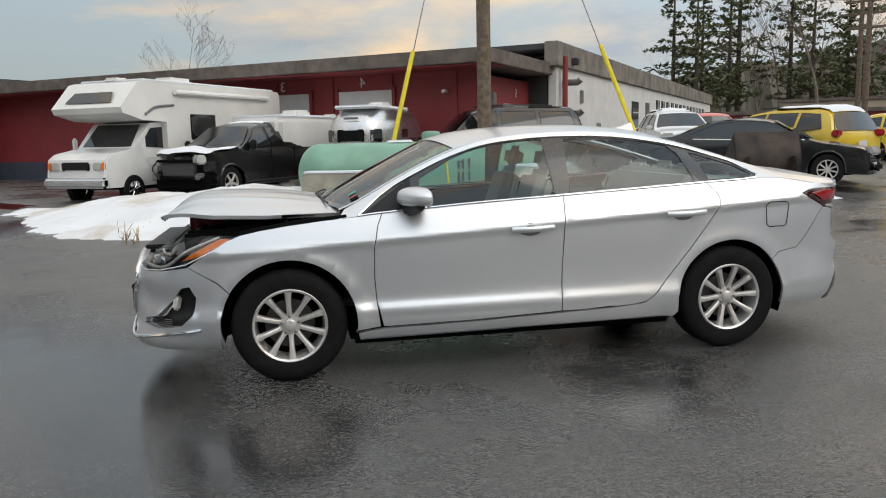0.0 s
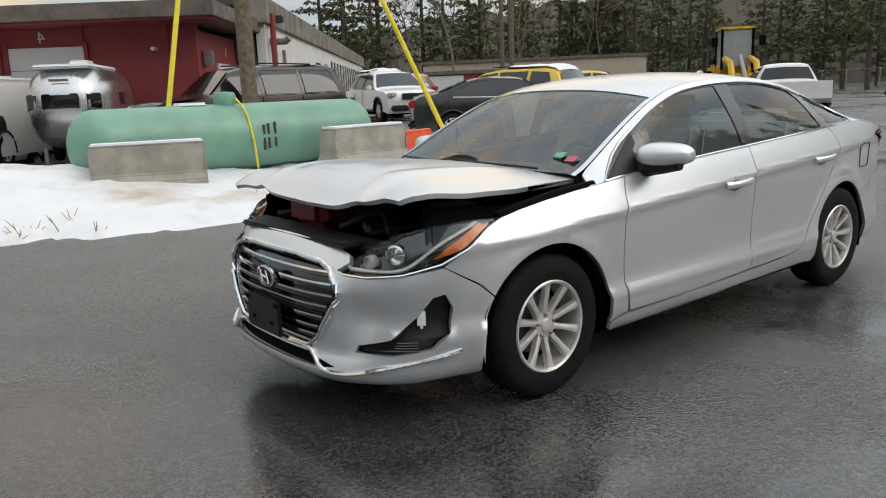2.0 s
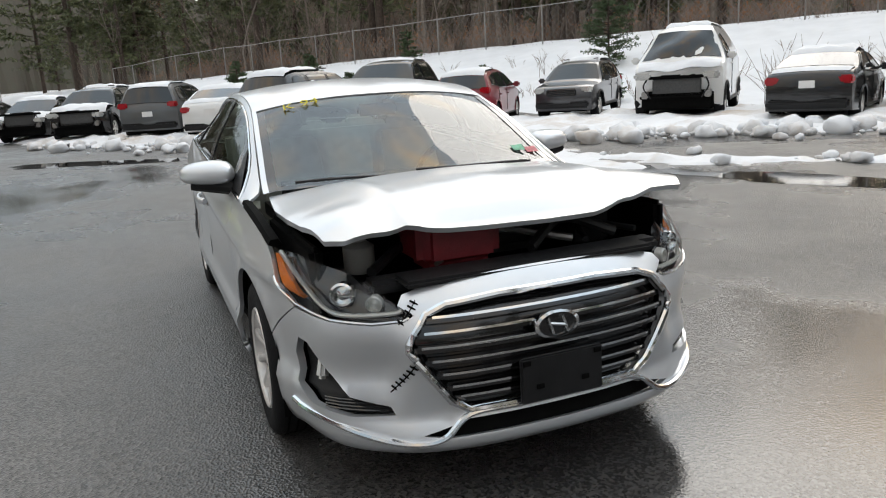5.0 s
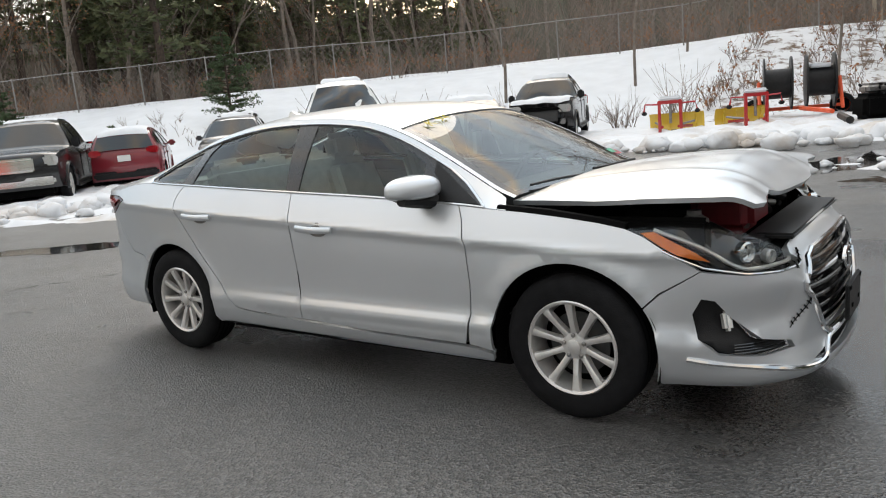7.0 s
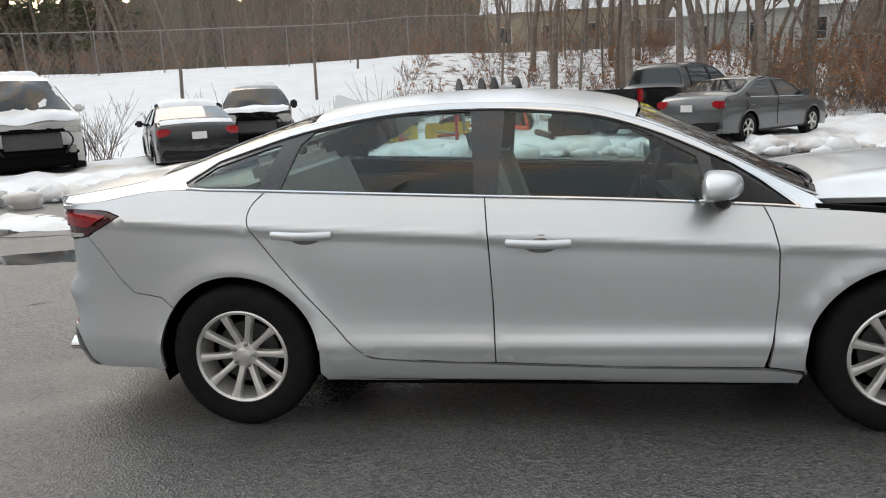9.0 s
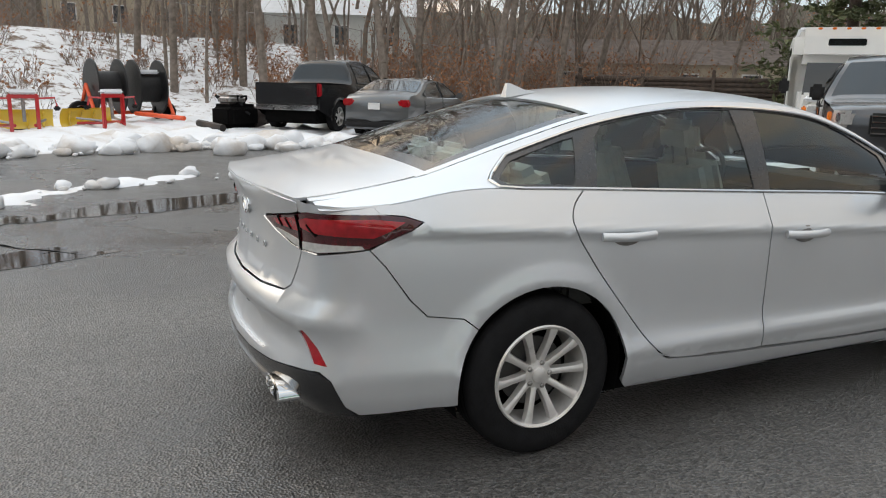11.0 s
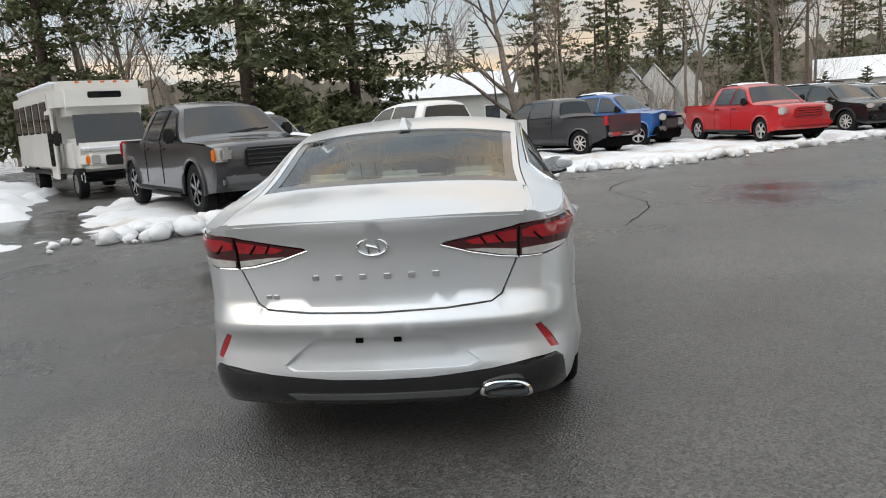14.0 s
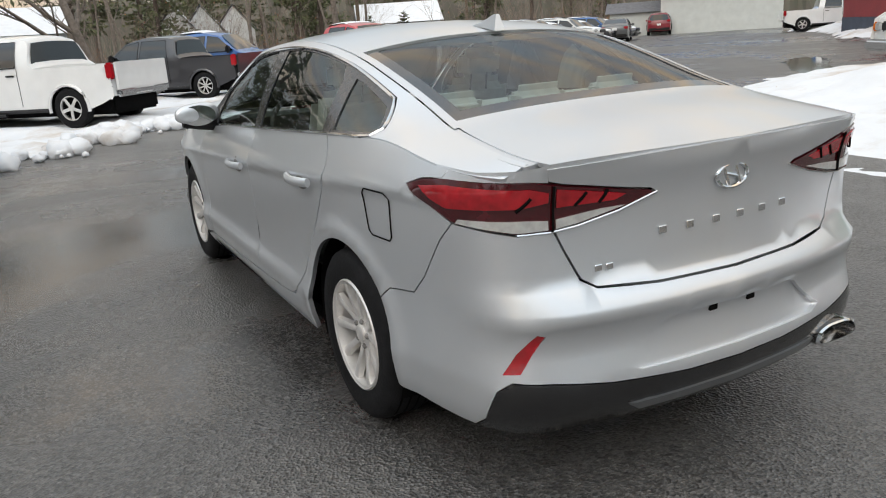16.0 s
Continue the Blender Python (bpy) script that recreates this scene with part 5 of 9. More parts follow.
    for y in (-0.083, 0.083):
        part("plate_bolt", box(0.012, 0.034, 0.022, shell(sr(y), 0.55) + Vector((0.016, 0, 0)), 0.003, 1), void_black, root)
    for sd in (1, -1):
        sheet("reflector", refl[sd], shell, red_lens, root, 0.06, flip=False, offset=-0.004, lip=0.01, label="red rear reflector")
        base = sheet("tail_light", inset(TL[sd], 0.002), shell, deep_red_lens, root, 0.05, flip=False, lip=0.03, label="red and clear wrap-round tail light", offset=0.003)
        glow = [(sx(-1.99, sd), 0.992), (sx(-2.10, sd), 1.004), (sr(sd * 0.70), 0.998), (sr(sd * 0.645), 0.984), (sr(sd * 0.645), 0.955), (sr(sd * 0.72), 0.945), (sx(-2.1, sd), 0.94)]
        sheet("lamp_segment", dense(glow, 0.04), shell, red_lens, base, 0.06, flip=False, lip=0.006, offset=0.007)
        glow = [(sr(sd * 0.62), 0.990), (sr(sd * 0.48), 0.967), (sr(sd * 0.40), 0.952), (sr(sd * 0.44), 0.937), (sr(sd * 0.62), 0.937)]
        sheet("lamp_segment", dense(glow, 0.04), shell, red_lens, base, 0.06, flip=False, lip=0.006, offset=0.007)
        clr = [(sx(-2.13, sd), 0.898), (sr(sd * 0.74), 0.874), (sr(sd * 0.645), 0.874), (sr(sd * 0.645), 0.902), (sr(sd * 0.72), 0.908), (sx(-2.14, sd), 0.910)]
        sheet("reverse_lens", dense(clr, 0.04), shell, clear_lens, base, 0.06, flip=False, lip=0.006, offset=0.007)
        clr = [(sr(sd * 0.62), 0.874), (sr(sd * 0.55), 0.883), (sr(sd * 0.40), 0.918), (sr(sd * 0.48), 0.916), (sr(sd * 0.62), 0.902)]
        sheet("reverse_lens", dense(clr, 0.04), shell, clear_lens, base, 0.06, flip=False, lip=0.006, offset=0.007)
        for y0, y1 in ((0.742, 0.70), (0.565, 0.53), (0.49, 0.465)):
            part("lamp_divider", tube([shell(sr(sd * y0), 0.935) + Vector((-0.007, 0, 0)), shell(sr(sd * (y0 * 0.4 + y1 * 0.6)), 0.955) + Vector((-0.008, 0, 0)), shell(sr(sd * y1), 0.972) + Vector((-0.007, 0, 0))], 0.005, 5), void_black, base)
        part("lamp_gap", tube([shell(sr(sd * 0.632), z) + Vector((-0.008, 0, 0)) for z in np.linspace(0.868, 1.0, 5)], 0.0045, 4), void_black, base)
        tr = [shell(sr(sd * y), z) + Vector((-0.003, 0, 0)) for y, z in ((0.74, 0.866), (0.64, 0.865), (0.55, 0.874), (0.42, 0.902), (0.292, 0.942))]
        part("lamp_trim", tube(tr, 0.004, 6), chrome, base)
    # black lower valance and exhaust tip on the right
    val = []
    for sd in (1, -1):
        val.append([(sr(sd * 0.2), 0.383), (sr(sd * 0.48), 0.403), (sr(sd * 0.66), 0.428), (sr(sd * 0.755), 0.433), (sr(sd * 0.782), 0.403), (sx(-2.20, sd), 0.30), (sx(-2.16, sd), 0.262), (sr(sd * 0.70), 0.255), (sr(sd * 0.5), 0.255), (sr(sd * 0.25), 0.25)])
    outline = val[0][:0] + [(S_END, 0.381)] + list(reversed(val[0]))[::-1] + [(S_END, 0.247)] + list(reversed(val[1]))
    sheet("rear_valance", dense(outline, 0.04), shell, gloss_black, root, 0.06, flip=False, lip=0.02, label="gloss black lower valance")
    strip = [(sr(y), 0.318) for y in np.linspace(-0.42, 0.42, 15)] + [(sr(y), 0.290) for y in np.linspace(0.38, -0.38, 15)]
    sheet("valance_strip", dense(strip, 0.05), shell, grey_paint, root, 0.1, flip=False, lip=0.01, offset=0.006)
    ex = bmesh.new()
    prof = [(0.108, 0.036, -2.30), (0.108, 0.036, -2.405), (0.094, 0.031, -2.41), (0.088, 0.026, -2.35), (0.07, 0.02, -2.2)]
    rings = [[ex.verts.new((x, -0.535 + a * math.copysign(abs(math.cos(t)) ** 0.6, math.cos(t)) * (1 - 0.22 * math.sin(t)), 0.315 + b * math.copysign(abs(math.sin(t)) ** 0.7, math.sin(t)))) for t in np.linspace(0, 2 * math.pi, 32, endpoint=False)] for a, b, x in prof]
    for a, b in zip(rings, rings[1:]):
        for i in range(32):
            ex.faces.new((a[i], a[(i + 1) % 32], b[(i + 1) % 32], b[i]))
    part("exhaust_tip", ex, chrome, root, "oval chrome exhaust tip")
    part("exhaust_pipe", tube([(-2.2, -0.535, 0.315), (-1.9, -0.5, 0.3)], 0.05, 12), void_black, root)
    ring = [Vector((-2.381 - 0.001 * abs(math.cos(a)), 0.064 * math.cos(a), 0.950 + 0.036 * math.sin(a))) for a in np.linspace(0, 2 * math.pi, 37)]
    part("tail_badge", tube(ring, 0.0065, 8), chrome, root, "chrome oval badge")
    for a, b in (((-0.034, -0.026), (-0.014, 0.028)), ((0.014, -0.028), (0.034, 0.026)), ((-0.026, -0.006), (0.026, 0.008))):
        part("tail_badge_bar", tube([(-2.382, -a[0] * -1, 0.950 + a[1]), (-2.382, b[0], 0.950 + b[1])], 0.0055, 6), chrome, root)
    for i in range(6):
        y = 0.265 - i * 0.106
        p = shell(sr(y), 0.822)
        bm = box(0.006, 0.030, 0.024, p + Vector((-0.004, 0, 0)), 0.002, 1)
        part("letter_bar", bm, chrome, trunk)
    for y in (0.492, 0.455):
        part("letter_bar", box(0.006, 0.026, 0.02, shell(sr(y), 0.742) + Vector((-0.004, 0, 0)), 0.002, 1), chrome, trunk)

    # ---- upper skins
    def xq(poly):
        return dense(poly, 0.05)

    roof = [(0.36 + 0.07 * (1 - (q / 0.99) ** 2), q) for q in np.linspace(-0.985, 0.985, 17)] + [(-1.05 - 0.05 * (1 - (q / 0.99) ** 2), q) for q in np.linspace(0.985, -0.985, 17)]
    sheet("roof", xq(roof), top, silver, root, (0.07, 0.12), lip=0.012, flip=False)
    ws = [(1.075 + 0.12 * (1 - (q / 0.95) ** 2), q) for q in np.linspace(-0.945, 0.945, 17)] + [(0.375 + 0.07 * (1 - (q / 0.95) ** 2), q) for q in np.linspace(0.945, -0.945, 17)]
    g = sheet("windshield", xq(ws), top, screen_glass, root, (0.08, 0.12), flip=False, offset=-0.005, label="tinted windshield with yellow marker writing")
    g.visible_shadow = False
    band = [(0.46 + 0.07 * (1 - (q / 0.95) ** 2), q) for q in np.linspace(-0.945, 0.945, 17)] + [(0.377 + 0.07 * (1 - (q / 0.95) ** 2), q) for q in np.linspace(0.945, -0.945, 17)]
    for nm, q0, q1 in (("windshield_edge", 0.90, 0.97), ("windshield_edge", -0.97, -0.90)):
        sheet(nm, dense([(1.09, q0), (1.09, q1), (0.39, q1), (0.39, q0)], 0.06), top, gloss_black, root, (0.1, 0.03), flip=False, offset=-0.002, lip=0.004)
    low = [(1.085 + 0.12 * (1 - (q / 0.95) ** 2), q) for q in np.linspace(-0.945, 0.945, 17)] + [(1.05 + 0.12 * (1 - (q / 0.95) ** 2), q) for q in np.linspace(0.945, -0.945, 17)]
    sheet("windshield_edge", xq(low), top, gloss_black, root, (0.1, 0.1), flip=False, offset=-0.003)
    cowl = [(1.30, q) for q in np.linspace(-0.95, 0.95, 11)] + [(1.08 + 0.12 * (1 - (q / 0.95) ** 2), q) for q in np.linspace(0.95, -0.95, 17)]
    part("cowl", box(0.22, 1.36, 0.03, (1.20, 0, 0.935), 0.01), black_plastic, root)
    rg = [(-1.085 - 0.05 * (1 - (q / 0.93) ** 2), q) for q in np.linspace(-0.93, 0.93, 17)] + [(-1.80 - 0.055 * (1 - (q / 0.93) ** 2), q) for q in np.linspace(0.93, -0.93, 17)]
    g = sheet("rear_window", xq(rg), top, glass, root, (0.08, 0.12), flip=False, offset=-0.005)
    g.visible_shadow = False
    for q0, q1 in ((0.87, 0.95), (-0.95, -0.87)):
        sheet("rear_window_edge", dense([(-1.09, q0), (-1.09, q1), (-1.83, q1), (-1.83, q0)], 0.06), top, gloss_black, root, (0.1, 0.03), flip=False, offset=-0.002, lip=0.004)
    low = [(-1.745 - 0.055 * (1 - (q / 0.93) ** 2), q) for q in np.linspace(-0.93, 0.93, 17)] + [(-1.815 - 0.055 * (1 - (q / 0.93) ** 2), q) for q in np.linspace(0.93, -0.93, 17)]
    sheet("rear_window_edge", xq(low), top, gloss_black, root, (0.1, 0.1), flip=False, offset=-0.003)
    for q in (0.97, -0.97):
        sheet("a_pillar_edge", dense([(1.09, q * 0.985), (1.09, q * 1.02), (0.36, q * 1.02), (0.36, q * 0.985)], 0.06), top, silver, root, (0.1, 0.03), flip=False)
        sheet("c_pillar_edge", dense([(-1.05, q * 0.97), (-1.05, q * 1.02), (-1.87, q * 1.02), (-1.87, q * 0.97)], 0.06), top, silver, root, (0.1, 0.03), flip=False)

    def deck_end(q):
        y = abs(q) * 0.665
        return shell(s_rear(y), 1.064).x + 0.004

    deck = [(-1.815 - 0.055 * (1 - (q / 0.97) ** 2), q) for q in np.linspace(-0.965, 0.965, 17)] + [(deck_end(q), q) for q in np.linspace(0.965, -0.965, 17)]
    sheet("deck", xq(deck), top, silver, trunk, (0.05, 0.1), lip=0.012, flip=False)
    for sd in (1, -1):
        sheet("deck_side", dense([(-1.86, sd * 0.972), (-1.86, sd * 1.02), (-2.29, sd * 1.03), (-2.29, sd * 0.955)], 0.06), top, silver, root, (0.1, 0.03), lip=0.02, flip=False, offset=-0.003)
        ledge = [(sx(-2.04, sd), 1.020), (sx(-2.16, sd), 1.021), (sr(sd * 0.70), 1.017), (sr(sd * 0.645), 1.010), (sr(sd * 0.645), 1.062), (sr(sd * 0.70), 1.052), (sx(-2.2, sd), 1.046), (sx(-2.04, sd), 1.058)]
        sheet("lamp_ledge", dense(ledge, 0.04), shell, silver, root, 0.05, flip=False, offset=-0.002)
    fin = bmesh.new()
    pts = [(-0.95, 0.0, 1.440), (-1.03, 0, 1.452), (-1.095, 0, 1.480), (-1.115, 0, 1.480), (-1.13, 0, 1.412)]
    ring = []
    for w in (1, -1):
        ring.append([fin.verts.new((x, w * (0.028 if z < 1.465 else 0.008), z)) for x, _, z in pts])
    for i in range(4):
        fin.faces.new((ring[0][i], ring[0][i + 1], ring[1][i + 1], ring[1][i]))
    fin.faces.new(ring[0])
    fin.faces.new(list(reversed(ring[1])))
    fin.faces.new((ring[0][0], ring[1][0], ring[1][4], ring[0][4]))
    part("shark_fin", fin, silver, root)

    # ---- buckled hood over an open engine bay
    hd = [(1.20 - 0.13 * (y / 0.74) ** 2, y) for y in np.linspace(-0.74, 0.74, 19)]
    hd += [(1.5, 0.795), (1.8, 0.80), (2.02, 0.775), (2.10, 0.73), (2.085, 0.6), (2.12, 0.45), (2.155, 0.3), (2.165, 0.1), (2.16, -0.1), (2.15, -0.3), (2.13, -0.45), (2.15, -0.58), (2.175, -0.68), (2.15, -0.745), (2.0, -0.79), (1.8, -0.80), (1.5, -0.79)]
    sheet("hood", dense(hd, 0.04), hood_top, silver, root, 0.045, lip=0.022, label="buckled silver hood standing open at the front")
    # hood underside and bay shell near-black: the shade inside put into their colour
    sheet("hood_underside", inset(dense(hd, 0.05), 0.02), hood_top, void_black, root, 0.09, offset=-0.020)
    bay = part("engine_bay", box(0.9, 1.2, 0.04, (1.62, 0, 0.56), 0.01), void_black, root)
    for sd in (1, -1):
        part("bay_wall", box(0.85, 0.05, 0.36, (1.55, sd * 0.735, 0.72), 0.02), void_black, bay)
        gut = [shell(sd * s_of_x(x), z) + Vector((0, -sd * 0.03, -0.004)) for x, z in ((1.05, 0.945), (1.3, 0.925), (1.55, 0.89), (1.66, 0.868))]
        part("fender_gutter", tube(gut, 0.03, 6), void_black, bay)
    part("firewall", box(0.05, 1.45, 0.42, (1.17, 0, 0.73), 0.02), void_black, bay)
    part("engine_cover", box(0.46, 0.55, 0.16, (1.62, 0.02, 0.82), 0.05, 3), black_plastic, bay)
    part("air_box", box(0.28, 0.34, 0.22, (1.90, -0.20, 0.865), 0.05, 3), mat("red_cover", (0.16, 0.008, 0.014), 0.5, 0, 0.2, 15, 0.1, 100), bay, "dark red plastic cover")
    part("battery", box(0.24, 0.2, 0.2, (1.65, 0.52, 0.80), 0.02), black_plastic, bay)
    part("radiator_support", box(0.10, 1.20, 0.05, (2.09, 0, 0.765), 0.015), black_plastic, bay)
    part("slam_panel", box(0.16, 1.0, 0.025, (2.16, 0, 0.785), 0.01), black_plastic, bay)
    for i, (y0, y1, r) in enumerate(((0.5, 0.1, 0.022), (0.3, -0.3, 0.016), (-0.1, -0.55, 0.02), (0.6, 0.35, 0.014))):
        pts = spline([(1.98, y0, 0.80), (1.90 - 0.05 * i, (y0 + y1) / 2, 0.87 - 0.02 * i), (2.0, y1, 0.79)], 6)
        part("hose", tube(pts, r, 8), black_plastic if i != 1 else steel, bay)
    part("reservoir", lathe([(0.05, 0), (0.06, 0.02), (0.06, 0.10), (0.03, 0.12), (0.03, 0.14)], 16, "z", (1.85, -0.55, 0.76)), mat("grey_tank", (0.25, 0.25, 0.24), 0.5), bay)

    # ---- wheels with ten spokes
    proto = None
    for cx in (1.4025, -1.4025):
        for sd in (1, -1):
            m = Matrix.Translation((cx, sd * 0.795, 0.335)) @ Matrix.Rotation(0 if sd > 0 else math.pi, 4, "Z") @ Matrix.Rotation(0.2 + cx, 4, "Y")
            if proto is None:
                t = lathe([(0.212, -0.10), (0.25, -0.113), (0.305, -0.108), (0.326, -0.090), (0.334, -0.06), (0.335, 0.06), (0.326, 0.088), (0.305, 0.104), (0.26, 0.108), (0.222, 0.10), (0.205, 0.08), (0.205, -0.08)], 56)
                proto = part("tyre", t, rubber, root)
                for k in (-0.055, -0.018, 0.018, 0.055):
                    part("tread_groove", lathe([(0.3358, k - 0.004), (0.3358, k + 0.004)], 56, closed=False), void_black, proto)
                bm = lathe([(0.205, -0.09), (0.212, 0.085), (0.218, 0.098), (0.212, 0.104), (0.201, 0.098), (0.196, 0.06), (0.19, -0.03)], 56, closed=False)
                rim = part("rim", bm, alloy, proto, "silver ten-spoke alloy rim")
                for k in range(10):
                    a = 2 * math.pi * k / 10
                    sp = bmesh.new()
                    V = []
                    for r, w, y, h in ((0.035, 0.020, 0.062, 0.030), (0.07, 0.0125, 0.070, 0.034), (0.13, 0.0125, 0.083, 0.030), (0.175, 0.0155, 0.092, 0.026), (0.205, 0.020, 0.094, 0.02)):
                        V.append([sp.verts.new(p) for p in ((r, y - h, -w * 1.25), (r, y - 0.004, -w), (r, y, -w * 0.35), (r, y, w * 0.35), (r, y - 0.004, w), (r, y - h, w * 1.25))])
                    for p, q in zip(V, V[1:]):
                        for i in range(5):
                            sp.faces.new((p[i], p[i + 1], q[i + 1], q[i]))
                    bmesh.ops.transform(sp, matrix=Matrix.Rotation(a, 4, "Y"), verts=sp.verts)
                    part("spoke", sp, alloy, rim, sharp=25)
                part("hub_cap", lathe([(0.062, 0.03), (0.060, 0.066), (0.034, 0.070), (0.033, 0.078), (0.028, 0.081), (0.001, 0.082)], 28), alloy, rim)
                for k in range(5):
                    a = 2 * math.pi * (k + 0.5) / 5
                    part("lug_nut", lathe([(0.011, 0.05), (0.011, 0.074), (0.006, 0.078)], 6, "y", (0.051 * math.cos(a), 0, 0.051 * math.sin(a))), steel, rim)
                part("brake_disc", lathe([(0.145, 0.0), (0.145, 0.012), (0.06, 0.012), (0.06, 0.03)], 32), dark_trim, proto)
                part("wheel_back", lathe([(0.2, -0.04), (0.02, -0.04)], 32), void_black, proto)
                proto.matrix_basis = m
            else:
                w = proto.copy()
                scene.collection.objects.link(w)
                made = {proto: w}
                for o in proto.children_recursive:
                    c = o.copy()
                    scene.collection.objects.link(c)
                    c.parent = made[o.parent]
                    made[o] = c
                w.matrix_basis = m
    # plain slabs for the underbody, wide and near-black to deepen the shade below
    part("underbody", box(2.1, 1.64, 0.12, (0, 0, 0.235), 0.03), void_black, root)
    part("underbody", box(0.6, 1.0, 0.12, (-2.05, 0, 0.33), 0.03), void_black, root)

    # ---- cabin
    part("cabin_floor", box(2.9, 1.5, 0.05, (-0.35, 0, 0.42), 0.02), dark_trim, root)
    part("dashboard", box(0.5, 1.42, 0.24, (0.88, 0, 0.87), 0.09, 4), dark_trim, root)
    part("parcel_shelf", box(0.42, 1.25, 0.03, (-1.62, 0, 1.065), 0.01), seat_cloth, root)
    part("door_card", box(1.9, 0.04, 0.40, (-0.3, 0.775, 0.78), 0.02), dark_trim, root)
    part("door_card", box(1.9, 0.04, 0.40, (-0.3, -0.775, 0.78), 0.02), dark_trim, root)
    for y in (0.37, -0.37):
        seat = part("front_seat", box(0.52, 0.52, 0.16, (0.12, y, 0.56), 0.06, 3), seat_cloth, root, "beige cloth front seat")
        part("backrest", box(0.15, 0.50, 0.62, (-0.20, y, 0.88), 0.06, 3, rot(0, -18, 0), (0.8, 0.82)), seat_cloth, seat)
        part("headrest", box(0.10, 0.26, 0.17, (-0.33, y, 1.245), 0.045, 3, rot(0, -12, 0)), seat_cloth, seat)
        for d in (-0.05, 0.05):
            part("post", tube([(-0.31, y + d, 1.10), (-0.33, y + d, 1.2)], 0.006, 6), steel, seat)
    bench = part("rear_bench", box(0.5, 1.3, 0.18, (-0.85, 0, 0.56), 0.06, 3), seat_cloth, root, "beige cloth rear bench")
    part("backrest", box(0.18, 1.3, 0.62, (-1.22, 0, 0.85), 0.06, 3, rot(0, -22, 0)), seat_cloth, bench)
    for y in (0.4, 0.0, -0.4):
        part("headrest", box(0.09, 0.27, 0.13, (-1.38, y, 1.135), 0.04, 3, rot(0, -15, 0)), seat_cloth, bench)
    sw = part("steering_wheel", (lambda b: (bmesh.ops.transform(b, matrix=Matrix.Translation((0.52, 0.37, 0.93)) @ Matrix.Rotation(radians(-65), 4, "Y"), verts=b.verts), b)[1])(tube([(0.185 * math.cos(a), 0.185 * math.sin(a), 0) for a in np.linspace(0, 2 * math.pi, 33)], 0.016, 8)), dark_trim, root)
    part("wheel_hub", box(0.06, 0.16, 0.12, (0.54, 0.37, 0.925), 0.03), dark_trim, sw)
    part("rear_view_mirror", box(0.03, 0.23, 0.065, (0.44, 0, 1.30), 0.02), black_plastic, root)
    part("headliner", box(1.0, 0.90, 0.02, (-0.45, 0, 1.375), 0.008), seat_cloth, root)
    # wipers
    for y0, y1 in ((0.55, -0.05), (-0.05, -0.6)):
        pts = [top(1.10 + 0.09 * (1 - (y / 0.7) ** 2) - 0.06 * abs(y - y0), y / 0.75) + Vector((0.01, 0, 0.012)) for y in np.linspace(y0, y1, 8)]
        part("wiper", tube(pts, 0.007, 5), black_plastic, root)
    # registration stickers low on the glass and writing high on it
    for k, (c, dy) in enumerate((((0.45, 0.10, 0.12), 0.0), ((0.10, 0.36, 0.22), -0.075))):
        p = top(0.99, 0.86 + dy / 0.75)
        bm = box(0.05, 0.065, 0.003, p + Vector((0.003, 0, 0.006)), 0.001, 1, rot(0, 28, 0))
        part("sticker", bm, mat("sticker_print", c, 0.5, 0, 0.5, 60), root)
    cu = bpy.data.curves.new("marker", "FONT")
    cu.body, cu.size, cu.extrude = "K 94", 0.105, 0.0008
    tx = new("tmp", cu)
    me = bpy.data.meshes.new_from_object(tx.evaluated_get(bpy.context.evaluated_depsgraph_get()))
    bpy.data.objects.remove(tx)
    for v in me.vertices:
        q = (-0.535 + v.co.x) / 0.70
        p = top(0.475 - v.co.y * 0.87, q)
        v.co = p + Vector((0.004, 0, 0.007))
    me.materials.clear()
    me.materials.append(mat("yellow_marker", (0.80, 0.72, 0.04), 0.6))
    ob = new("marker_writing", me)
    ob.parent = root
    return root


build_sedan()

# ---------------------------------------------------------------- buildings
red_metal = mat("red_painted_block", (0.24, 0.030, 0.034), 0.6, 0, 0.12, 1.2, 0.25, 18)
blue_base = mat("grey_blue_base_paint", (0.05, 0.06, 0.085), 0.6, 0, 0.2, 2, 0.2, 20)
roof_brown = mat("weathered_brown_fascia", (0.13, 0.105, 0.09), 0.7, 0, 0.35, 3.0, 0.3, 12)
dark_fascia = mat("black_tar_fascia", (0.035, 0.034, 0.036), 0.7, 0, 0.3, 2, 0.2, 15)
white_block = mat("white_painted_block", (0.66, 0.66, 0.64), 0.65, 0, 0.08, 1.5, 0.3, 14)
door_white = mat("white_garage_door", (0.62, 0.63, 0.62), 0.5, 0, 0.05, 2, 0.1, 30)
beige_wall = mat("beige_metal_wall", (0.42, 0.36, 0.27), 0.6, 0, 0.08, 1.5, 0.1, 20)
concrete = mat("stained_concrete", (0.34, 0.32, 0.27), 0.85, 0, 0.25, 3.5, 0.5, 40)
wood_pole = mat("weathered_pole_wood", (0.14, 0.105, 0.075), 0.85, 0, 0.4, 9, 0.6, 35)
pale_wall = mat("pale_clapboard", (0.56, 0.58, 0.56), 0.7, 0, 0.07, 2, 0.2, 20)
shingle = mat("grey_roof_shingle", (0.14, 0.14, 0.15), 0.8, 0, 0.2, 4, 0.3, 25)
window_mat = mat("window_pane", (0.05, 0.06, 0.07), 0.08, 0, 0.4, 1.5, 0, 30, 0.4, 0.04)
yellow_plastic = mat("yellow_sleeve", (0.75, 0.60, 0.03), 0.5, 0, 0.1, 10)
orange_plastic = mat("orange_plastic", (0.75, 0.10, 0.03), 0.5, 0, 0.1, 6, 0.1, 40)
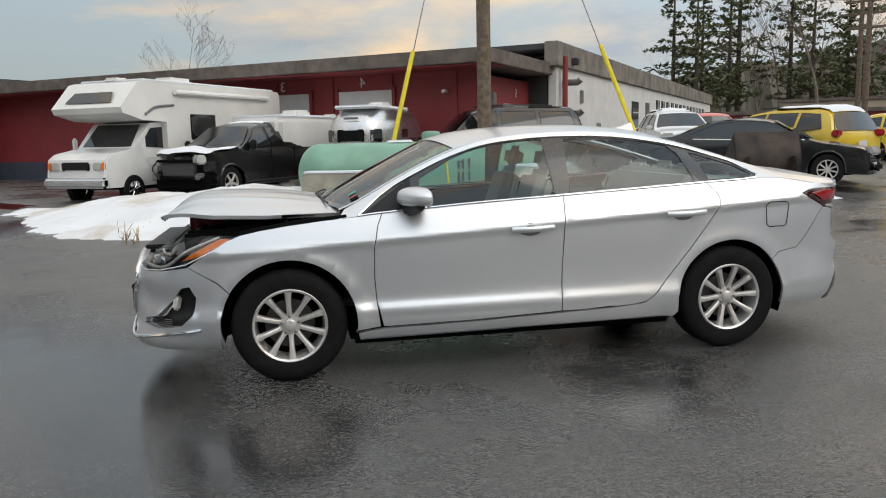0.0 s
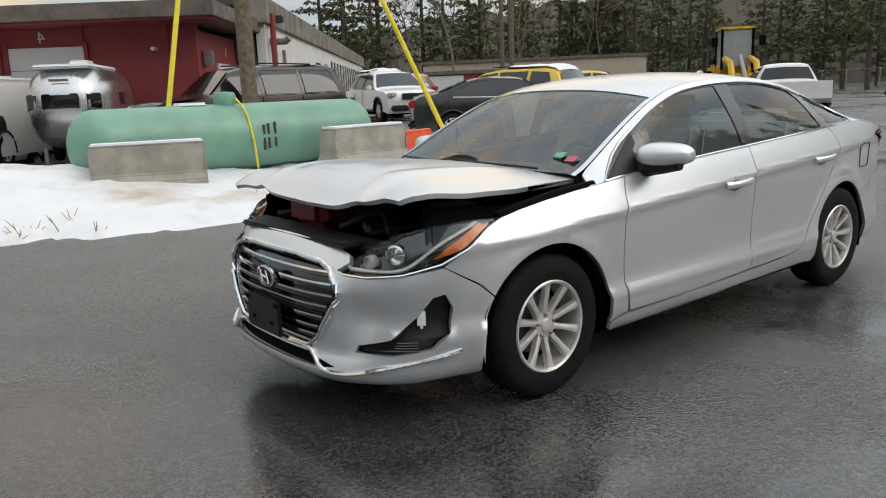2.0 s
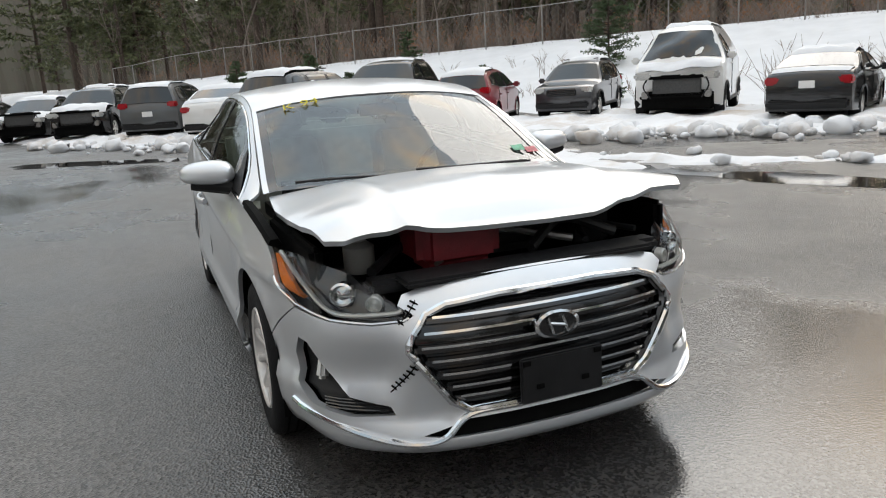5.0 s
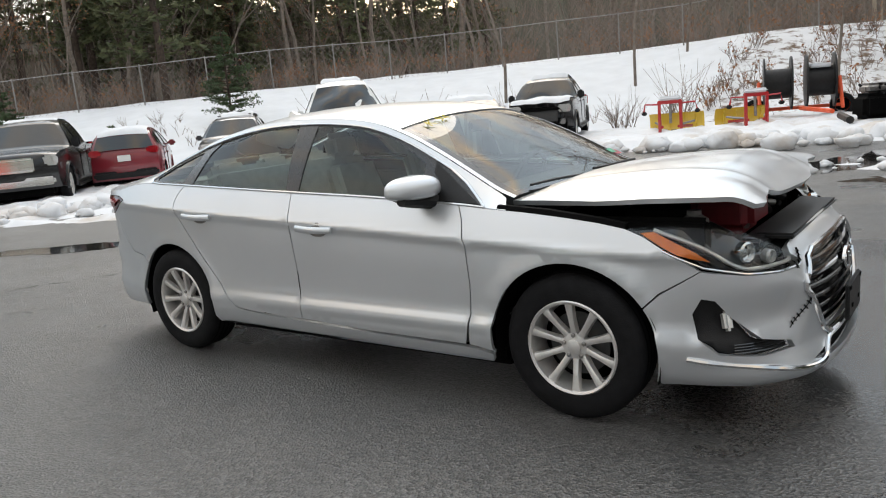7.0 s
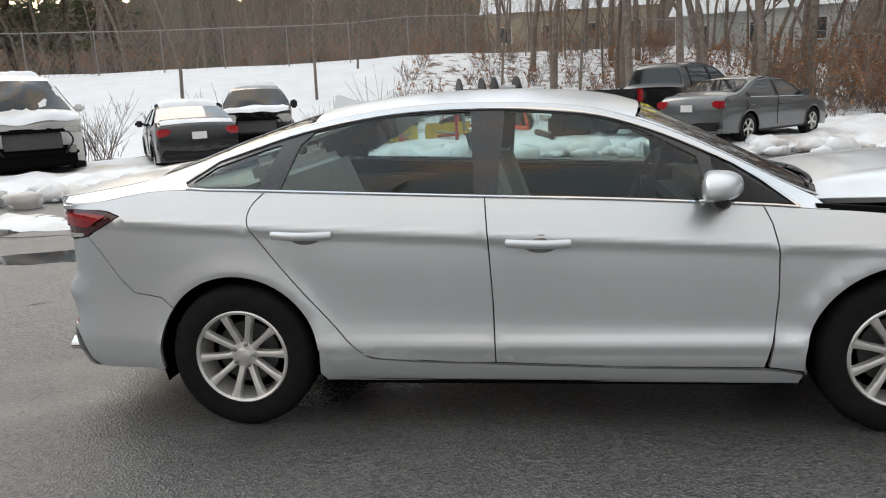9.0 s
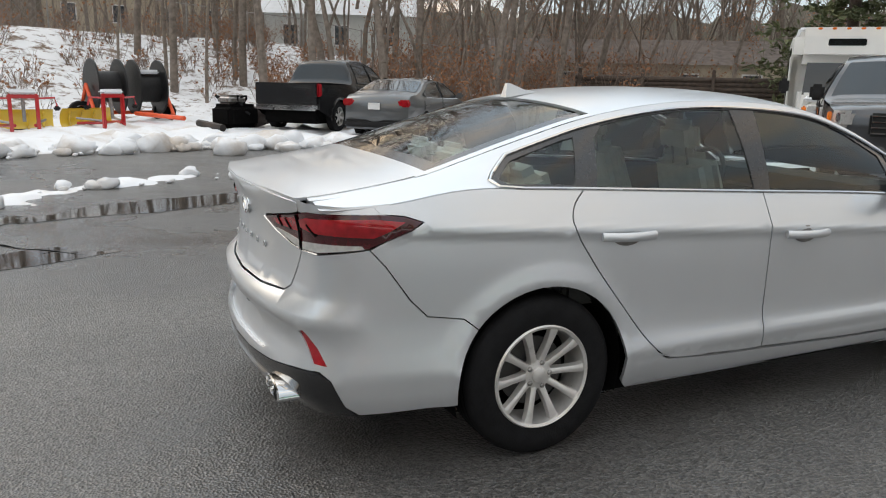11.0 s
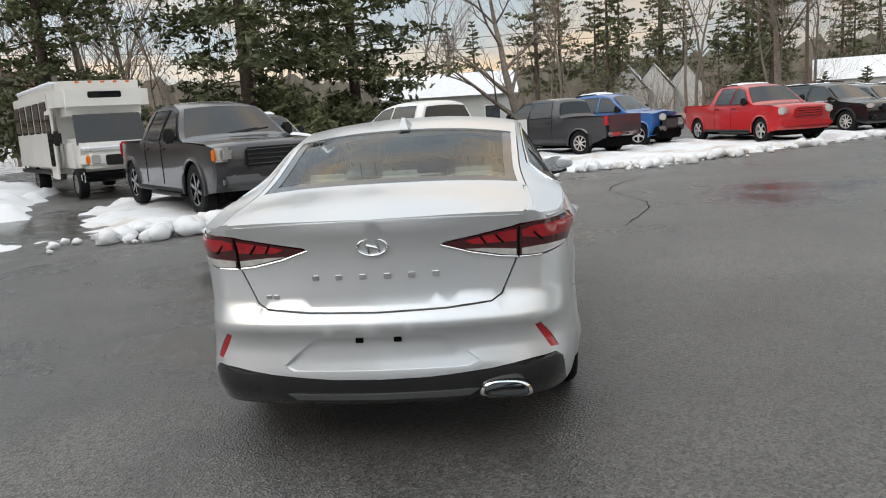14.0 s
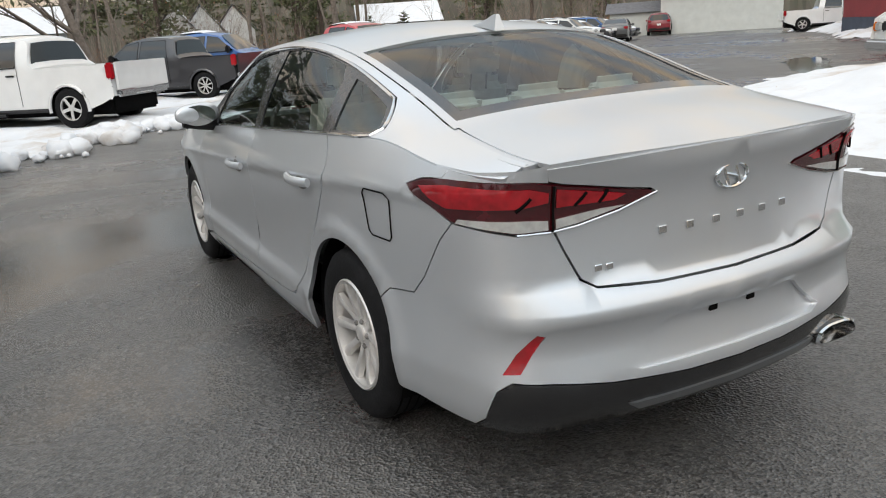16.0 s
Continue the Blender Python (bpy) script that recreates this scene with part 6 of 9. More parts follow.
tank_green = mat("faded_green_tank_paint", (0.17, 0.34, 0.25), 0.45, 0, 0.14, 2.2, 0.1, 40, 0.15)
loader_yellow = mat("yellow_machine_paint", (0.60, 0.36, 0.02), 0.5, 0, 0.2, 4, 0.1, 40)
rust_steel = mat("worn_dark_steel", (0.034, 0.032, 0.031), 0.55, 0.4, 0.5, 3, 0.3, 25, color2=(0.065, 0.046, 0.037))
rv_white = mat("rv_white_gelcoat", (0.72, 0.71, 0.68), 0.35, 0, 0.05, 1.5, 0, 30, 0.3)
bare_alu = mat("polished_aluminium", (0.62, 0.62, 0.62), 0.28, 1.0, 0.08, 2, 0.05, 30)
swoosh = mat("grey_stripe", (0.14, 0.14, 0.15), 0.5)

E1, E2 = Vector((0.8, -0.6, 0)), Vector((-0.6, -0.8, 0))
CORNER = Vector((-4.55, -18.1, 0))


def oriented(origin, ex, ey):
    m = Matrix.Identity(4)
    for i, v in enumerate((ex, ey, Vector((0, 0, 1)))):
        for k in range(3):
            m[k][i] = v[k]
    m.translation = origin
    return m


def text_mesh(body, size, material, parent, m, name="painted_number", depth=0.004):
    cu = bpy.data.curves.new("t", "FONT")
    cu.body, cu.size, cu.extrude, cu.align_x = body, size, depth, "CENTER"
    tmp = new("tmp", cu)
    me = bpy.data.meshes.new_from_object(tmp.evaluated_get(bpy.context.evaluated_depsgraph_get()))
    bpy.data.objects.remove(tmp)
    me.transform(m)
    me.materials.clear()
    me.materials.append(material)
    ob = new(name, me)
    ob.parent = parent
    return ob


def build_shop():
    """Red garage with numbered doors under a flat brown roof; its x runs along the front from the corner, y goes back."""
    m = oriented(CORNER, E1, E2)
    b = thing("garage_building", m, "long red garage with numbered white doors and flat brown roof", "building")
    L, H, D = 34.0, 3.55, 6.5
    part("wall", box(L, 0.3, H, (L / 2, 0.15, H / 2), 0.01), red_metal, b)
    part("wall", box(0.3, D, H - 0.2, (0.15, D / 2 + 0.3, H / 2 - 0.1), 0.01), red_metal, b)
    part("wall", box(0.3, D, H, (L, D / 2, H / 2), 0.01), red_metal, b)
    part("base_band", box(9, 0.02, 0.75, (24.5, -0.012, 0.375), 0.004), blue_base, b)
    part("roof", box(L + 1.6, D + 1.9, 0.42, (L / 2 - 0.1, D / 2 - 0.55, H + 0.21), 0.02), roof_brown, b, "flat roof with a weathered brown fascia")
    part("soffit", box(L + 1.4, 1.3, 0.05, (L / 2 - 0.1, -0.75, H - 0.03), 0.01), red_metal, b)
    part("roof_snow", box(L + 1.2, D + 1.2, 0.05, (L / 2, D / 2 - 0.4, H + 0.44), 0.02), snow, b)
    for k, (x, n) in enumerate(((4.1, "4"), (7.35, "3"), (10.6, "2"))):
        dr = part("garage_door", box(2.05, 0.08, 3.0, (x, -0.03, 1.5), 0.01), door_white, b)
        for z in (0.6, 1.2, 1.8, 2.4):
            part("panel_joint", box(2.0, 0.01, 0.015, (x, -0.073, z), 0.002, 1), roof_brown, dr)
        for s in (-1, 1):
            part("door_frame", box(0.12, 0.10, 3.1, (x + s * 1.09, -0.05, 1.55), 0.01), red_metal, dr)
        text_mesh(n, 0.46, door_white, b, Matrix.Translation((x + 0.1, -0.02, 3.12)) @ Matrix.Rotation(radians(90), 4, "X") @ Matrix.Rotation(0, 4, "Z"))
    sd = part("garage_door", box(0.08, 2.4, 2.5, (-0.03, 3.2, 1.25), 0.01), door_white, b)
    text_mesh("5", 0.40, door_white, b, Matrix.Translation((-0.02, 3.2, 2.75)) @ Matrix.Rotation(radians(-90), 4, "Z") @ Matrix.Rotation(radians(90), 4, "X"))
    for x in np.arange(0.8, 13, 2.3):
        part("wall_batten", box(0.10, 0.06, H - 0.1, (x, -0.03, H / 2), 0.01), red_metal, b)
    cam_ = part("security_camera", box(0.12, 0.3, 0.10, (1.1, -0.2, 2.85), 0.02), white_paint, b)
    part("meter_box", box(0.25, 0.3, 0.4, (-0.15, 0.6, 2.6), 0.03), steel, b)
    # taller dark hall behind, and its red end block
    part("rear_hall", box(26, 14, 4.4, (12.2, 14.0, 2.2), 0.02), dark_fascia, b)
    part("hall_roof", box(26.6, 14.5, 0.30, (12.2, 13.9, 4.55), 0.02), roof_brown, b)
    part("end_block", box(7, 5.2, 4.15, (26.5, 0.2, 2.07), 0.02), red_metal, b)
    part("end_block_base", box(7.04, 5.24, 0.8, (26.5, 0.2, 0.4), 0.02), blue_base, b)
    part("end_block_roof", box(7.3, 5.5, 0.25, (26.5, 0.2, 4.25), 0.02), dark_fascia, b)


build_shop()


def build_white_hall():
    """White workshop wing that runs back from the garage corner."""
    m = oriented(Vector((-8.0, -21.2, 0)), E2, -E1)
    b = thing("workshop_building", m, "long white workshop with tall windows and stained fascia", "building")
    L, H = 46.0, 3.85
    part("wall", box(L, 0.3, H, (L / 2, 0.0, H / 2), 0.01), white_block, b)
    part("fascia", box(L + 0.6, 0.5, 0.85, (L / 2, 0.05, H + 0.42), 0.02), mat("stained_concrete_fascia", (0.19, 0.17, 0.145), 0.85, 0, 0.45, 1.4, 0.4, 9), b)
    part("roof", box(L + 0.4, 12, 0.2, (L / 2, -6.2, H + 0.7), 0.02), dark_fascia, b)
    part("end_wall", box(0.3, 11, H, (0.15, -5.7, H / 2), 0.01), dark_fascia, b)
    for x, w, z0, z1 in ((6.0, 0.7, 1.2, 1.9), (8.2, 0.5, 1.2, 1.5), (10.2, 0.7, 1.1, 1.8)):
        wn_ = part("window", box(w, 0.06, z1 - z0, (x, 0.16, (z0 + z1) / 2), 0.01), window_mat, b)
        part("window_frame", box(w + 0.12, 0.03, z1 - z0 + 0.12, (x, 0.155, (z0 + z1) / 2), 0.01), white_paint, wn_)
    dr = part("entry_door", box(1.5, 0.08, 2.9, (13.5, 0.17, 1.6), 0.01), window_mat, b)
    for z in (0.9, 1.7, 2.5):
        part("glazing_bar", box(1.5, 0.02, 0.05, (13.5, 0.22, z), 0.004), white_paint, dr)
    part("vent_grille", box(1.0, 0.05, 1.4, (16.8, 0.17, 2.4), 0.01), steel, b)
    for k in range(13):
        x = 20 + k * 1.75
        wn_ = part("window", box(1.0, 0.06, 2.3, (x, 0.16, 2.2), 0.01), window_mat, b)
        part("glazing_bar", box(0.05, 0.02, 2.3, (x, 0.20, 2.2), 0.004), white_paint, wn_)
    for x, z in ((0.8, 3.3), (1.1, 2.2)):
        part("exhaust_pipe", tube([(x, 0.1, z), (x, 0.7, z), (x, 0.8, z + 0.1)], 0.12, 10), steel, b)
    part("duct", tube([(0.4, 0.35, 0.3), (0.4, 0.35, 4.2)], 0.10, 10), red_metal, b)
    part("wall_light", box(0.3, 0.3, 0.25, (1.5, 0.4, 4.1), 0.04), dark_fascia, b)
    part("alarm_box", box(0.25, 0.1, 0.5, (3.2, 0.2, 2.9), 0.02), steel, b)


build_white_hall()


def simple_block(name, label, at, heading, L, D, H, wall_mat, roof_mat, windows=0, roof=None, door=None, snowroof=False):
    """A plain building: walls, roof (flat or gabled), windows on its long front at y = 0."""
    b = thing(name, pose(at[0], at[1], ground_height(*at) - 0.3, 0, 0, heading), label, "building")
    part("wall", box(L, D, H, (0, D / 2, H / 2), 0.02), wall_mat, b)
    if roof:
        bm = bmesh.new()
        o = 0.35
        vs = [bm.verts.new(p) for p in ((-L / 2 - o, -o, H - 0.05), (L / 2 + o, -o, H - 0.05), (L / 2 + o, D / 2, H + roof), (-L / 2 - o, D / 2, H + roof), (-L / 2 - o, D + o, H - 0.05), (L / 2 + o, D + o, H - 0.05))]
        bm.faces.new((vs[0], vs[1], vs[2], vs[3]))
        bm.faces.new((vs[3], vs[2], vs[5], vs[4]))
        for sx in (-1, 1):
            gb = bmesh.new()
            gb.faces.new([gb.verts.new(p) for p in ((sx * L / 2, 0, H - 0.05), (sx * L / 2, D, H - 0.05), (sx * L / 2, D / 2, H + roof * 0.94))])
            part("gable", gb, wall_mat, b, smooth=False)
        part("roof", bm, snow if snowroof else roof_mat, b, smooth=False)
    else:
        part("roof", box(L + 0.4, D + 0.4, 0.3, (0, D / 2, H + 0.15), 0.02), roof_mat, b)
    for k in range(windows):
        x = -L / 2 + L * (k + 0.5) / windows
        w = part("window", box(0.9, 0.06, 1.2, (x, -0.02, H * 0.55), 0.01), window_mat, b)
        part("window_frame", box(1.06, 0.03, 1.36, (x, -0.012, H * 0.55), 0.01), white_paint, w)
    if door:
        part("door", box(door[1], 0.06, door[2], (door[0], -0.02, door[2] / 2 + 0.3), 0.01), door[3], b)
    return b


simple_block("low_building", "low red and white flat building beyond the lot", (-37, -47), 137, 16, 8, 3.0, red_metal, roof_brown, 0, None, (-1.5, 5.5, 2.6, door_white))
simple_block("warehouse", "beige flat metal warehouse behind parked cars", (-52, -52), 137, 22, 10, 4.3, beige_wall, roof_brown)
simple_block("shop_building", "pale grey shop with a bright blue metal roof", (44.5, -51.5), 45, 9, 6, 3.3, pale_wall, mat("blue_metal_roof", (0.03, 0.16, 0.42), 0.45, 0.2, 0.08, 3, 0.1, 30), 2, 3.2)
simple_block("carport", "open grey carport beside the blue-roofed shop", (48.5, -46.5), 45, 4.5, 3.5, 2.2, pale_wall, shingle, 0, 0.8, (0, 4.6, 2.1, window_mat))
simple_block("house", "pale blue house with a snow-covered roof", (43, 2.9), 275, 8, 6, 3.0, pale_wall, shingle, 3, 1.5, None, True)
simple_block("house", "low tan house with dark roof behind trees", (24, 31), 325, 16, 7, 2.6, beige_wall, roof_brown, 5, 1.4)
simple_block("house", "cream house on the wooded slope", (2, 62), 0, 14, 8, 4.0, beige_wall, shingle, 4, 2.5, None, True)
simple_block("house", "grey house behind bare trees with snowy roof", (13, 47), 340, 10, 7, 3.0, pale_wall, shingle, 3, 2.0, None, True)
for gx, gy in ((88, -17.3), (89.5, -20.6), (91, -24.6)):
    simple_block("gabled_house", "steep white gabled house beyond the road", (gx, gy), 345, 3.4, 4.5, 3.4, white_block, shingle, 1, 3.0, None, True)
simple_block("white_barn", "white barn with a snowy roof beyond the road", (68, -33), 250, 8, 7, 2.9, white_block, shingle, 0, 2.0, None, True)


# ---------------------------------------------------------------- poles, wires, fence
def build_pole(at, h, r, label, arms=(), lamp=False):
    z0 = ground_height(*at)
    p = thing("utility_pole", pose(at[0], at[1], z0), label, "pole")
    part("shaft", lathe([(r, -0.2), (r * 0.95, h * 0.4), (r * 0.7, h)], 14, "z"), wood_pole, p)
    for z in arms:
        part("crossarm", box(2.4, 0.12, 0.14, (0, 0.1, z), 0.01, 1, rot(0, 0, 130)), wood_pole, p)
    if lamp:
        part("lamp_arm", tube(spline([(0, 0, h - 1.0), (-1.0, 0.9, h - 0.5), (-2.0, 1.8, h - 0.45)], 5), 0.04, 6), steel, p)
        part("lamp_head", box(0.6, 0.25, 0.15, (-2.1, 1.9, h - 0.48), 0.05, 2, rot(0, 0, 138)), steel, p)
    return p


build_pole((-3.02, -11.65), 10.5, 0.165, "tall weathered wooden utility pole behind the tank")
build_pole((-29.5, -31.6), 11.0, 0.17, "wooden pole with crossarms and a street lamp", (9.2, 8.2, 6.8), True)
build_pole((-31.5, -34.6), 10.0, 0.15, "wooden pole with crossarms near the warehouse", (9.2, 8.0))
build_pole((55, -23), 9, 0.15, "distant wooden pole beside the road", (8.3,))
build_pole((60, -36), 9, 0.15, "distant wooden pole beside the road", (8.3,))
build_pole((49, -44), 9, 0.15, "distant wooden pole beside the shop", (8.3,))


def guy(anchor, top_pt, label):
    g = thing("guy_wire", pose(*anchor), label, "wire")
    a, t = Vector((0, 0, 0)), Vector(top_pt) - Vector(anchor)
    part("cable", tube([a - Vector((0, 0, 0.1)), t * 0.5, t], 0.012, 5), steel, g)
    part("sleeve", tube([t * 0.02, t * 0.32], 0.045, 8), yellow_plastic, g, "yellow plastic guard")


guy((-0.32, -9.45, ground_height(-0.32, -9.45)), (-3.0, -11.6, 9.6), "steel guy wire with a yellow plastic guard")
guy((-5.63, -8.26, ground_height(-5.63, -8.26)), (-3.05, -11.6, 9.6), "steel guy wire with a yellow plastic guard by the sedan")

for k, (a, b, h) in enumerate((((55, -23), (60, -36), 8.2), ((55, -23), (50, 40), 8.2), ((60, -36), (49, -44), 8.2))):
    w = thing("power_line", pose(a[0], a[1], h), "thin dark overhead power line", "wire")
    for dz in (0, -0.8):
        d = Vector((b[0] - a[0], b[1] - a[1], 0))
        part("cable", tube([d * t + Vector((0, 0, dz - 4 * 1.2 * t * (1 - t))) for t in np.linspace(0, 1, 9)], 0.02, 4), dark_fascia, w)


def build_fence(line, label, h=1.9):
    f = thing("chain_link_fence", Matrix(), label, "fence")
    pts = []
    for a, b in zip(line, line[1:]):
        k = max(1, round(math.dist(a, b) / 3.0))
        pts += [(a[0] + (b[0] - a[0]) * i / k, a[1] + (b[1] - a[1]) * i / k) for i in range(k)]
    pts.append(line[-1])
    post = None
    for x, y in pts:
        z = ground_height(x, y)
        if post is None:
            post = part("post", lathe([(0.035, -0.3), (0.035, h), (0.01, h + 0.06)], 8, "z"), steel, f)
        else:
            q = new("post", post.data)
            q.parent = f
            post_l = q
            q.location = (x, y, z)
    post.location = (*pts[0], ground_height(*pts[0]))
    part("top_rail", tube([(x, y, ground_height(x, y) + h - 0.03) for x, y in pts], 0.022, 6), steel, f)
    # wire mesh as crossing diagonals
    V, E, F = [], [], []
    for (ax, ay), (bx, by) in zip(pts, pts[1:]):
        za, zb = ground_height(ax, ay), ground_height(bx, by)
        n = 9
        for sgn in (0, 1):
            for i in range(-n, n):
                t0, t1 = i / n, (i + n * 0.62) / n
                s0, s1 = max(0, t0), min(1, t1)
                if s1 <= s0:
                    continue
                h0, h1 = (s0 - t0) / (t1 - t0), (s1 - t0) / (t1 - t0)
                if sgn:
                    h0, h1 = 1 - h0, 1 - h1
                p = Vector((ax + (bx - ax) * s0, ay + (by - ay) * s0, za + (zb - za) * s0 + h0 * h))
                q = Vector((ax + (bx - ax) * s1, ay + (by - ay) * s1, za + (zb - za) * s1 + h1 * h))
                k = len(V)
                w = Vector((0, 0, 0.006))
                V += [p - w, p + w, q + w, q - w]
                F.append((k, k + 1, k + 2, k + 3))
    link("wire_mesh", V, F, steel, f)


build_fence([(-62, -2), (-45, 8), (-33, 16.5), (-24, 25), (-15, 31.5), (-4, 36), (8, 38), (16, 33), (24, 29)], "grey chain-link fence along the wooded bank")
build_fence([(-75, -45), (-66, -28), (-62, -10)], "far chain-link fence below the pines")


# ---------------------------------------------------------------- things round the tank
def build_tank():
    L, R = 5.2, 0.53
    a = Vector((1.15, -9.45, 0))
    m = oriented(Vector((-1.4, -8.78, ground_height(-1.4, -8.78) + 0.08)), Vector((-1, -0.06, 0)).normalized(), Vector((0.06, -1, 0)).normalized())
    t = thing("gas_tank", m, "faded green propane tank with rust drips behind concrete blocks", "tank")
    n = 10
    prof = [(R * math.sin(k / n * math.pi / 2), -L / 2 + R * 0.75 * (1 - math.cos(k / n * math.pi / 2)) - 0.0) for k in range(n + 1)]
    prof = [(max(r, 0.004), h) for r, h in prof] + [(R, h) for h in np.linspace(-L / 2 + R * 0.8, L / 2 - R * 0.8, 5)] + [(max(r, 0.004), -h) for r, h in reversed(prof)]
    part("shell", lathe(prof, 40, "x", (0, 0, R + 0.12)), tank_green, t)
    part("dome", lathe([(0.17, 0), (0.18, 0.16), (0.15, 0.22), (0.01, 0.235)], 24, "z", (-0.15, 0, 2 * R + 0.08)), tank_green, t)
    part("hose", tube(spline([(-0.05, -0.17, 2 * R + 0.2), (-0.02, -0.40, 2 * R), (0.0, -0.56, R + 0.1), (0.02, -0.60, 0.15)], 6), 0.018, 8), yellow_plastic, t, "yellow hose down the side")
    for x in (-1.5, 1.5):
        part("saddle", box(0.25, 0.9, 0.35, (x, 0, 0.14), 0.02), concrete, t)
    for k, x in enumerate((0.42, 0.30, 0.22)):
        part("marking_bars", box(0.05, 0.012, 0.40, (x, -R * 0.985, R + 0.14 - 0.02 * k), 0.004, 1), dark_fascia, t, "black painted markings too worn to read")
    part("snow_layer", box(0.5, 0.25, 0.08, (-0.75, 0, 2 * R + 0.12), 0.035, 3), snow, t)


build_tank()


def build_barrier(a, b, h, label):
    """A cast concrete block with a wide foot, from a to b."""
    a, b = Vector(a), Vector(b)
    L = (b - a).length
    m = oriented(Vector((a.x, a.y, ground_height(a.x, a.y) + 0.10)), (b - a).normalized(), Vector((-(b - a).y, (b - a).x, 0)).normalized())
    t = thing("concrete_barrier", m, label, "barrier", "barriers round the tank")
    bm = bmesh.new()
    prof = [(-0.30, 0), (-0.30, 0.22), (-0.20, 0.32), (-0.20, h), (0.20, h), (0.20, 0.32), (0.30, 0.22), (0.30, 0)]
    r0 = [bm.verts.new((0, y, z)) for y, z in prof]
    r1 = [bm.verts.new((L, y, z)) for y, z in prof]
    for i in range(8):
        bm.faces.new((r0[i], r0[(i + 1) % 8], r1[(i + 1) % 8], r1[i]))
    bm.faces.new(r0)
    bm.faces.new(list(reversed(r1)))
    bmesh.ops.bevel(bm, geom=bm.edges[:], offset=0.02, segments=2, affect="EDGES")
    part("block", bm, concrete, t)
    part("snow_layer", box(L * 0.98, 0.36, 0.05, (L / 2, 0, h + 0.018), 0.022, 2), snow, t)
    part("lifting_hook", tube(spline([(L * 0.5, 0.21, h * 0.45), (L * 0.5, 0.25, h * 0.62), (L * 0.53, 0.25, h * 0.62), (L * 0.53, 0.21, h * 0.5)], 4), 0.008, 6), rust_steel, t)


build_barrier((1.1, -7.95, 0), (-0.32, -7.45, 0), 0.72, "weathered concrete block with snow on its top")
build_barrier((-2.35, -7.5, 0), (-3.9, -7.75, 0), 0.72, "weathered concrete block with snow beside orange barrier")


def build_orange():
    t = thing("safety_barrier", pose(-4.55, -8.15, ground_height(-4.55, -8.15) + 0.08, 0, 0, 20), "orange plastic safety barrier leaning in snow", "barrier")
    part("panel", box(0.9, 0.12, 0.55, (0, 0, 0.28), 0.03, 2, rot(-15, 0, 0)), orange_plastic, t)
    part("foot", box(0.9, 0.4, 0.12, (0, 0, 0.06), 0.03), orange_plastic, t)


build_orange()


def build_bucket():
    """A loader bucket standing on its back, its scoop full of snow."""
    t = thing("loader_bucket", pose(-7.1, -7.45, ground_height(-7.1, -7.45) + 0.02, 0, 0, 258) @ Matrix.Diagonal((0.84, 0.80, 0.86, 1.0)), "rusty dark steel loader bucket full of snow", "bucket")
    W = 0.74
    prof = spline([(0.95, 0.06), (0.35, 0.0), (-0.25, 0.10), (-0.55, 0.45), (-0.62, 0.9), (-0.45, 1.45)], 5)
    bm = bmesh.new()
    outer = [[bm.verts.new((x, s * W, z)) for x, z in prof] for s in (-1, 1)]
    inner = [[bm.verts.new((x + 0.05, s * W * 0.96, z + 0.05)) for x, z in prof] for s in (-1, 1)]
    for i in range(len(prof) - 1):
        bm.faces.new((outer[0][i], outer[0][i + 1], outer[1][i + 1], outer[1][i]))
        bm.faces.new((inner[0][i], inner[1][i], inner[1][i + 1], inner[0][i + 1]))
    part("scoop", bm, rust_steel, t)
    for s in (-1, 1):
        bm = bmesh.new()
        a = [bm.verts.new((x, s * W, z)) for x, z in prof]
        b = [bm.verts.new((x, s * W * 0.96, z)) for x, z in prof]
        bm.faces.new(a)
        bm.faces.new(list(reversed(b)))
        n = len(a)
        for i in range(n):
            bm.faces.new((a[i], b[i], b[(i + 1) % n], a[(i + 1) % n]))
        part("side_plate", bm, rust_steel, t)
    part("cutting_edge", box(0.25, 2 * W, 0.04, (0.95, 0, 0.07), 0.01), rust_steel, t)
    for y in (-0.5, 0.5):
        part("lug", box(0.25, 0.06, 0.5, (-0.72, y, 0.75), 0.03), rust_steel, t)
    bm = bmesh.new()
    bmesh.ops.create_icosphere(bm, subdivisions=3, radius=1)
    for v in bm.verts:
        v.co *= 1 + 0.25 * noise.noise(v.co * 2)
        v.co = Vector((0.15 + v.co.x * 0.55, v.co.y * 0.62, 0.36 + v.co.z * 0.32))
    part("snow_fill", bm, snow, t)


build_bucket()


def crack(points, label, w=0.012):
    """A hairline crack in the asphalt, a thin dark ribbon."""
    rng = random.Random(str(points))
    pts = spline(points, 8)
    V, F = [], []
    for i, p in enumerate(pts):
        x, y = p[0] + rng.gauss(0, 0.02), p[1] + rng.gauss(0, 0.02)
        k = w * (0.4 + rng.random()) * min(1, i / 3 + 0.2, (len(pts) - i) / 3)
        V += [(x - k, y - k, 0.004), (x + k, y + k, 0.004)]
        if i:
            F.append((2 * i - 2, 2 * i - 1, 2 * i + 1, 2 * i))
    tagged(link("asphalt_crack", V, F, void_black), label, "crack", kind="structure")


water = mat("puddle_water", (0.016, 0.015, 0.014), 0.05, 0, 0.3, 1.5, 0.0, 3.0, 0.0, 0.03, spec=0.6)


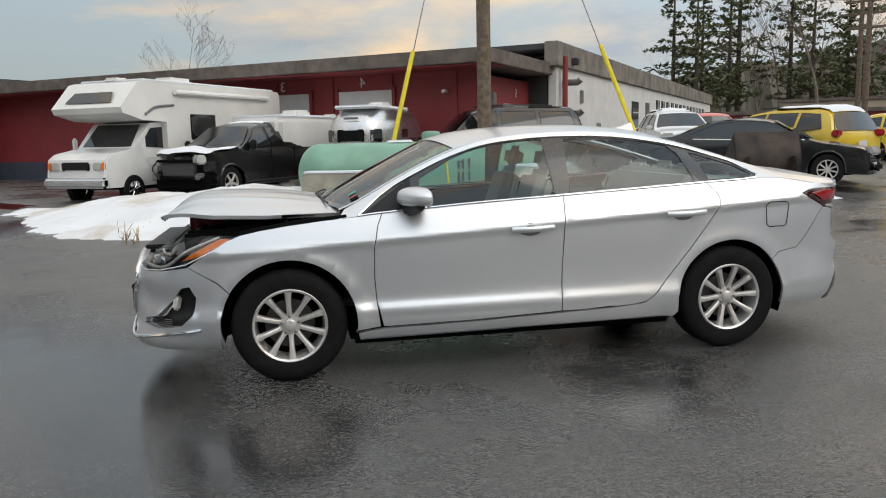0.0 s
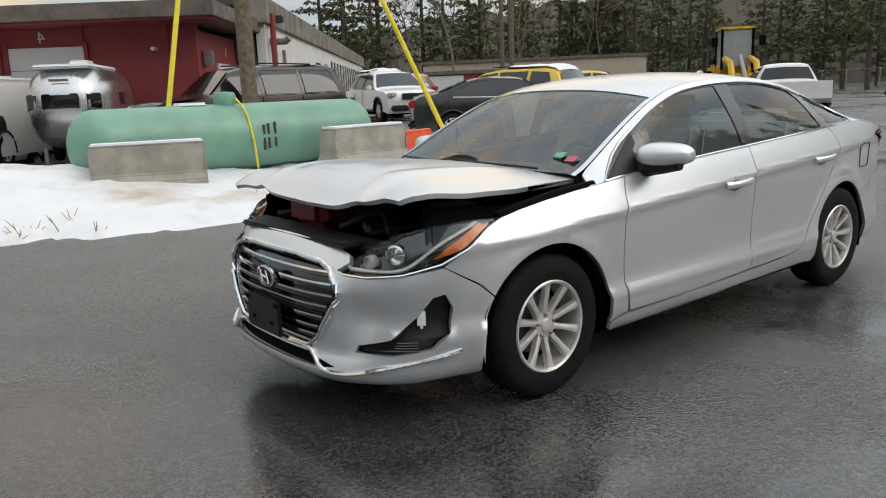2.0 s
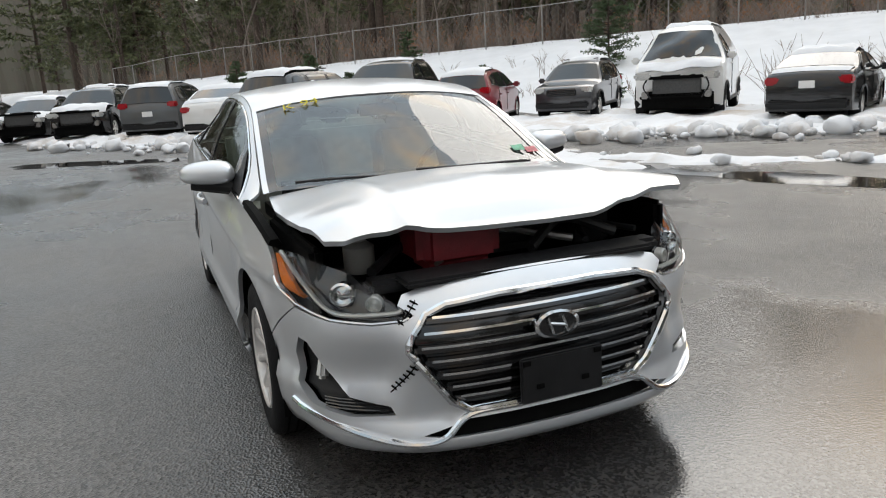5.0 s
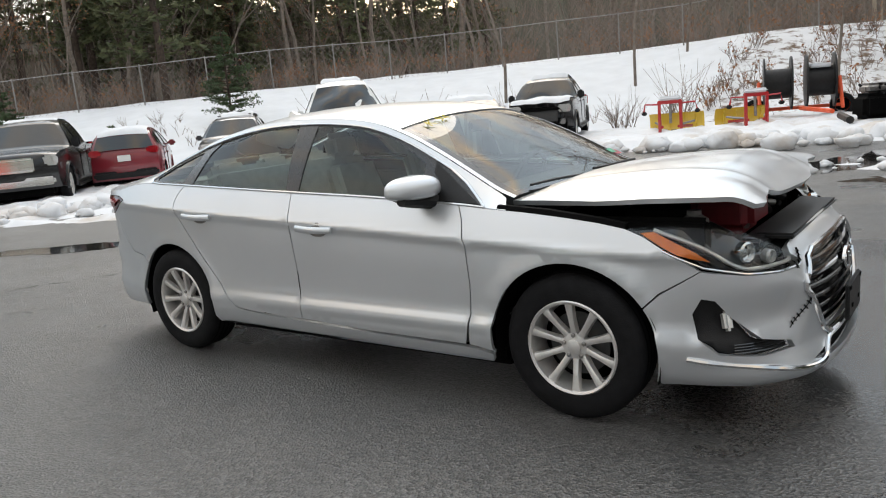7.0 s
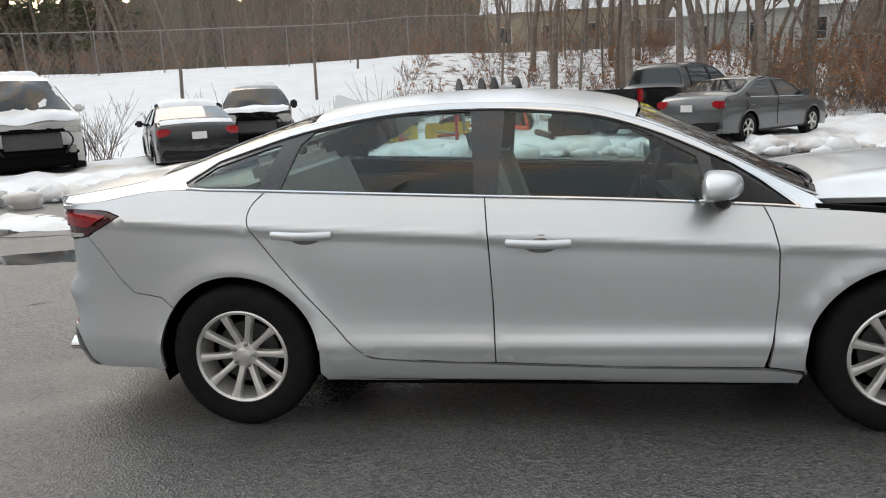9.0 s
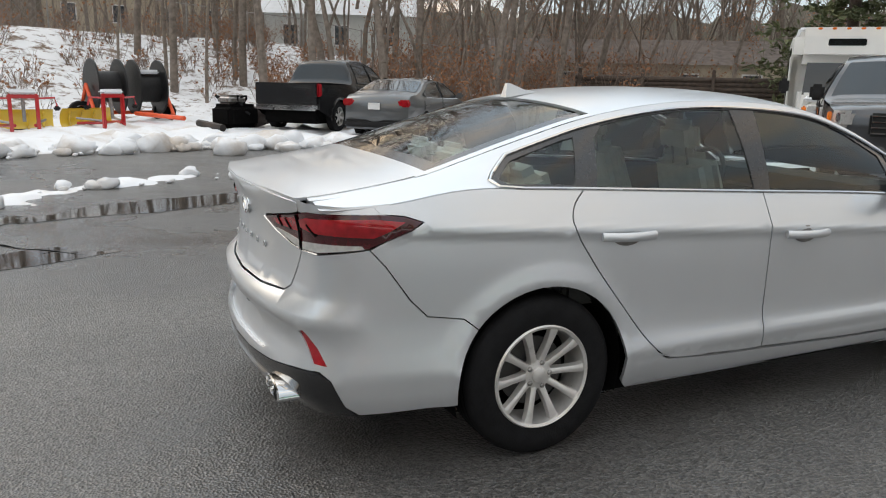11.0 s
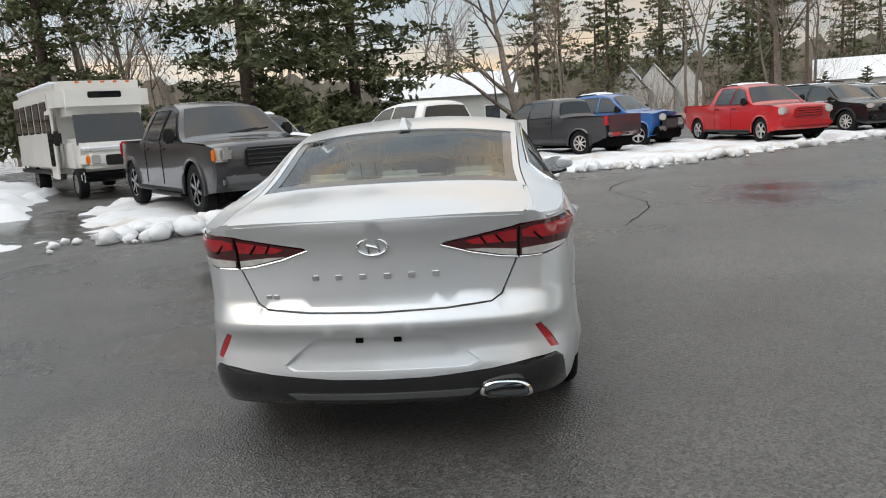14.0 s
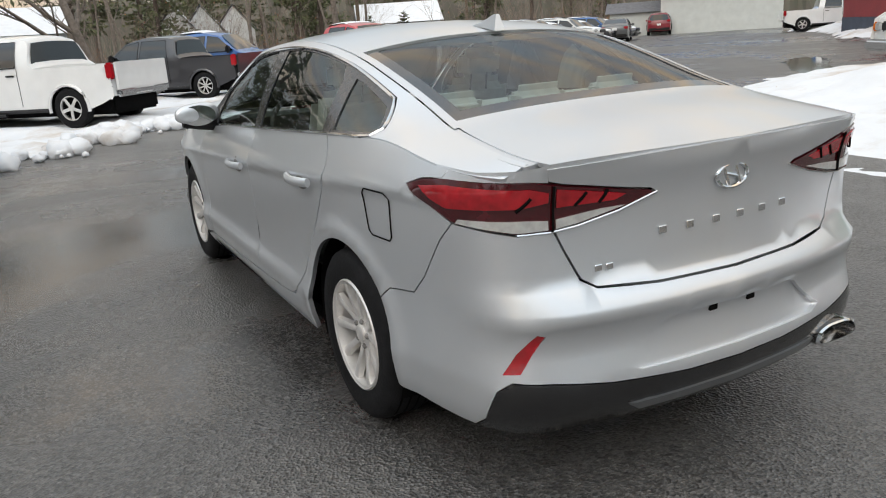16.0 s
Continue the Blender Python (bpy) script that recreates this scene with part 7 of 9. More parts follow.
def puddle(x, y, rx, ry, turn, label, seed):
    """A shallow puddle with a ragged shore, a thin sheet just above the asphalt."""
    ring = []
    c, sn = math.cos(radians(turn)), math.sin(radians(turn))
    for k in range(90):
        a = 2 * math.pi * k / 90
        r = 1 + 0.55 * noise.noise(Vector((math.cos(a) * 1.6, math.sin(a) * 1.6, seed))) + 0.25 * noise.noise(Vector((math.cos(a) * 6, math.sin(a) * 6, seed + 7.0)))
        u, v = rx * r * math.cos(a), ry * r * math.sin(a)
        ring.append((x + c * u - sn * v, y + sn * u + c * v))
    V = [(px, py, ground_height(px, py) + 0.0035) for px, py in ring] + [(x, y, ground_height(x, y) + 0.0035)]
    tagged(link("puddle", V, [(k, (k + 1) % 90, 90) for k in range(90)], water, smooth=False), label, "puddle", kind="structure")


for k, (px, py, rx, ry, turn) in enumerate(((-12.5, -6.5, 3.4, 0.7, 66), (-7.6, 4.0, 1.5, 0.45, 40), (-4.3, 3.3, 1.3, 0.4, 20), (-13.8, -2.0, 2.4, 0.6, 60), (-2.2, 6.0, 1.5, 0.32, 22), (-4.6, 5.1, 1.0, 0.3, 30), (1.2, 9.4, 2.0, 0.6, 62), (2.4, 7.4, 1.0, 0.4, 20), (9.4, -16.2, 2.6, 0.7, -50), (-7.0, 1.3, 1.2, 0.3, 35))):
    puddle(px, py, rx, ry, turn, "shallow dark puddle mirroring the sky on asphalt", 3.7 * k)

crack([(-5.1, -0.4), (-4.6, 0.3), (-4.3, 0.9), (-3.9, 1.3)], "branching dark crack in the asphalt")
crack([(0.5, -4.6), (-0.6, -5.2), (-1.9, -5.0), (-2.6, -5.5)], "thin dark crack in the asphalt")
crack([(4.0, -2.0), (6.0, -2.6), (8.5, -2.4), (10.5, -3.4)], "long dark crack across the lot", 0.008)
crack([(-3.0, 3.5), (-4.5, 4.6), (-6.5, 4.2), (-8.5, 5.0)], "thin dark crack in the asphalt", 0.015)

# ---------------------------------------------------------------- parked vehicles round the lot
def at(x, y, heading, lift=0.02):
    return pose(x, y, ground_height(x, y) + lift, 0, 0, heading)


S_R, S_H, S_D = ("roof", 0.10), ("hood", 0.08), ("deck", 0.08)
vehicle("pickup_truck", PICKUP, black_paint, at(2.45, -16.79, 53.5, -0.02), "black pickup with a stripped front and snowy windshield", "truck", snowy=[("hood", 0.05), ("roof", 0.04)], wreck=True, scale=1.03)
vehicle("off_roader", BOXY, black_paint, at(-3.36, -12.95, 0, 0.08), "black boxy luxury off-roader parked behind the tank", "car", tail_mat=clear_lens)
vehicle("crossover", SUV, white_paint, at(-11.6, -19.0, 75), "white crossover parked beyond the tank", "car", snowy=[S_R])
vehicle("crossover", SUV, orange_red_paint, at(-14.6, -23.2, 264), "orange red crossover parked beside the workshop", "car")
vehicle("sedan", SEDAN, black_paint, at(-9.3, -10.6, 140, 0.05), "black sedan with bright window trim beside the bucket", "car", scale=1.02, spokes=9)
vehicle("crossover", dict(SUV, W=0.96), yellow_paint, at(-11.3, -12.8, 285, -0.02), "yellow crossover with a white snowy roof", "car", snowy=[("roof", 0.07)])
vehicle("sedan", SEDAN, grey_paint, at(-16.6, -18.5, 135), "grey sedan parked near the workshop", "car")
vehicle("hatchback", HATCH, yellow_paint, at(-18.0, -15.2, 130), "small yellow hatchback partly hidden behind cars", "car")
vehicle("pickup_truck", REGCAB, white_paint, at(-21.9, -10.4, 220), "white single-cab pickup seen from its tailgate", "truck", bumper=steel)
vehicle("crossover", dict(SUV, W=0.88), lime_paint, at(-39.0, -11.8, 342), "lime green small crossover at the lot edge", "car")
vehicle("sedan", SEDAN, blue_paint, at(-48, -30.5, 120), "distant dark blue sedan", "car", "distant row of cars")
for k, (dx, c) in enumerate(((3.2, white_paint), (6.4, dark_grey_paint), (9.8, black_paint), (13, silver_paint))):
    vehicle("sedan", SEDAN if k % 2 else SUV, c, at(-48 - dx * 0.5, -30.5 - dx, 122), "distant parked car with a little snow", "car", "distant row of cars", snowy=[S_R])
ROWG = "row of wrecks along the snowbank"
vehicle("sedan", SEDAN, dark_grey_paint, at(-30.4, -6.8, 345), "dark wrecked sedan under thick snow", "car", ROWG, [S_R, S_H], wreck=True)
vehicle("sedan", SEDAN, black_paint, at(-26.8, -4.2, 346), "black wrecked sedan under thick snow", "car", ROWG, [S_R, S_H], wreck=True)
vehicle("crossover", SUV, black_paint, at(-24.2, -2.2, 342), "black wrecked crossover with snow on its hood", "car", ROWG, [S_R, ("hood", 0.14)], wreck=True)
vehicle("crossover", SUV, grey_paint, at(-21.8, 0.0, 160), "grey crossover with its tail to the lot", "car", ROWG, [("roof", 0.03)])
vehicle("sedan", SEDAN, white_paint, at(-20.0, 1.6, 160), "white sedan under smooth fresh snow", "car", ROWG, [S_R, S_D])
vehicle("crossover", SUV, black_paint, at(-18.3, 3.75, 133), "black crossover with snow on roof and tail", "car", ROWG, [S_R], scale=1.05)
vehicle("pickup_truck", PICKUP, black_paint, at(-16.0, 5.65, 322), "black wrecked pickup with chrome grille and torn fender", "truck", ROWG, [("roof", 0.05)], grille=chrome)
vehicle("hatchback", HATCH, dark_red_paint, at(-15.75, 8.05, 141), "dark red hatchback with snow on its rear window", "car", ROWG, [("roof", 0.06)])
vehicle("crossover", dict(SUV, W=0.92), dark_grey_paint, at(-15.2, 11.1, 314), "charcoal crossover with a thick snow roof", "car", ROWG, [("roof", 0.15)], scale=0.94)
vehicle("van", VAN, white_paint, at(-12.5, 12.85, 313), "white van with its front end stripped to the radiator", "van", ROWG, [("roof", 0.10), ("hood", 0.05)], wreck=True, scale=1.08)
vehicle("sedan", SEDAN, black_paint, at(-8.5, 13.4, 122), "black sedan with crushed tail and snowy roof", "car", ROWG, [("roof", 0.14), ("deck", 0.03)])
vehicle("pickup_truck", PICKUP, black_paint, at(-8.3, 17.6, 290, 0.1), "black pickup wreck under a snow cap", "truck", ROWG, [("roof", 0.14), ("hood", 0.08)], wreck=True, scale=0.95)
vehicle("pickup_truck", PICKUP, black_paint, at(3.4, 17.3, 47, 0.15), "black pickup with its tailgate to the lot", "truck", spokes=6, scale=0.95)
vehicle("sedan", SEDAN, grey_paint, at(4.6, 14.73, 45, 0.1), "grey sedan with red tail lights in slushy snow", "car", scale=0.97, plate=True)
TRUCKS = "row of parked trucks"
f150 = vehicle("pickup_truck", dict(PICKUP, R=0.43), dark_grey_paint, at(8.95, 5.12, 221, 0.08), "dark grey lifted pickup with a black mesh grille", "truck", TRUCKS, spokes=6, rim_mat=gloss_black, bumper=grey_paint, scale=1.03)
for k in range(4):
    part("maker_bars", box(0.012, 0.13, 0.11, (2.865, -0.27 + 0.18 * k, 0.945), 0.008, 1), dark_grey_paint, f150)
for k in (1, -1):
    part("headlight_reflector", box(0.03, 0.13, 0.12, (2.775, k * 0.80, 1.0), 0.02, 2, rot(0, 0, -k * 28)), chrome, f150)
    part("turn_signal", box(0.05, 0.06, 0.18, (2.70, k * 0.93, 0.98), 0.015, 2, rot(0, 0, -k * 40)), amber_lens, f150)
    part("wiper", tube([(1.30, k * 0.1, 1.30), (1.22, k * 0.1 + 0.55, 1.36)], 0.012, 5), black_plastic, f150)
vehicle("pickup_truck", PICKUP, white_paint, at(15.3, 1.67, 47.8), "white crew-cab pickup with red tail lights", "truck", TRUCKS, spokes=5)
vehicle("pickup_truck", PICKUP, tan_paint, at(18.8, 7.4, 215), "tan pickup with snow on roof and hood", "truck", TRUCKS, [("roof", 0.08), ("hood", 0.05)])
vehicle("pickup_truck", PICKUP, white_paint, at(21.5, 10.6, 215), "white pickup with a dark windshield behind trucks", "truck", TRUCKS, [("roof", 0.05)])
vehicle("pickup_truck", PICKUP, dark_grey_paint, at(20.2, -2.1, 47.8), "charcoal pickup with wrapped load in its bed", "truck", TRUCKS, spokes=8, scale=0.95)
vehicle("pickup_truck", PICKUP, blue_paint, at(23.4, -4.2, 232), "blue pickup with a damaged front end", "truck", TRUCKS, [("roof", 0.06)], wreck=True)
vehicle("pickup_truck", PICKUP, red_paint, at(21.6, -8.9, 197), "bright red crew-cab pickup facing the lot", "truck", TRUCKS, [("roof", 0.04)], spokes=5, grille=red_paint, bumper=red_paint)
vehicle("crossover", SUV, black_paint, at(24.6, -12.6, 209), "black crossover with bright alloy wheels", "car", TRUCKS, [("roof", 0.04)], spokes=9, scale=1.06)
FAR = [(grey_paint, SUV), (dark_grey_paint, SUV), (black_paint, SEDAN), (dark_red_paint, SEDAN), (silver_paint, SUV), (white_paint, SEDAN), (white_paint, SUV), (dark_grey_paint, SEDAN), (blue_paint, SUV), (grey_paint, SEDAN)]
for k, (c, sp) in enumerate(FAR):
    vehicle("sedan" if sp is SEDAN else "crossover", sp, c, at(26.6 + k * 1.45, -14.9 - k * 2.25, 212), "parked car facing the lot with patchy snow", "car", "long row of parked cars", [("roof", 0.05), ("hood", 0.04)])
vehicle("sedan", SEDAN, grey_paint, at(36.5, -33.5, 315), "grey sedan parked across the lot end", "car")
vehicle("crossover", SUV, dark_red_paint, at(44.0, -44.5, 315), "dark red crossover by the carport", "car")
vehicle("sedan", SEDAN, blue_paint, at(39.5, -34.2, 250), "blue sedan parked at the lot end", "car")
vehicle("pickup_truck", PICKUP, white_paint, at(26.5, -41.5, 225), "white work truck at the far lot entrance", "truck")


# ---------------------------------------------------------------- motorhome, trailers, bus
def striped(parent, pts, r0, material):
    part("stripe", tube(spline(pts, 5), r0, 6), material, parent, "grey swoosh stripe")


def build_motorhome():
    """Cab-over motorhome: van nose, living box, sleeping nose above the cab. x ahead."""
    root = thing("motorhome", at(4.62, -18.14, 58, -0.1), "white cab-over motorhome with grey swoosh stripes in snow", "motorhome")
    W = 1.12
    nose = [(3.55, 0.45), (3.62, 0.75), (3.55, 1.15), (3.35, 1.28), (2.55, 1.42), (1.95, 2.05), (1.4, 2.10), (1.4, 0.45)]
    vs, fs = fill(dense(nose, 0.25), 0.25)
    bm = bmesh.new()
    for s in (1, -1):
        k = [bm.verts.new((x - 0.06 * 0, s * (0.93 - 0.05 * max(0, x - 3)), z)) for x, z in vs]
        for f in fs:
            bm.faces.new([k[i] for i in f])
    line = dense(nose, 0.25)
    rows = [[bm.verts.new((x - 0.10 * q * q * (x > 3), q * 0.93, z)) for q in np.linspace(-1, 1, 7)] for x, z in line]
    for a, b in zip(rows, rows[1:]):
        for i in range(6):
            bm.faces.new((a[i], a[i + 1], b[i + 1], b[i]))
    bmesh.ops.remove_doubles(bm, verts=bm.verts, dist=0.02)
    cab = part("cab", bm, white_paint, root)
    V = [Vector((2.50 + 0.025, y, 1.45)) for y in (-0.8, 0.8)] + [Vector((2.0 + 0.03, y, 2.02)) for y in (0.7, -0.7)]
    link("windshield", V, [(0, 1, 2, 3)], dark_glass, cab)
    for s in (1, -1):
        link("cab_window", [Vector((x, s * 0.945, z)) for x, z in ((2.35, 1.45), (1.95, 1.92), (1.5, 1.95), (1.5, 1.40))], [(0, 1, 2, 3)], dark_glass, cab)
        part("headlight", box(0.08, 0.24, 0.2, (3.56, s * 0.66, 0.98), 0.03), clear_lens, cab)
        part("turn_signal", box(0.08, 0.13, 0.2, (3.54, s * 0.85, 0.98), 0.03), amber_lens, cab)
        part("mirror", box(0.10, 0.16, 0.34, (2.45, s * 1.12, 1.52), 0.04), white_paint, cab)
        wheel(root, 2.65, s * 0.86, 0.37, 0.22, chrome, 8)
        wheel(root, -1.6, s * 0.86, 0.37, 0.3, chrome, 8)
    part("grille", box(0.06, 0.9, 0.22, (3.58, 0, 0.98), 0.03), black_plastic, cab)
    part("bumper", box(0.22, 1.95, 0.26, (3.62, 0, 0.58), 0.06, 3), chrome, cab)
    body = [(1.5, 0.55), (1.5, 2.08), (2.4, 2.12), (3.05, 2.28), (3.12, 2.42), (2.5, 3.05), (2.3, 3.10), (-3.9, 3.10), (-4.0, 3.0), (-4.0, 0.55)]
    vs, fs = fill(dense(body, 0.4), 0.5)
    bm = bmesh.new()
    for s in (1, -1):
        k = [bm.verts.new((x, s * W, z)) for x, z in vs]
        for f in fs:
            bm.faces.new([k[i] for i in f])
    line = dense(body, 0.4)
    rows = [[bm.verts.new((x, q * W, z)) for q in np.linspace(-1, 1, 5)] for x, z in line + line[:1]]
    for a, b in zip(rows, rows[1:]):
        for i in range(4):
            bm.faces.new((a[i], a[i + 1], b[i + 1], b[i]))
    bmesh.ops.remove_doubles(bm, verts=bm.verts, dist=0.01)
    part("living_box", bm, rv_white, root, sharp=30)
    link("bunk_window", [Vector((3.06 - (z - 2.5) * 0.9 + 0.02, y, z)) for y, z in ((-0.75, 2.55), (0.75, 2.55), (0.62, 2.82), (-0.62, 2.82))], [(0, 1, 2, 3)], dark_glass, root)
    part("maker_bars", box(0.012, 0.75, 0.10, (3.04, 0.0, 2.45), 0.004, 1, rot(0, -48, 0)), swoosh, root)
    part("side_window", box(1.1, 0.05, 0.7, (0.0, W + 0.005, 1.95), 0.03), dark_glass, root)
    part("side_window", box(0.6, 0.05, 0.5, (-2.8, W + 0.005, 1.95), 0.03), dark_glass, root)
    part("awning", tube([(1.2, W + 0.08, 2.86), (-3.2, W + 0.08, 2.86)], 0.07, 10), rv_white, root)
    striped(root, [(2.3, W + 0.01, 2.25), (1.9, W + 0.012, 2.45), (1.2, W + 0.01, 2.52)], 0.035, swoosh)
    part("roof_unit", box(1.0, 0.7, 0.28, (-0.2, 0, 3.22), 0.1, 3), rv_white, root)
    part("roof_vent", box(0.45, 0.45, 0.14, (2.0, 0, 3.16), 0.05, 2), rv_white, root)
    part("snow_layer", box(6.0, 2.1, 0.08, (-0.8, 0, 3.13), 0.035, 2), snow, root)
    part("underbody", box(6.5, 1.8, 0.3, (-0.6, 0, 0.5), 0.05), void_black, root)


build_motorhome()


def build_trailer():
    root = thing("travel_trailer", at(0.6, -19.2, 52, -0.3) @ Matrix.Scale(0.85, 4), "white travel trailer with grey swooshes behind the pickup", "trailer")
    W, L = 1.15, 6.6
    part("body", box(L, 2 * W, 2.3, (0, 0, 1.65), 0.18, 4), rv_white, root)
    part("snow_layer", box(L * 0.94, 2 * W * 0.9, 0.1, (0, 0, 2.82), 0.045, 2), snow, root)
    part("roof_unit", box(0.9, 0.7, 0.26, (0.9, 0, 2.95), 0.09, 3), rv_white, root)
    part("roof_vent", box(0.4, 0.4, 0.12, (-1.2, 0, 2.92), 0.05), rv_white, root)
    part("side_window", box(0.75, 0.05, 0.45, (-2.3, W + 0.005, 1.5), 0.05), dark_glass, root)
    striped(root, [(-1.4, W + 0.01, 1.9), (-2.0, W + 0.012, 2.2), (-2.9, W + 0.01, 2.35), (-3.05, W + 0.01, 2.2)], 0.05, swoosh)
    striped(root, [(-0.1, W + 0.01, 1.9), (-0.6, W + 0.012, 2.15), (-0.9, W + 0.01, 2.3)], 0.04, swoosh)
    for x in (-0.4, 0.5):
        for s in (1, -1):
            wheel(root, x - 0.8, s * (W - 0.12), 0.34, 0.2)


build_trailer()


def build_silver_trailer():
    """Rounded aluminium trailer with wrap-round end windows."""
    root = thing("aluminium_trailer", at(-1.26, -17.27, 62) @ Matrix.Scale(0.82, 4), "rounded polished aluminium trailer with snow on its roof", "trailer")
    L, W, H = 5.0, 1.15, 2.35
    bm = bmesh.new()
    bmesh.ops.create_cube(bm, size=1)
    bmesh.ops.subdivide_edges(bm, edges=bm.edges[:], cuts=11, use_grid_fill=True)
    for v in bm.verts:
        p = v.co * 2
        n = 3.2
        k = (abs(p.x) ** 3.5 + abs(p.y) ** n + abs(p.z) ** n) ** (1 / n)
        m_ = max(abs(p.x), abs(p.y), abs(p.z))
        p = p * (m_ / k) if k > 0 else p
        v.co = Vector((p.x * L / 2, p.y * W, p.z * H / 2 + H / 2 + 0.4))
    part("shell", bm, bare_alu, root)
    for y, w in ((0, 0.95), (0.78, 0.45), (-0.78, 0.45)):
        part("end_window", box(0.06, w, 0.42, (L / 2 - (0.03 if y == 0 else 0.28), y, 1.75), 0.03, 2, rot(0, 0, 0 if y == 0 else (38 if y > 0 else -38))), dark_glass, root)
    part("side_window", box(0.6, 0.06, 0.4, (0.4, W - 0.02, 1.8), 0.03), dark_glass, root)
    part("side_window", box(0.6, 0.06, 0.4, (0.4, -W + 0.02, 1.8), 0.03), dark_glass, root)
    part("maker_bars", box(0.02, 0.5, 0.07, (L / 2 - 0.10, 0, 2.32), 0.006, 1), swoosh, root)
    part("roof_unit", box(0.9, 0.65, 0.24, (-0.2, 0, 2.82), 0.09, 3), rv_white, root)
    part("snow_layer", box(3.4, 1.5, 0.12, (0.4, 0, 2.70), 0.055, 3), snow, root)
    for s in (1, -1):
        wheel(root, -0.3, s * 0.98, 0.34, 0.2)
        part("jack_stand", box(0.1, 0.1, 0.5, (1.9, s * 0.7, 0.25), 0.01), steel, root)


build_silver_trailer()


def build_bus():
    """Small white shuttle bus on a van nose, its raised cap over the windshield."""
    root = thing("shuttle_bus", at(15.05, 11.0, 222), "white shuttle bus with a rounded cap and snowy hood", "bus")
    W = 1.15
    part("body", box(5.2, 2 * W, 2.25, (-1.2, 0, 1.72), 0.16, 4), rv_white, root)
    part("cap", box(1.3, 2 * W * 0.98, 0.85, (1.75, 0, 2.45), 0.22, 4), rv_white, root)
    part("cap_window", box(0.04, 0.8, 0.16, (2.40, 0, 2.52), 0.05, 2), dark_glass, root)
    part("cab", box(1.5, 1.85, 0.85, (1.9, 0, 1.05), 0.12, 3), rv_white, root)
    part("hood", box(1.0, 1.7, 0.45, (2.85, 0, 0.95), 0.12, 3, None, (0.9, 0.9)), rv_white, root)
    part("snow_layer", box(1.0, 1.6, 0.12, (2.8, 0, 1.22), 0.05, 3), snow, root)
    link("windshield", [Vector((2.62, -0.85, 1.30)), Vector((2.62, 0.85, 1.30)), Vector((2.35, 0.8, 2.05)), Vector((2.35, -0.8, 2.05))], [(0, 1, 2, 3)], dark_glass, root)
    part("grille", box(0.05, 0.8, 0.25, (3.36, 0, 0.92), 0.03), black_plastic, root)
    part("front_bumper", box(0.2, 2.0, 0.25, (3.4, 0, 0.55), 0.06), chrome, root)
    for s in (1, -1):
        part("headlight", box(0.06, 0.22, 0.22, (3.35, s * 0.62, 0.95), 0.03), clear_lens, root)
        part("turn_signal", box(0.06, 0.1, 0.22, (3.34, s * 0.79, 0.95), 0.03), amber_lens, root)
        part("mirror", box(0.12, 0.22, 0.35, (2.5, s * 1.25, 1.5), 0.05), black_plastic, root)
        for x in np.arange(-3.2, 1.1, 1.0):
            part("side_window", box(0.8, 0.04, 0.8, (x, s * (W + 0.005), 2.05), 0.04), dark_glass, root)
        wheel(root, 2.6, s * 0.86, 0.37, 0.22, steel, 8)
        wheel(root, -2.0, s * 0.9, 0.37, 0.3, steel, 8)
    part("snow_layer", box(5.0, 2.1, 0.1, (-1.2, 0, 2.88), 0.045, 3), snow, root)
    part("entry_door", box(0.75, 0.05, 1.75, (1.35, -W - 0.003, 1.35), 0.03), rv_white, root)
    part("door_glass", box(0.5, 0.03, 1.3, (1.35, -W - 0.03, 1.45), 0.05, 2), dark_glass, root)
    for k in range(5):
        part("roof_lamp", box(0.06, 0.10, 0.05, (2.36, -0.6 + 0.3 * k, 2.83), 0.015), amber_lens, root)
    part("skirt", box(4.6, 2 * W + 0.02, 0.10, (-1.4, 0, 0.62), 0.02), black_plastic, root)


build_bus()


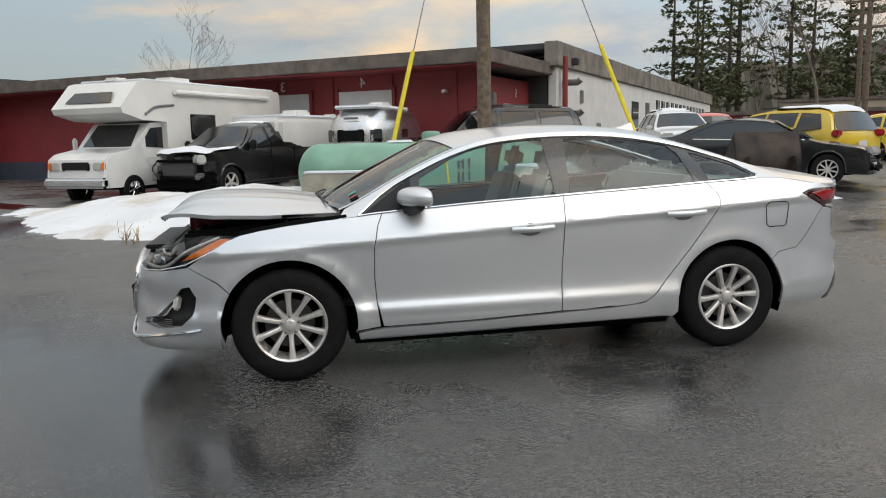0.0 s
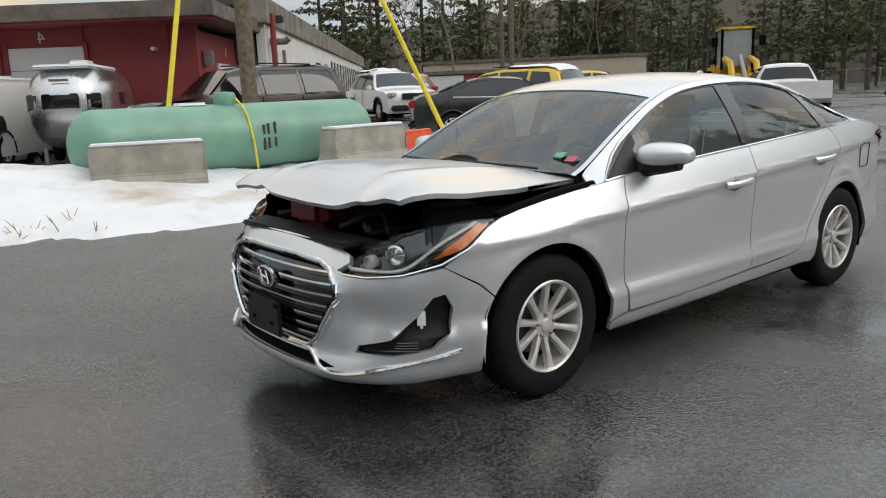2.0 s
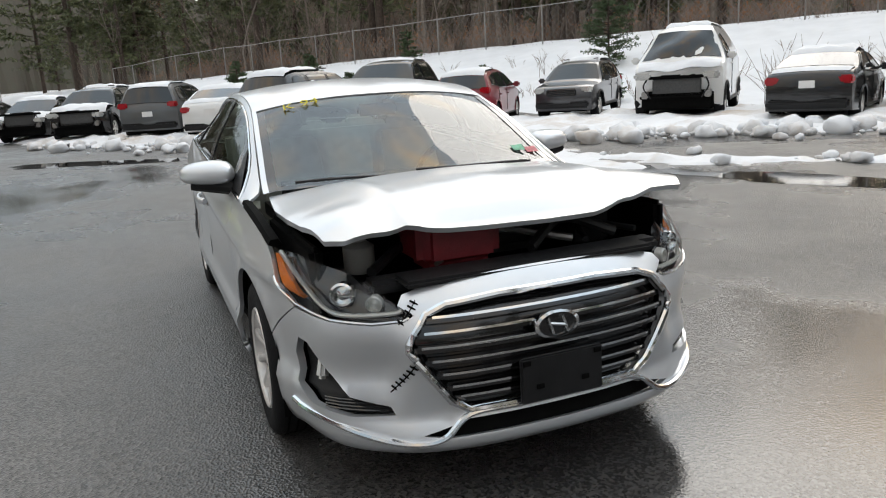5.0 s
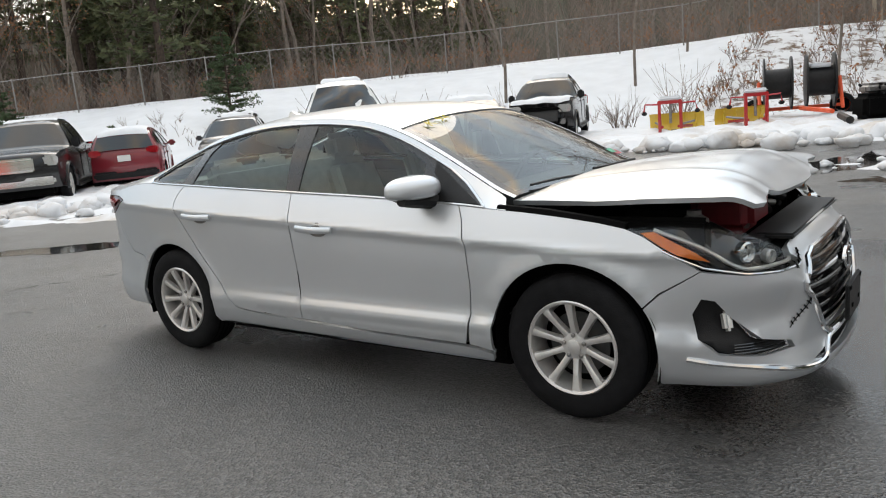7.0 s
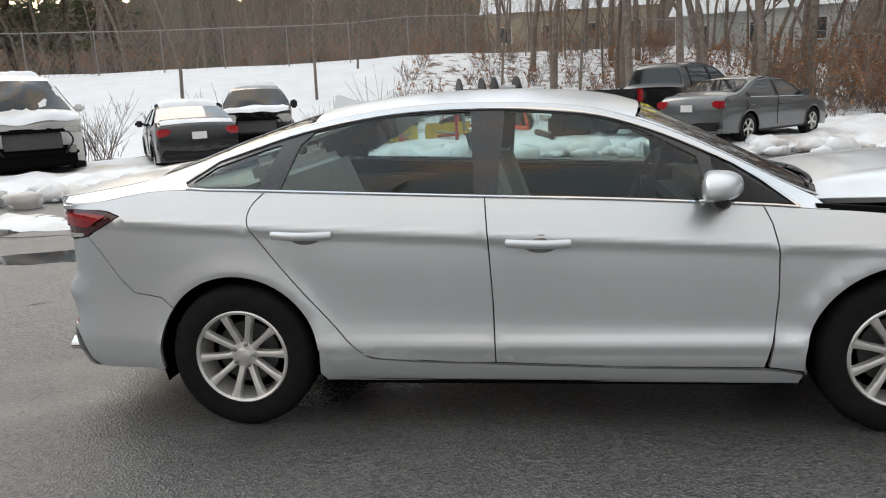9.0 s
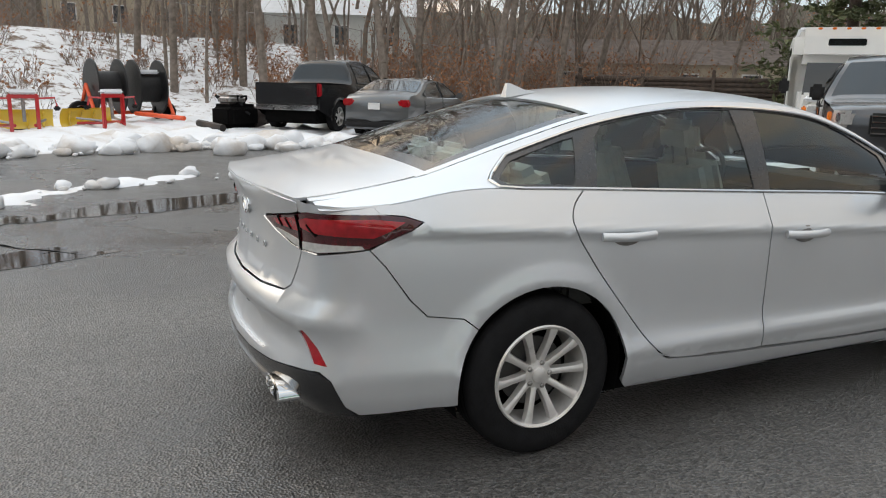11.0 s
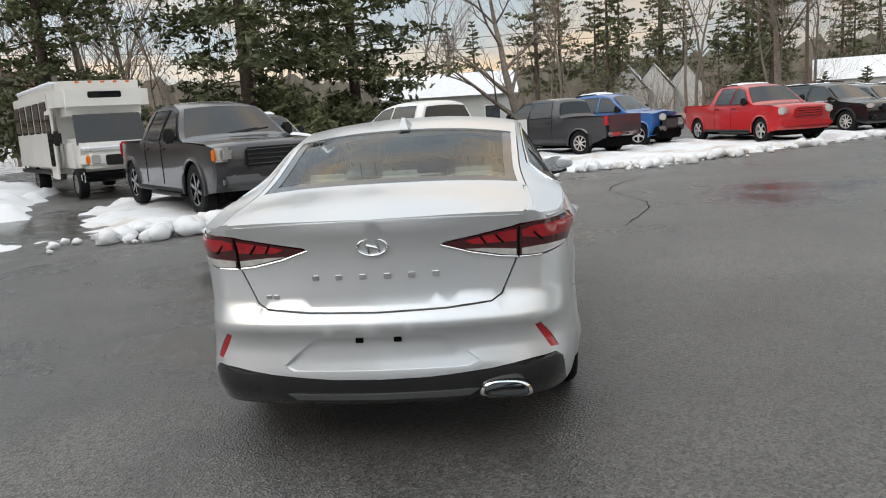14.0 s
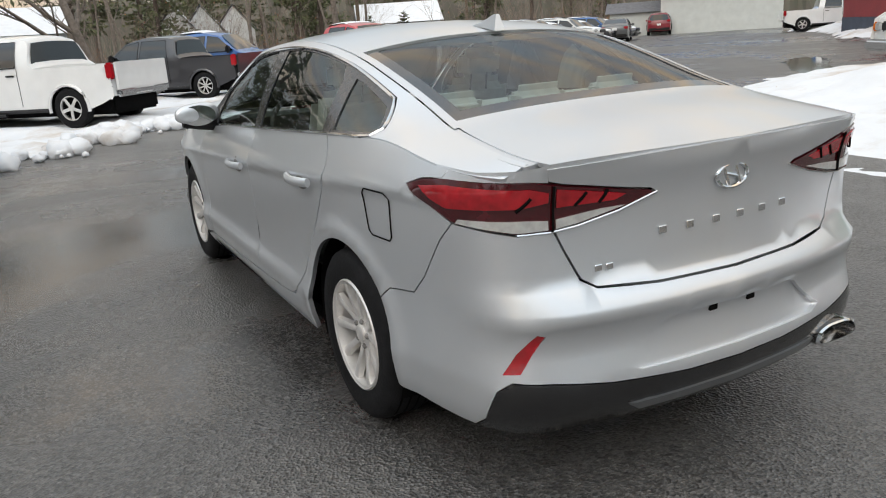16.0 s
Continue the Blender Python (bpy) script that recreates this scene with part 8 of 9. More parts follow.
def build_loader():
    """Wheel loader with a tall glass cab, arms raised in front."""
    root = thing("wheel_loader", at(-27.1, -15.3, 41), "yellow wheel loader with big tyres and glass cab", "loader")
    for x in (1.5, -1.5):
        for s in (1, -1):
            wheel(root, x, s * 1.05, 0.78, 0.55, loader_yellow, 5)
    part("rear_frame", box(2.6, 1.5, 1.1, (-1.6, 0, 1.5), 0.15, 3), loader_yellow, root)
    part("engine_hood", box(1.8, 1.4, 0.6, (-1.9, 0, 2.15), 0.2, 3), void_black, root)
    part("front_frame", box(1.6, 0.9, 0.8, (1.2, 0, 1.2), 0.1, 3), loader_yellow, root)
    cab = part("cab_frame", box(1.5, 1.4, 0.12, (-0.3, 0, 3.45), 0.04), loader_yellow, root)
    for x in (0.4, -1.0):
        for s in (1, -1):
            part("cab_post", box(0.1, 0.1, 1.7, (x, s * 0.62, 2.6), 0.02), void_black, cab)
    part("cab_glass", box(1.35, 1.22, 1.5, (-0.3, 0, 2.62), 0.03), mat("grey_cab_glass", (0.30, 0.33, 0.34), 0.15), cab)
    part("mirror", box(0.1, 0.25, 0.4, (0.6, 0.95, 2.9), 0.03), void_black, cab)
    part("mirror", box(0.1, 0.25, 0.4, (0.6, -0.95, 2.9), 0.03), void_black, cab)
    for s in (1, -1):
        part("lift_arm", tube([(0.5, s * 0.5, 2.2), (1.8, s * 0.5, 2.0), (3.0, s * 0.5, 0.6)], 0.13, 8), loader_yellow, root)
        part("fender", box(1.5, 0.5, 0.12, (-1.5, s * 1.05, 1.68), 0.05), void_black, root)
    part("tilt_ram", tube([(1.0, 0, 2.3), (2.6, 0, 1.2)], 0.1, 8), steel, root)
    part("coupler", box(0.3, 1.3, 0.7, (3.1, 0, 0.6), 0.05), rust_steel, root)


build_loader()


def build_reel():
    root = thing("cable_reel_trailer", at(-1.8, 20.3, 15, 0.05), "orange trailer carrying two black cable reels in snow", "trailer")
    for x in (-0.55, 0.55):
        reel = part("reel", lathe([(0.75, -0.38), (0.75, -0.33), (0.42, -0.33), (0.42, 0.33), (0.75, 0.33), (0.75, 0.38)], 36, "x", (x, 0, 1.05)), black_plastic, root)
    for s in (1, -1):
        part("side_frame", tube([(s * 1.05, 0.7, 0.3), (s * 1.05, 0, 1.1), (s * 1.05, -0.7, 0.3)], 0.05, 8), orange_plastic, root)
        wheel(root, s * 1.15, 0.3, 0.33, 0.2, orange_plastic)
    part("draw_bar", tube([(0, -0.7, 0.35), (0.6, -2.6, 0.3)], 0.06, 8), orange_plastic, root)
    part("axle", tube([(-1.1, 0.3, 0.33), (1.1, 0.3, 0.33)], 0.05, 8), orange_plastic, root)
    part("snow_layer", box(0.6, 0.7, 0.12, (0.55, 0, 1.47), 0.05), snow, root)


build_reel()


def build_plow(x, y, turn, label):
    """A truck plow: curved yellow mouldboard with ribs, red push frame and lift mast with lamps."""
    root = thing("snow_plow", at(x, y, turn, 0.03) @ Matrix.Scale(0.85, 4), label, "plow", "snow plows in the yard")
    V, F, n = [], [], 9
    for side in (0.0, 0.03):
        for i in range(2):
            for k in range(n):
                a = radians(-70 + 125 * k / (n - 1))
                V.append(((-1 if i == 0 else 1) * 0.85, -(0.38 - side) * math.cos(a) + 0.2, 0.36 + (0.38 - side) * math.sin(a)))
    for b in (0, 2 * n):
        for k in range(n - 1):
            F.append((b + k, b + k + 1, b + n + k + 1, b + n + k))
    link("mouldboard", V, F, yellow_paint, root)
    part("cutting_edge", box(1.72, 0.03, 0.14, (0, -0.02, 0.07), 0.006), rust_steel, root)
    for x0 in (-0.6, -0.2, 0.2, 0.6):
        rib = [(x0, -0.36 * math.cos(radians(a)) + 0.27, 0.36 + 0.36 * math.sin(radians(a))) for a in range(-60, 56, 20)]
        part("rib", tube(rib, 0.025, 5), yellow_paint, root)
    for sgn in (1, -1):
        part("push_arm", tube([(sgn * 0.5, 0.15, 0.25), (sgn * 0.25, 1.1, 0.3)], 0.05, 6), red_paint, root)
        part("mast_post", box(0.09, 0.12, 0.95, (sgn * 0.32, 1.1, 0.6), 0.02), red_paint, root)
        part("lamp_arm", tube([(sgn * 0.32, 1.1, 1.0), (sgn * 0.75, 1.08, 1.02), (sgn * 0.8, 1.08, 0.8)], 0.03, 6), red_paint, root)
        part("plow_lamp", box(0.16, 0.12, 0.12, (sgn * 0.8, 1.03, 0.74), 0.03), black_plastic, root)
        part("angle_ram", tube([(sgn * 0.3, 1.0, 0.35), (sgn * 0.6, 0.25, 0.4)], 0.035, 6), steel, root)
    part("mast_head", box(0.75, 0.14, 0.12, (0, 1.1, 1.06), 0.03), red_paint, root)
    part("lift_ram", tube([(0, 1.05, 0.4), (0, 1.0, 1.0)], 0.045, 8), steel, root)
    part("snow_layer", box(0.7, 0.3, 0.14, (0, 1.05, 1.17), 0.06, 3), snow, root)


build_plow(-4.3, 17.2, 190, "yellow plow blade on a red mast in snow")
build_plow(-2.8, 18.2, 215, "yellow plow blade with red push frame, half buried")


def build_engine():
    root = thing("scrap_engine", at(0.6, 17.0, 30, 0.02), "dark scrap engine and axle parts heaped on snow", "engine")
    part("block", box(1.0, 0.8, 0.6, (0, 0, 0.45), 0.12, 3), void_black, root)
    part("gearbox", lathe([(0.3, 0), (0.25, 0.3), (0.15, 0.8)], 16, "x", (0.5, 0, 0.4)), rust_steel, root)
    part("intake", box(0.6, 0.5, 0.25, (-0.1, 0, 0.85), 0.08, 3), steel, root)
    part("axle", tube([(-0.9, -0.6, 0.2), (-0.6, 0.7, 0.25)], 0.09, 8), rust_steel, root)
    for k in range(6):
        part("hose", tube(spline([(random.uniform(-0.5, 0.5), random.uniform(-0.4, 0.4), 0.7), (random.uniform(-0.7, 0.7), random.uniform(-0.5, 0.5), 0.95), (random.uniform(-0.6, 0.6), random.uniform(-0.5, 0.5), 0.5)], 4), 0.03, 6), rubber, root)


build_engine()


def build_log_rack():
    root = thing("timber_rack", at(19.5, 22.0, 318, 0.0), "dark rack of stacked timber below the trees", "rack")
    dark_wood = mat("wet_dark_timber", (0.07, 0.05, 0.038), 0.8, 0, 0.4, 6, 0.4, 30)
    for k in range(9):
        part("log", tube([(-4.2, 0.0 + 0.1 * (k % 2), 0.2 + 0.19 * k), (4.2, 0.05, 0.2 + 0.19 * k)], 0.10, 8), dark_wood, root)
    for x in (-4, -1.4, 1.4, 4):
        part("post", box(0.14, 0.14, 2.1, (x, -0.18, 1.05), 0.02), dark_wood, root)


build_log_rack()

# ---------------------------------------------------------------- trees
bark = mat("grey_brown_bark", (0.19, 0.158, 0.132), 0.9, 0, 0.35, 6, 0.5, 20)
pine_bark = mat("dark_pine_bark", (0.075, 0.055, 0.043), 0.9, 0, 0.35, 6, 0.5, 20)
needles = mat("pine_needles", (0.09, 0.12, 0.052), 0.7, 0, 0.45, 1.1, color2=(0.15, 0.16, 0.07))
young_needles = mat("young_fir_needles", (0.075, 0.115, 0.05), 0.7, 0, 0.35, 3.0)
dead_leaves = mat("dead_oak_leaves", (0.30, 0.115, 0.045), 0.8, 0, 0.4, 2.0, color2=(0.42, 0.20, 0.09))
twig_brown = mat("bare_twigs", (0.23, 0.18, 0.148), 0.9, 0, 0.35, 1.0)
dry_grass = mat("dry_grass", (0.40, 0.29, 0.16), 0.9, 0, 0.3, 4)


def limb(V, F, a, b, ra, rb, n=4):
    d = (b - a)
    if d.length < 1e-5:
        return
    d.normalize()
    u = d.cross(Vector((0, 0, 1)) if abs(d.z) < 0.9 else Vector((1, 0, 0))).normalized()
    w = d.cross(u)
    k = len(V)
    for p, r in ((a, ra), (b, rb)):
        for i in range(n):
            t = 2 * math.pi * i / n
            V.append(p + r * (math.cos(t) * u + math.sin(t) * w))
    for i in range(n):
        F.append((k + i, k + (i + 1) % n, k + n + (i + 1) % n, k + n + i))


def bare_tree(h, r, seed, spread=0.45, start=0.35, depth=4, leaves=0.0):
    rng = random.Random(seed)
    V, F, LV, LF = [], [], [], []

    def leaf(p):
        k = len(LV)
        a = Vector((rng.gauss(0, 1), rng.gauss(0, 1), rng.gauss(0, 1))).normalized() * 0.09
        b = Vector((rng.gauss(0, 1), rng.gauss(0, 1), rng.gauss(0, 1))).normalized() * 0.07
        LV.extend([p, p + a, p + a + b, p + b])
        LF.append((k, k + 1, k + 2, k + 3))

    def grow(p, d, length, rad, level):
        steps = 3 if level else 7
        for i in range(steps):
            q = p + d * (length / steps)
            r2 = rad * (1 - 0.65 * (i + 1) / steps) if level else rad * (1 - 0.75 * (i + 1) / steps)
            r1 = rad * (1 - 0.65 * i / steps) if level else rad * (1 - 0.75 * i / steps)
            limb(V, F, p, q, max(r1, 0.006), max(r2, 0.005), 6 if level == 0 else (4 if level == 1 else 3))
            p = q
            d = (d + Vector((rng.gauss(0, 0.12), rng.gauss(0, 0.12), 0.05 + rng.gauss(0, 0.05)))).normalized()
            if level < depth and (level > 0 or (i + 1) / steps > start):
                for _ in range(rng.choice((1, 2, 2)) if level < 2 else rng.choice((1, 1, 2))):
                    a = rng.random() * 2 * math.pi
                    nd = (d * (0.75 - 0.2 * (level == 0)) + Vector((math.cos(a), math.sin(a), 0.25)) * spread * (1.25 if level == 0 else 1)).normalized()
                    grow(q, nd, length * (0.42 if level == 0 else 0.6) * rng.uniform(0.6, 1.15), max(r2 * 0.62, 0.008), level + 1)
            if leaves and level >= 2 and rng.random() < leaves:
                for _ in range(5):
                    leaf(p + Vector((rng.gauss(0, 0.25), rng.gauss(0, 0.25), rng.gauss(0, 0.2))))

    grow(Vector((0, 0, -0.2)), Vector((rng.gauss(0, 0.03), rng.gauss(0, 0.03), 1)).normalized(), h, r, 0)
    return V, F, LV, LF


def pine_tree(h, r, seed, crown=0.3, droop=0.1, tufts=1.0, width=0.24):
    rng = random.Random(seed)
    V, F, LV, LF = [], [], [], []
    limb(V, F, Vector((0, 0, -0.2)), Vector((0, 0, h * 0.5)), r, r * 0.7, 8)
    limb(V, F, Vector((0, 0, h * 0.5)), Vector((0, 0, h)), r * 0.7, 0.02, 8)
    z = h * crown
    while z < h * 0.985:
        f = (z - h * crown) / (h * (1 - crown))
        reach = h * width * (1 - f) ** 0.75 * (0.75 + 0.25 * math.sin(f * 3.1)) + 0.15
        for k in range(rng.choice((3, 4, 5))):
            if rng.random() < 0.12:
                continue
            a = rng.random() * 2 * math.pi
            ln = reach * rng.uniform(0.55, 1.12)
            tip = Vector((math.cos(a) * ln, math.sin(a) * ln, z + ln * rng.uniform(-0.05, 0.32) - droop * ln))
            base = Vector((0, 0, z))
            limb(V, F, base, tip, 0.012 * h / 10 + 0.015, 0.01, 3)
            n = int((6 + 9 * ln) * tufts)
            for i in range(n):
                t = rng.uniform(0.25, 1.05)
                c = base.lerp(tip, t) + Vector((rng.gauss(0, 0.13 * ln * 0.6), rng.gauss(0, 0.13 * ln * 0.6), rng.gauss(0, 0.08 * ln * 0.6)))
                s = rng.uniform(0.16, 0.34) * (0.6 + h / 25) * (1.45 if tufts < 0.65 else 1.0) * (0.45 if h < 4 else 1.0)
                for _ in range(2):
                    u = Vector((rng.gauss(0, 1), rng.gauss(0, 1), rng.gauss(0, 0.6))).normalized() * s
                    w = Vector((rng.gauss(0, 1), rng.gauss(0, 1), rng.gauss(0, 0.6))).normalized() * s * 0.55
                    q = len(LV)
                    LV.extend([c - u * 0.5, c + w * 0.5, c + u * 0.7, c - w * 0.5])
                    LF.append((q, q + 1, q + 2, q + 3))
        z += h * 0.032 * rng.uniform(0.7, 1.4)
    return V, F, LV, LF


def tree_thing(name, data, m, label, trunk_mat, leaf_mat, group=""):
    V, F, LV, LF = data
    t = thing(name, m, label, "tree", group)
    link("trunk", V, F, trunk_mat, t)
    if LV:
        link("crown", LV, LF, leaf_mat, t, smooth=False)
    return t


def wood(name, datas, places, label, trunk_mat, leaf_mat, seed):
    """Far trees joined into stuff: one mesh of wood, one of leaves."""
    rng = random.Random(seed)
    for idx, (mt, suffix) in enumerate(((trunk_mat, ""), (leaf_mat, "_leaves"))):
        VV, FF, k = [], [], 0
        rr = random.Random(seed)
        for x, y in places:
            V, F = (lambda d: (d[2 * idx], d[2 * idx + 1]))(datas[rr.randrange(len(datas))])
            a, s = rr.random() * 6.283, rr.uniform(0.75, 1.15)
            if not V:
                continue
            arr = np.array([tuple(v) for v in V])
            c, sn = math.cos(a) * s, math.sin(a) * s
            z0 = ground_height(x, y)
            VV.append(np.stack([arr[:, 0] * c - arr[:, 1] * sn + x, arr[:, 0] * sn + arr[:, 1] * c + y, arr[:, 2] * s + z0], 1))
            FF.append(np.array(F) + k)
            k += len(arr)
        if VV:
            ob = link(name + suffix, np.concatenate(VV).tolist(), np.concatenate(FF).tolist(), mt, smooth=False)
            tagged(ob, label, "woods", kind="stuff")


def strew(n, x0, x1, y0, y1, seed, ok=lambda x, y: True):
    rng = random.Random(seed)
    out = []
    while len(out) < n:
        x, y = rng.uniform(x0, x1), rng.uniform(y0, y1)
        if ok(x, y):
            out.append((x, y))
    return out


BARE = [bare_tree(13, 0.17, 1, 0.42, 0.4, 3), bare_tree(15, 0.2, 2, 0.38, 0.5, 3), bare_tree(10, 0.11, 3, 0.45, 0.3, 3), bare_tree(12, 0.14, 4, 0.4, 0.35, 3, 0.25)]
PINES = [pine_tree(19, 0.26, 11, 0.16, 0.05, 0.5, 0.2), pine_tree(22, 0.3, 12, 0.22, 0.0, 0.5, 0.19), pine_tree(15, 0.22, 13, 0.10, 0.1, 0.6, 0.24)]
POLES = [bare_tree(11, 0.075, 21, 0.35, 0.45, 2), bare_tree(13, 0.095, 22, 0.3, 0.5, 2), bare_tree(9, 0.06, 23, 0.4, 0.25, 2, 0.9), bare_tree(12, 0.08, 24, 0.32, 0.4, 2)]
behind = lambda lo, hi: (lambda x, y: lo < edge_distance(x, y) < hi)
wood("bare_woods", BARE, strew(75, -35, 45, 15, 85, 1, behind(17, 60)), "bare winter trees on the snowy slope", bark, dead_leaves, 5)
wood("bare_woods", BARE, strew(42, 2, 40, 20, 70, 21, behind(2.0, 24)), "bare winter trees near the lot edge", bark, dead_leaves, 6)
wood("bare_woods", BARE, strew(34, -110, -35, -20, 60, 3, behind(19, 70)), "bare winter trees behind the fence", bark, dead_leaves, 7)
wood("pine_woods", PINES, strew(75, -100, -34, -25, 75, 4, behind(19, 48)), "dark pine woods behind the fence", pine_bark, needles, 8)
wood("pine_woods", PINES, strew(26, -95, -70, -70, -22, 5), "dark pine woods beyond the lot", pine_bark, needles, 9)
wood("pine_woods", PINES[:2], [(-36 - 2.6 * k - random.Random(k).uniform(0, 2), -64 + 0.2 * k - random.Random(k + 50).uniform(0, 9)) for k in range(17)], "tall pines behind the workshop", pine_bark, needles, 10)
wood("pine_woods", PINES, strew(26, -125, -78, -50, 20, 71, lambda x, y: y < 0.25 * (x + 78) + 18), "dark pine woods at the far end of the lot", pine_bark, needles, 72)
wood("bare_woods", BARE, strew(26, -80, -45, -90, -55, 12), "bare trees beyond the warehouse", bark, dead_leaves, 13)
wood("pine_woods", PINES, strew(30, 70, 120, -95, 10, 6), "dark pine woods beyond the road", pine_bark, needles, 11)
wood("bare_woods", BARE, strew(45, 52, 95, -75, 45, 7), "bare trees beyond the road", bark, dead_leaves, 12)
wood("bare_woods", BARE, strew(26, 30, 60, 8, 50, 8), "bare trees behind the trucks", bark, dead_leaves, 14)
wood("bare_woods", POLES, strew(140, -14, 45, 18, 75, 61, behind(4, 45)), "slim grey trunks of young trees on the slope", bark, dead_leaves, 62)
wood("bare_woods", POLES, strew(80, -75, -14, 0, 65, 63, behind(18, 45)), "slim grey trunks of young trees behind the fence", bark, dead_leaves, 64)
wood("bare_woods", POLES, strew(70, 26, 48, 14, 50, 65), "slim grey trunks of young trees behind the bus", bark, dead_leaves, 66)
tree_thing("pine_tree", pine_tree(14, 0.3, 31, 0.08, 0.22, 3.0, 0.40), at(24.5, 9.5, 0, 0), "large spreading pine behind the parked trucks", pine_bark, needles)
tree_thing("pine_tree", pine_tree(13, 0.28, 32, 0.10, 0.2, 3.0, 0.38), at(28.5, 6.0, 0, 0), "large spreading pine behind the parked trucks", pine_bark, needles)
tree_thing("pine_tree", pine_tree(12, 0.25, 33, 0.12, 0.2, 2.2, 0.36), at(22.5, 16.5, 0, 0), "spreading pine behind the shuttle bus", pine_bark, needles)
tree_thing("bare_tree", bare_tree(9, 0.24, 41, 0.62, 0.12, 4), at(33.5, -1.2, 0, 0), "round-crowned bare tree beside the pale house", bark, dead_leaves)
tree_thing("bare_tree", bare_tree(11, 0.3, 42, 0.6, 0.3, 4), at(52, -20, 0, 0), "gnarled bare tree beside the road", bark, dead_leaves)
tree_thing("bare_tree", bare_tree(8, 0.12, 43, 0.6, 0.25, 4), at(9, -60, 0, 0), "bare tree top behind the garage roof", bark, dead_leaves)
for k, (x, y, h) in enumerate(((7.5, 24.5, 14), (9.6, 26.0, 15), (11.8, 23.6, 13), (13.4, 25.5, 15), (6.0, 27.5, 15), (15.6, 24.8, 12), (0.3, 28.0, 13), (-0.6, 33, 14), (18.0, 25.5, 14), (3.2, 29.5, 14), (4.6, 24.0, 9))):
    tree_thing("bare_tree", bare_tree(h, 0.17, 60 + k, 0.4, 0.35, 3, 0.12 if k % 3 == 0 else 0), at(x, y, 0, 0), "slender bare tree on the snowy slope", bark, dead_leaves, "bare trees at the lot edge")
for k, (x, y, h) in enumerate(((-22.5, 17.0, 3.6), (-25.0, 9.3, 3.0), (-30.5, 6.5, 2.4), (-36, 4, 2.2), (-20.5, 10.5, 1.6), (-27.5, 7.5, 1.5), (-18, 14, 1.3))):
    tree_thing("young_fir", pine_tree(h, 0.05, 80 + k, 0.04, 0.0, 5.5, 0.36), at(x, y, 0, 0), "young green fir on the snowy bank", pine_bark, young_needles, "young firs on the bank")
tree_thing("cedar_bush", pine_tree(3.2, 0.1, 95, 0.03, -0.1, 6, 0.3), at(62, -27, 0, 0), "dark evergreen bush beside the barn", pine_bark, needles)
tree_thing("cedar_bush", pine_tree(3.4, 0.1, 96, 0.03, -0.1, 6, 0.34), at(61, -30, 0, 0), "dark evergreen bush beside the barn", pine_bark, needles)


def brush(name, places, label, seed, h=1.3, n=16, material=None, leafy=0.3):
    rng = random.Random(seed)
    V, F, LV, LF = [], [], [], []
    for x, y in places:
        z0 = ground_height(x, y)
        for _ in range(n):
            a, ln = rng.random() * 6.28, h * rng.uniform(0.4, 1.1)
            p = Vector((x + rng.gauss(0, 0.15), y + rng.gauss(0, 0.15), z0 - 0.05))
            d = Vector((math.cos(a) * 0.45, math.sin(a) * 0.45, 1)).normalized()
            q = p + d * ln * 0.6
            limb(V, F, p, q, 0.012, 0.008, 3)
            for _ in range(3):
                e = (d + Vector((rng.gauss(0, 0.5), rng.gauss(0, 0.5), rng.gauss(0, 0.2)))).normalized()
                s = p.lerp(q, rng.uniform(0.3, 1))
                limb(V, F, s, s + e * ln * 0.5, 0.007, 0.004, 3)
                if rng.random() < leafy:
                    for _ in range(3):
                        c = s + e * ln * rng.uniform(0.2, 0.5)
                        u = Vector((rng.gauss(0, 1), rng.gauss(0, 1), rng.gauss(0, 1))).normalized() * 0.09
                        w = Vector((rng.gauss(0, 1), rng.gauss(0, 1), rng.gauss(0, 1))).normalized() * 0.07
                        k = len(LV)
                        LV += [c, c + u, c + u + w, c + w]
                        LF.append((k, k + 1, k + 2, k + 3))
    tagged(link(name, V, F, material or twig_brown, smooth=False), label, "brush", kind="stuff")
    if LV:
        tagged(link(name + "_leaves", LV, LF, dead_leaves, smooth=False), "rust-brown dead leaves clinging to brush", "leaves", kind="stuff")


brush("undergrowth", strew(190, -45, 10, 8, 60, 31, behind(14, 30)), "leafless brown undergrowth along the fence", 1, 1.9, 12)
brush("undergrowth", strew(170, 2, 30, 20, 55, 32, behind(1.5, 20)), "leafless undergrowth with dead leaves", 2, 1.5, 9, None, 0.8)
brush("undergrowth", strew(60, -80, -45, -10, 40, 33, behind(17, 26)), "leafless brown undergrowth along the fence", 3, 2.0, 14)
brush("undergrowth", strew(140, 50, 75, -70, 30, 34), "brown brush beyond the road", 4, 2.6, 16)
brush("undergrowth", strew(130, -6, 14, 16, 36, 51, behind(1.5, 14)), "thin brown stalks on the snowy slope", 21, 1.1, 8, None, 0.25)
brush("undergrowth", strew(75, 8, 24, 20, 30, 52, behind(2, 15)), "tall brown brush with rusty dead leaves", 22, 3.2, 12, None, 0.9)
brush("young_growth", strew(240, -70, 40, 10, 75, 41, behind(22, 50)), "dense grey-brown young trees in the woods", 14, 9.0, 9, twig_brown, 0.12)
brush("young_growth", strew(130, -110, -45, -40, 50, 42, lambda x, y: 17 < edge_distance(x, y) < 60), "dense grey-brown young trees behind the fence", 15, 9.0, 9, twig_brown, 0.05)
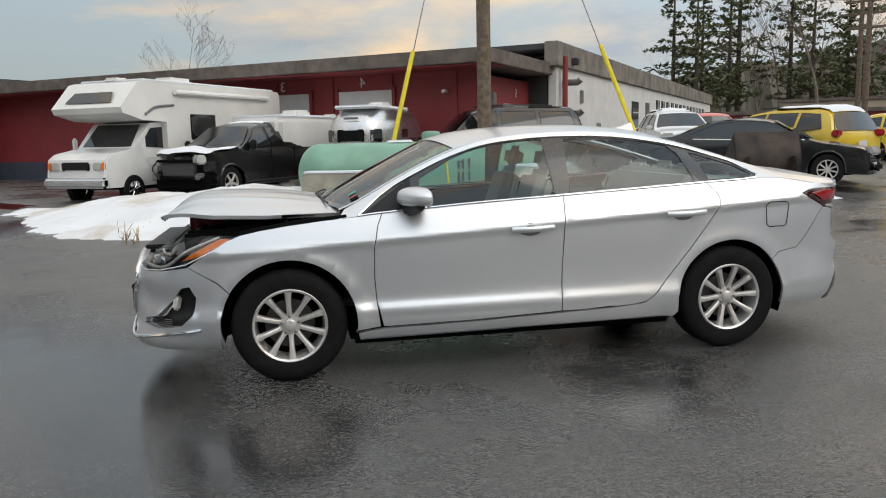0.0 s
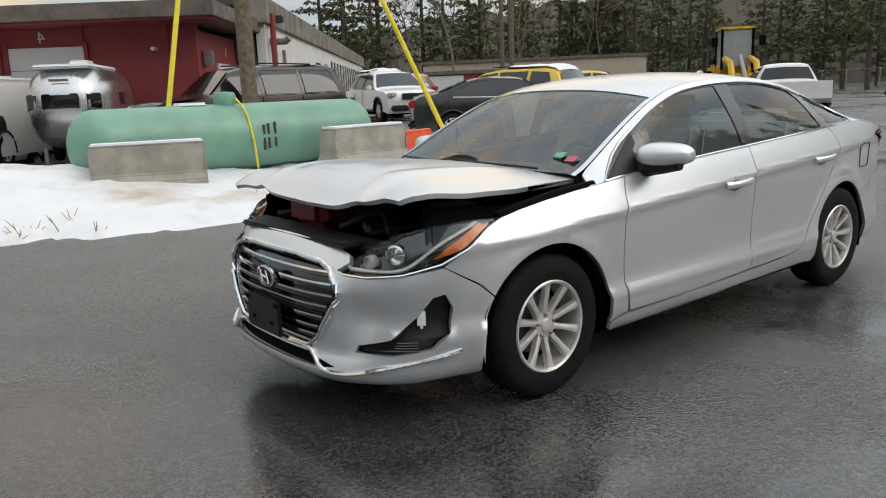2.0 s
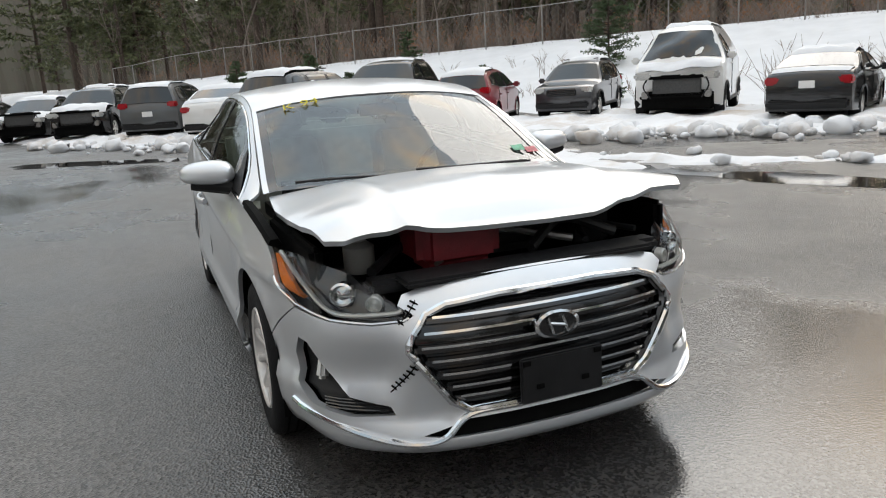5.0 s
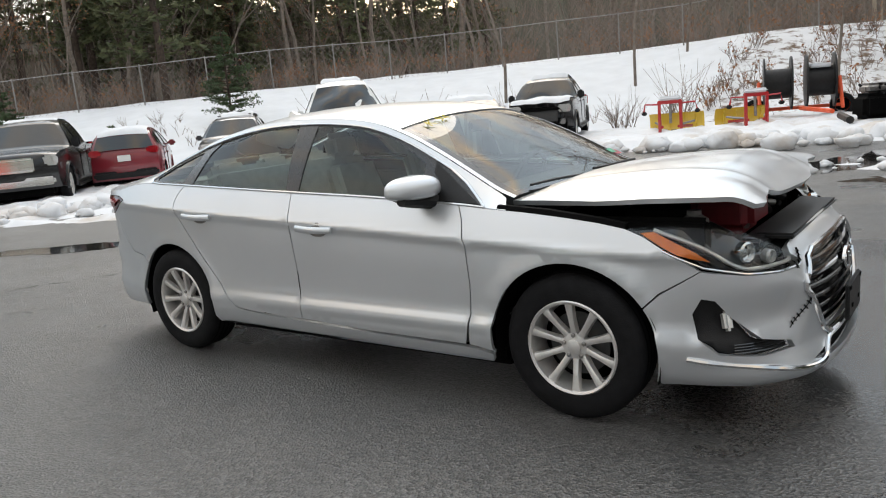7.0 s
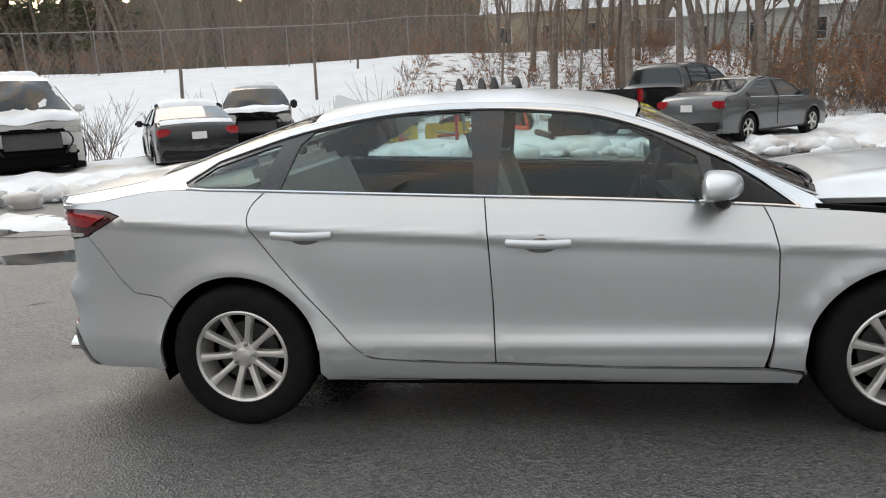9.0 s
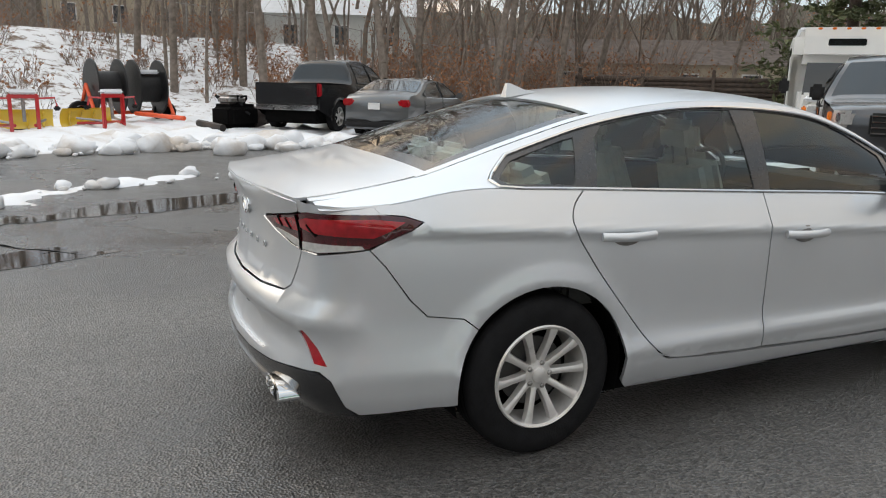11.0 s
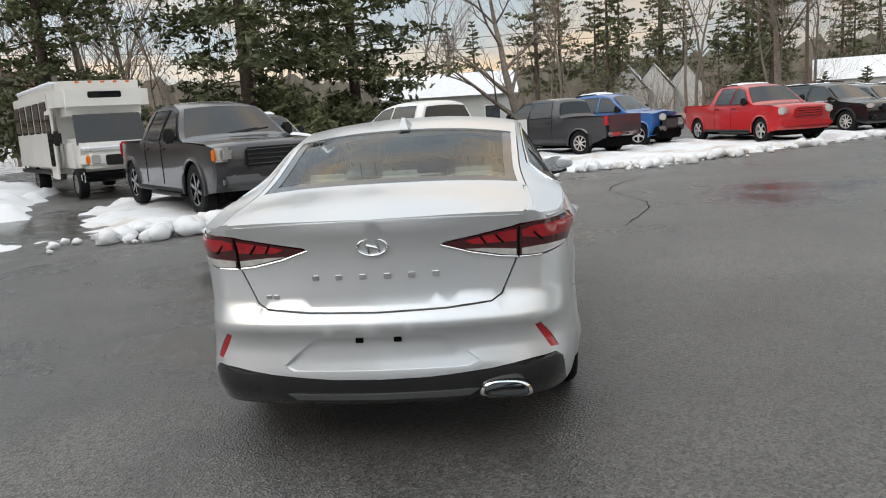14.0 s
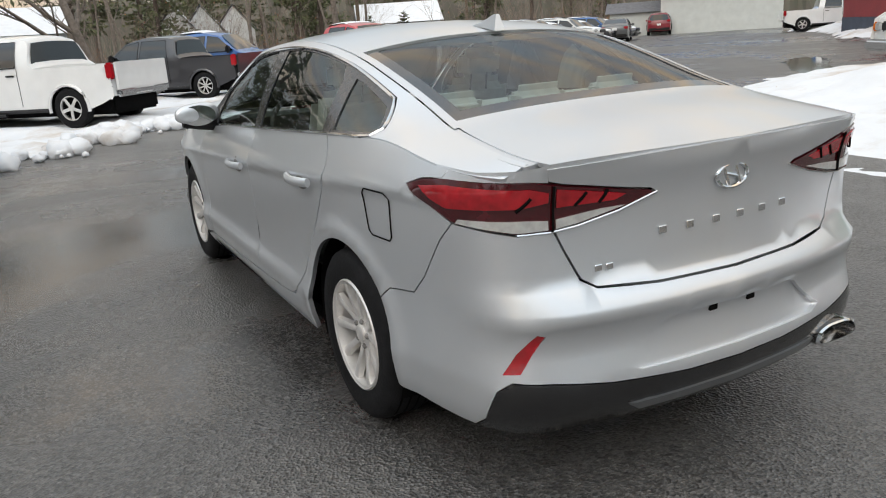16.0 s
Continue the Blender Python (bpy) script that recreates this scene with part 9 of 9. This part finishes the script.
brush("young_growth", strew(120, 45, 90, -60, 45, 43, lambda x, y: x - 0.35 * y > 48), "dense grey-brown young trees beyond the road", 16, 7.5, 9, twig_brown, 0.1)
brush("young_growth", strew(60, 14, 45, 24, 60, 44, behind(3, 30)), "grey-brown young trees round the houses", 17, 6.5, 9, twig_brown, 0.2)
for k, (x, y, h) in enumerate(((-13.2, 12.8, 2.4), (-9.0, 17.0, 2.2), (-5.5, 21.0, 2.3), (-12, 15.5, 2.0), (-7.0, 20, 1.6))):
    brush("bare_shrub", [(x, y)], "wiry bare shrub on the snowy bank", 70 + k, h, 26, None, 0.0)
brush("grass_tufts", strew(34, -8, 5, -9, -5.6, 35), "dry grass stalks poking through snow", 6, 0.35, 4, dry_grass, 0.0)
brush("grass_tufts", strew(40, -30, -2, 6, 24, 36, behind(0.5, 9)), "dry stalks poking through snow", 7, 0.7, 4, twig_brown, 0.0)


def far_woods():
    """A ring of distant wooded hills with a ragged skyline."""
    m = mat("distant_winter_woods", (0.19, 0.158, 0.132), 1.0, 0, 0.4, 0.35, 0.4, 1.2, color2=(0.10, 0.10, 0.075))
    V, F, n = [], [], 720
    for i in range(n):
        a = 2 * math.pi * i / n
        d = math.degrees(a)
        h = 24 - 12 * max(0.0, math.cos(radians(d - 300))) ** 0.7 - 9 * max(0.0, math.cos(radians(d - 30))) ** 3
        c, s = math.cos(a), math.sin(a)
        h *= 0.9 + 0.25 * noise.noise(Vector((c * 4, s * 4, 0)))
        h += 2.2 * noise.noise(Vector((c * 28, s * 28, 2.0))) + 1.8 * noise.noise(Vector((c * 90, s * 90, 5.0)))
        for k, (r, z) in enumerate(((148, -1.0), (152, h * 0.55), (158, h))):
            w = 3.0 * noise.noise(Vector((c * 60, s * 60, k * 3.0)))
            V.append(((r + w) * c, (r + w) * s, z))
    for i in range(n):
        j = (i + 1) % n
        for k in range(2):
            F.append((3 * i + k, 3 * j + k, 3 * j + k + 1, 3 * i + k + 1))
    tagged(link("backdrop", V, F, m, smooth=False), "distant brown and green wooded hills", "backdrop", kind="structure")


far_woods()
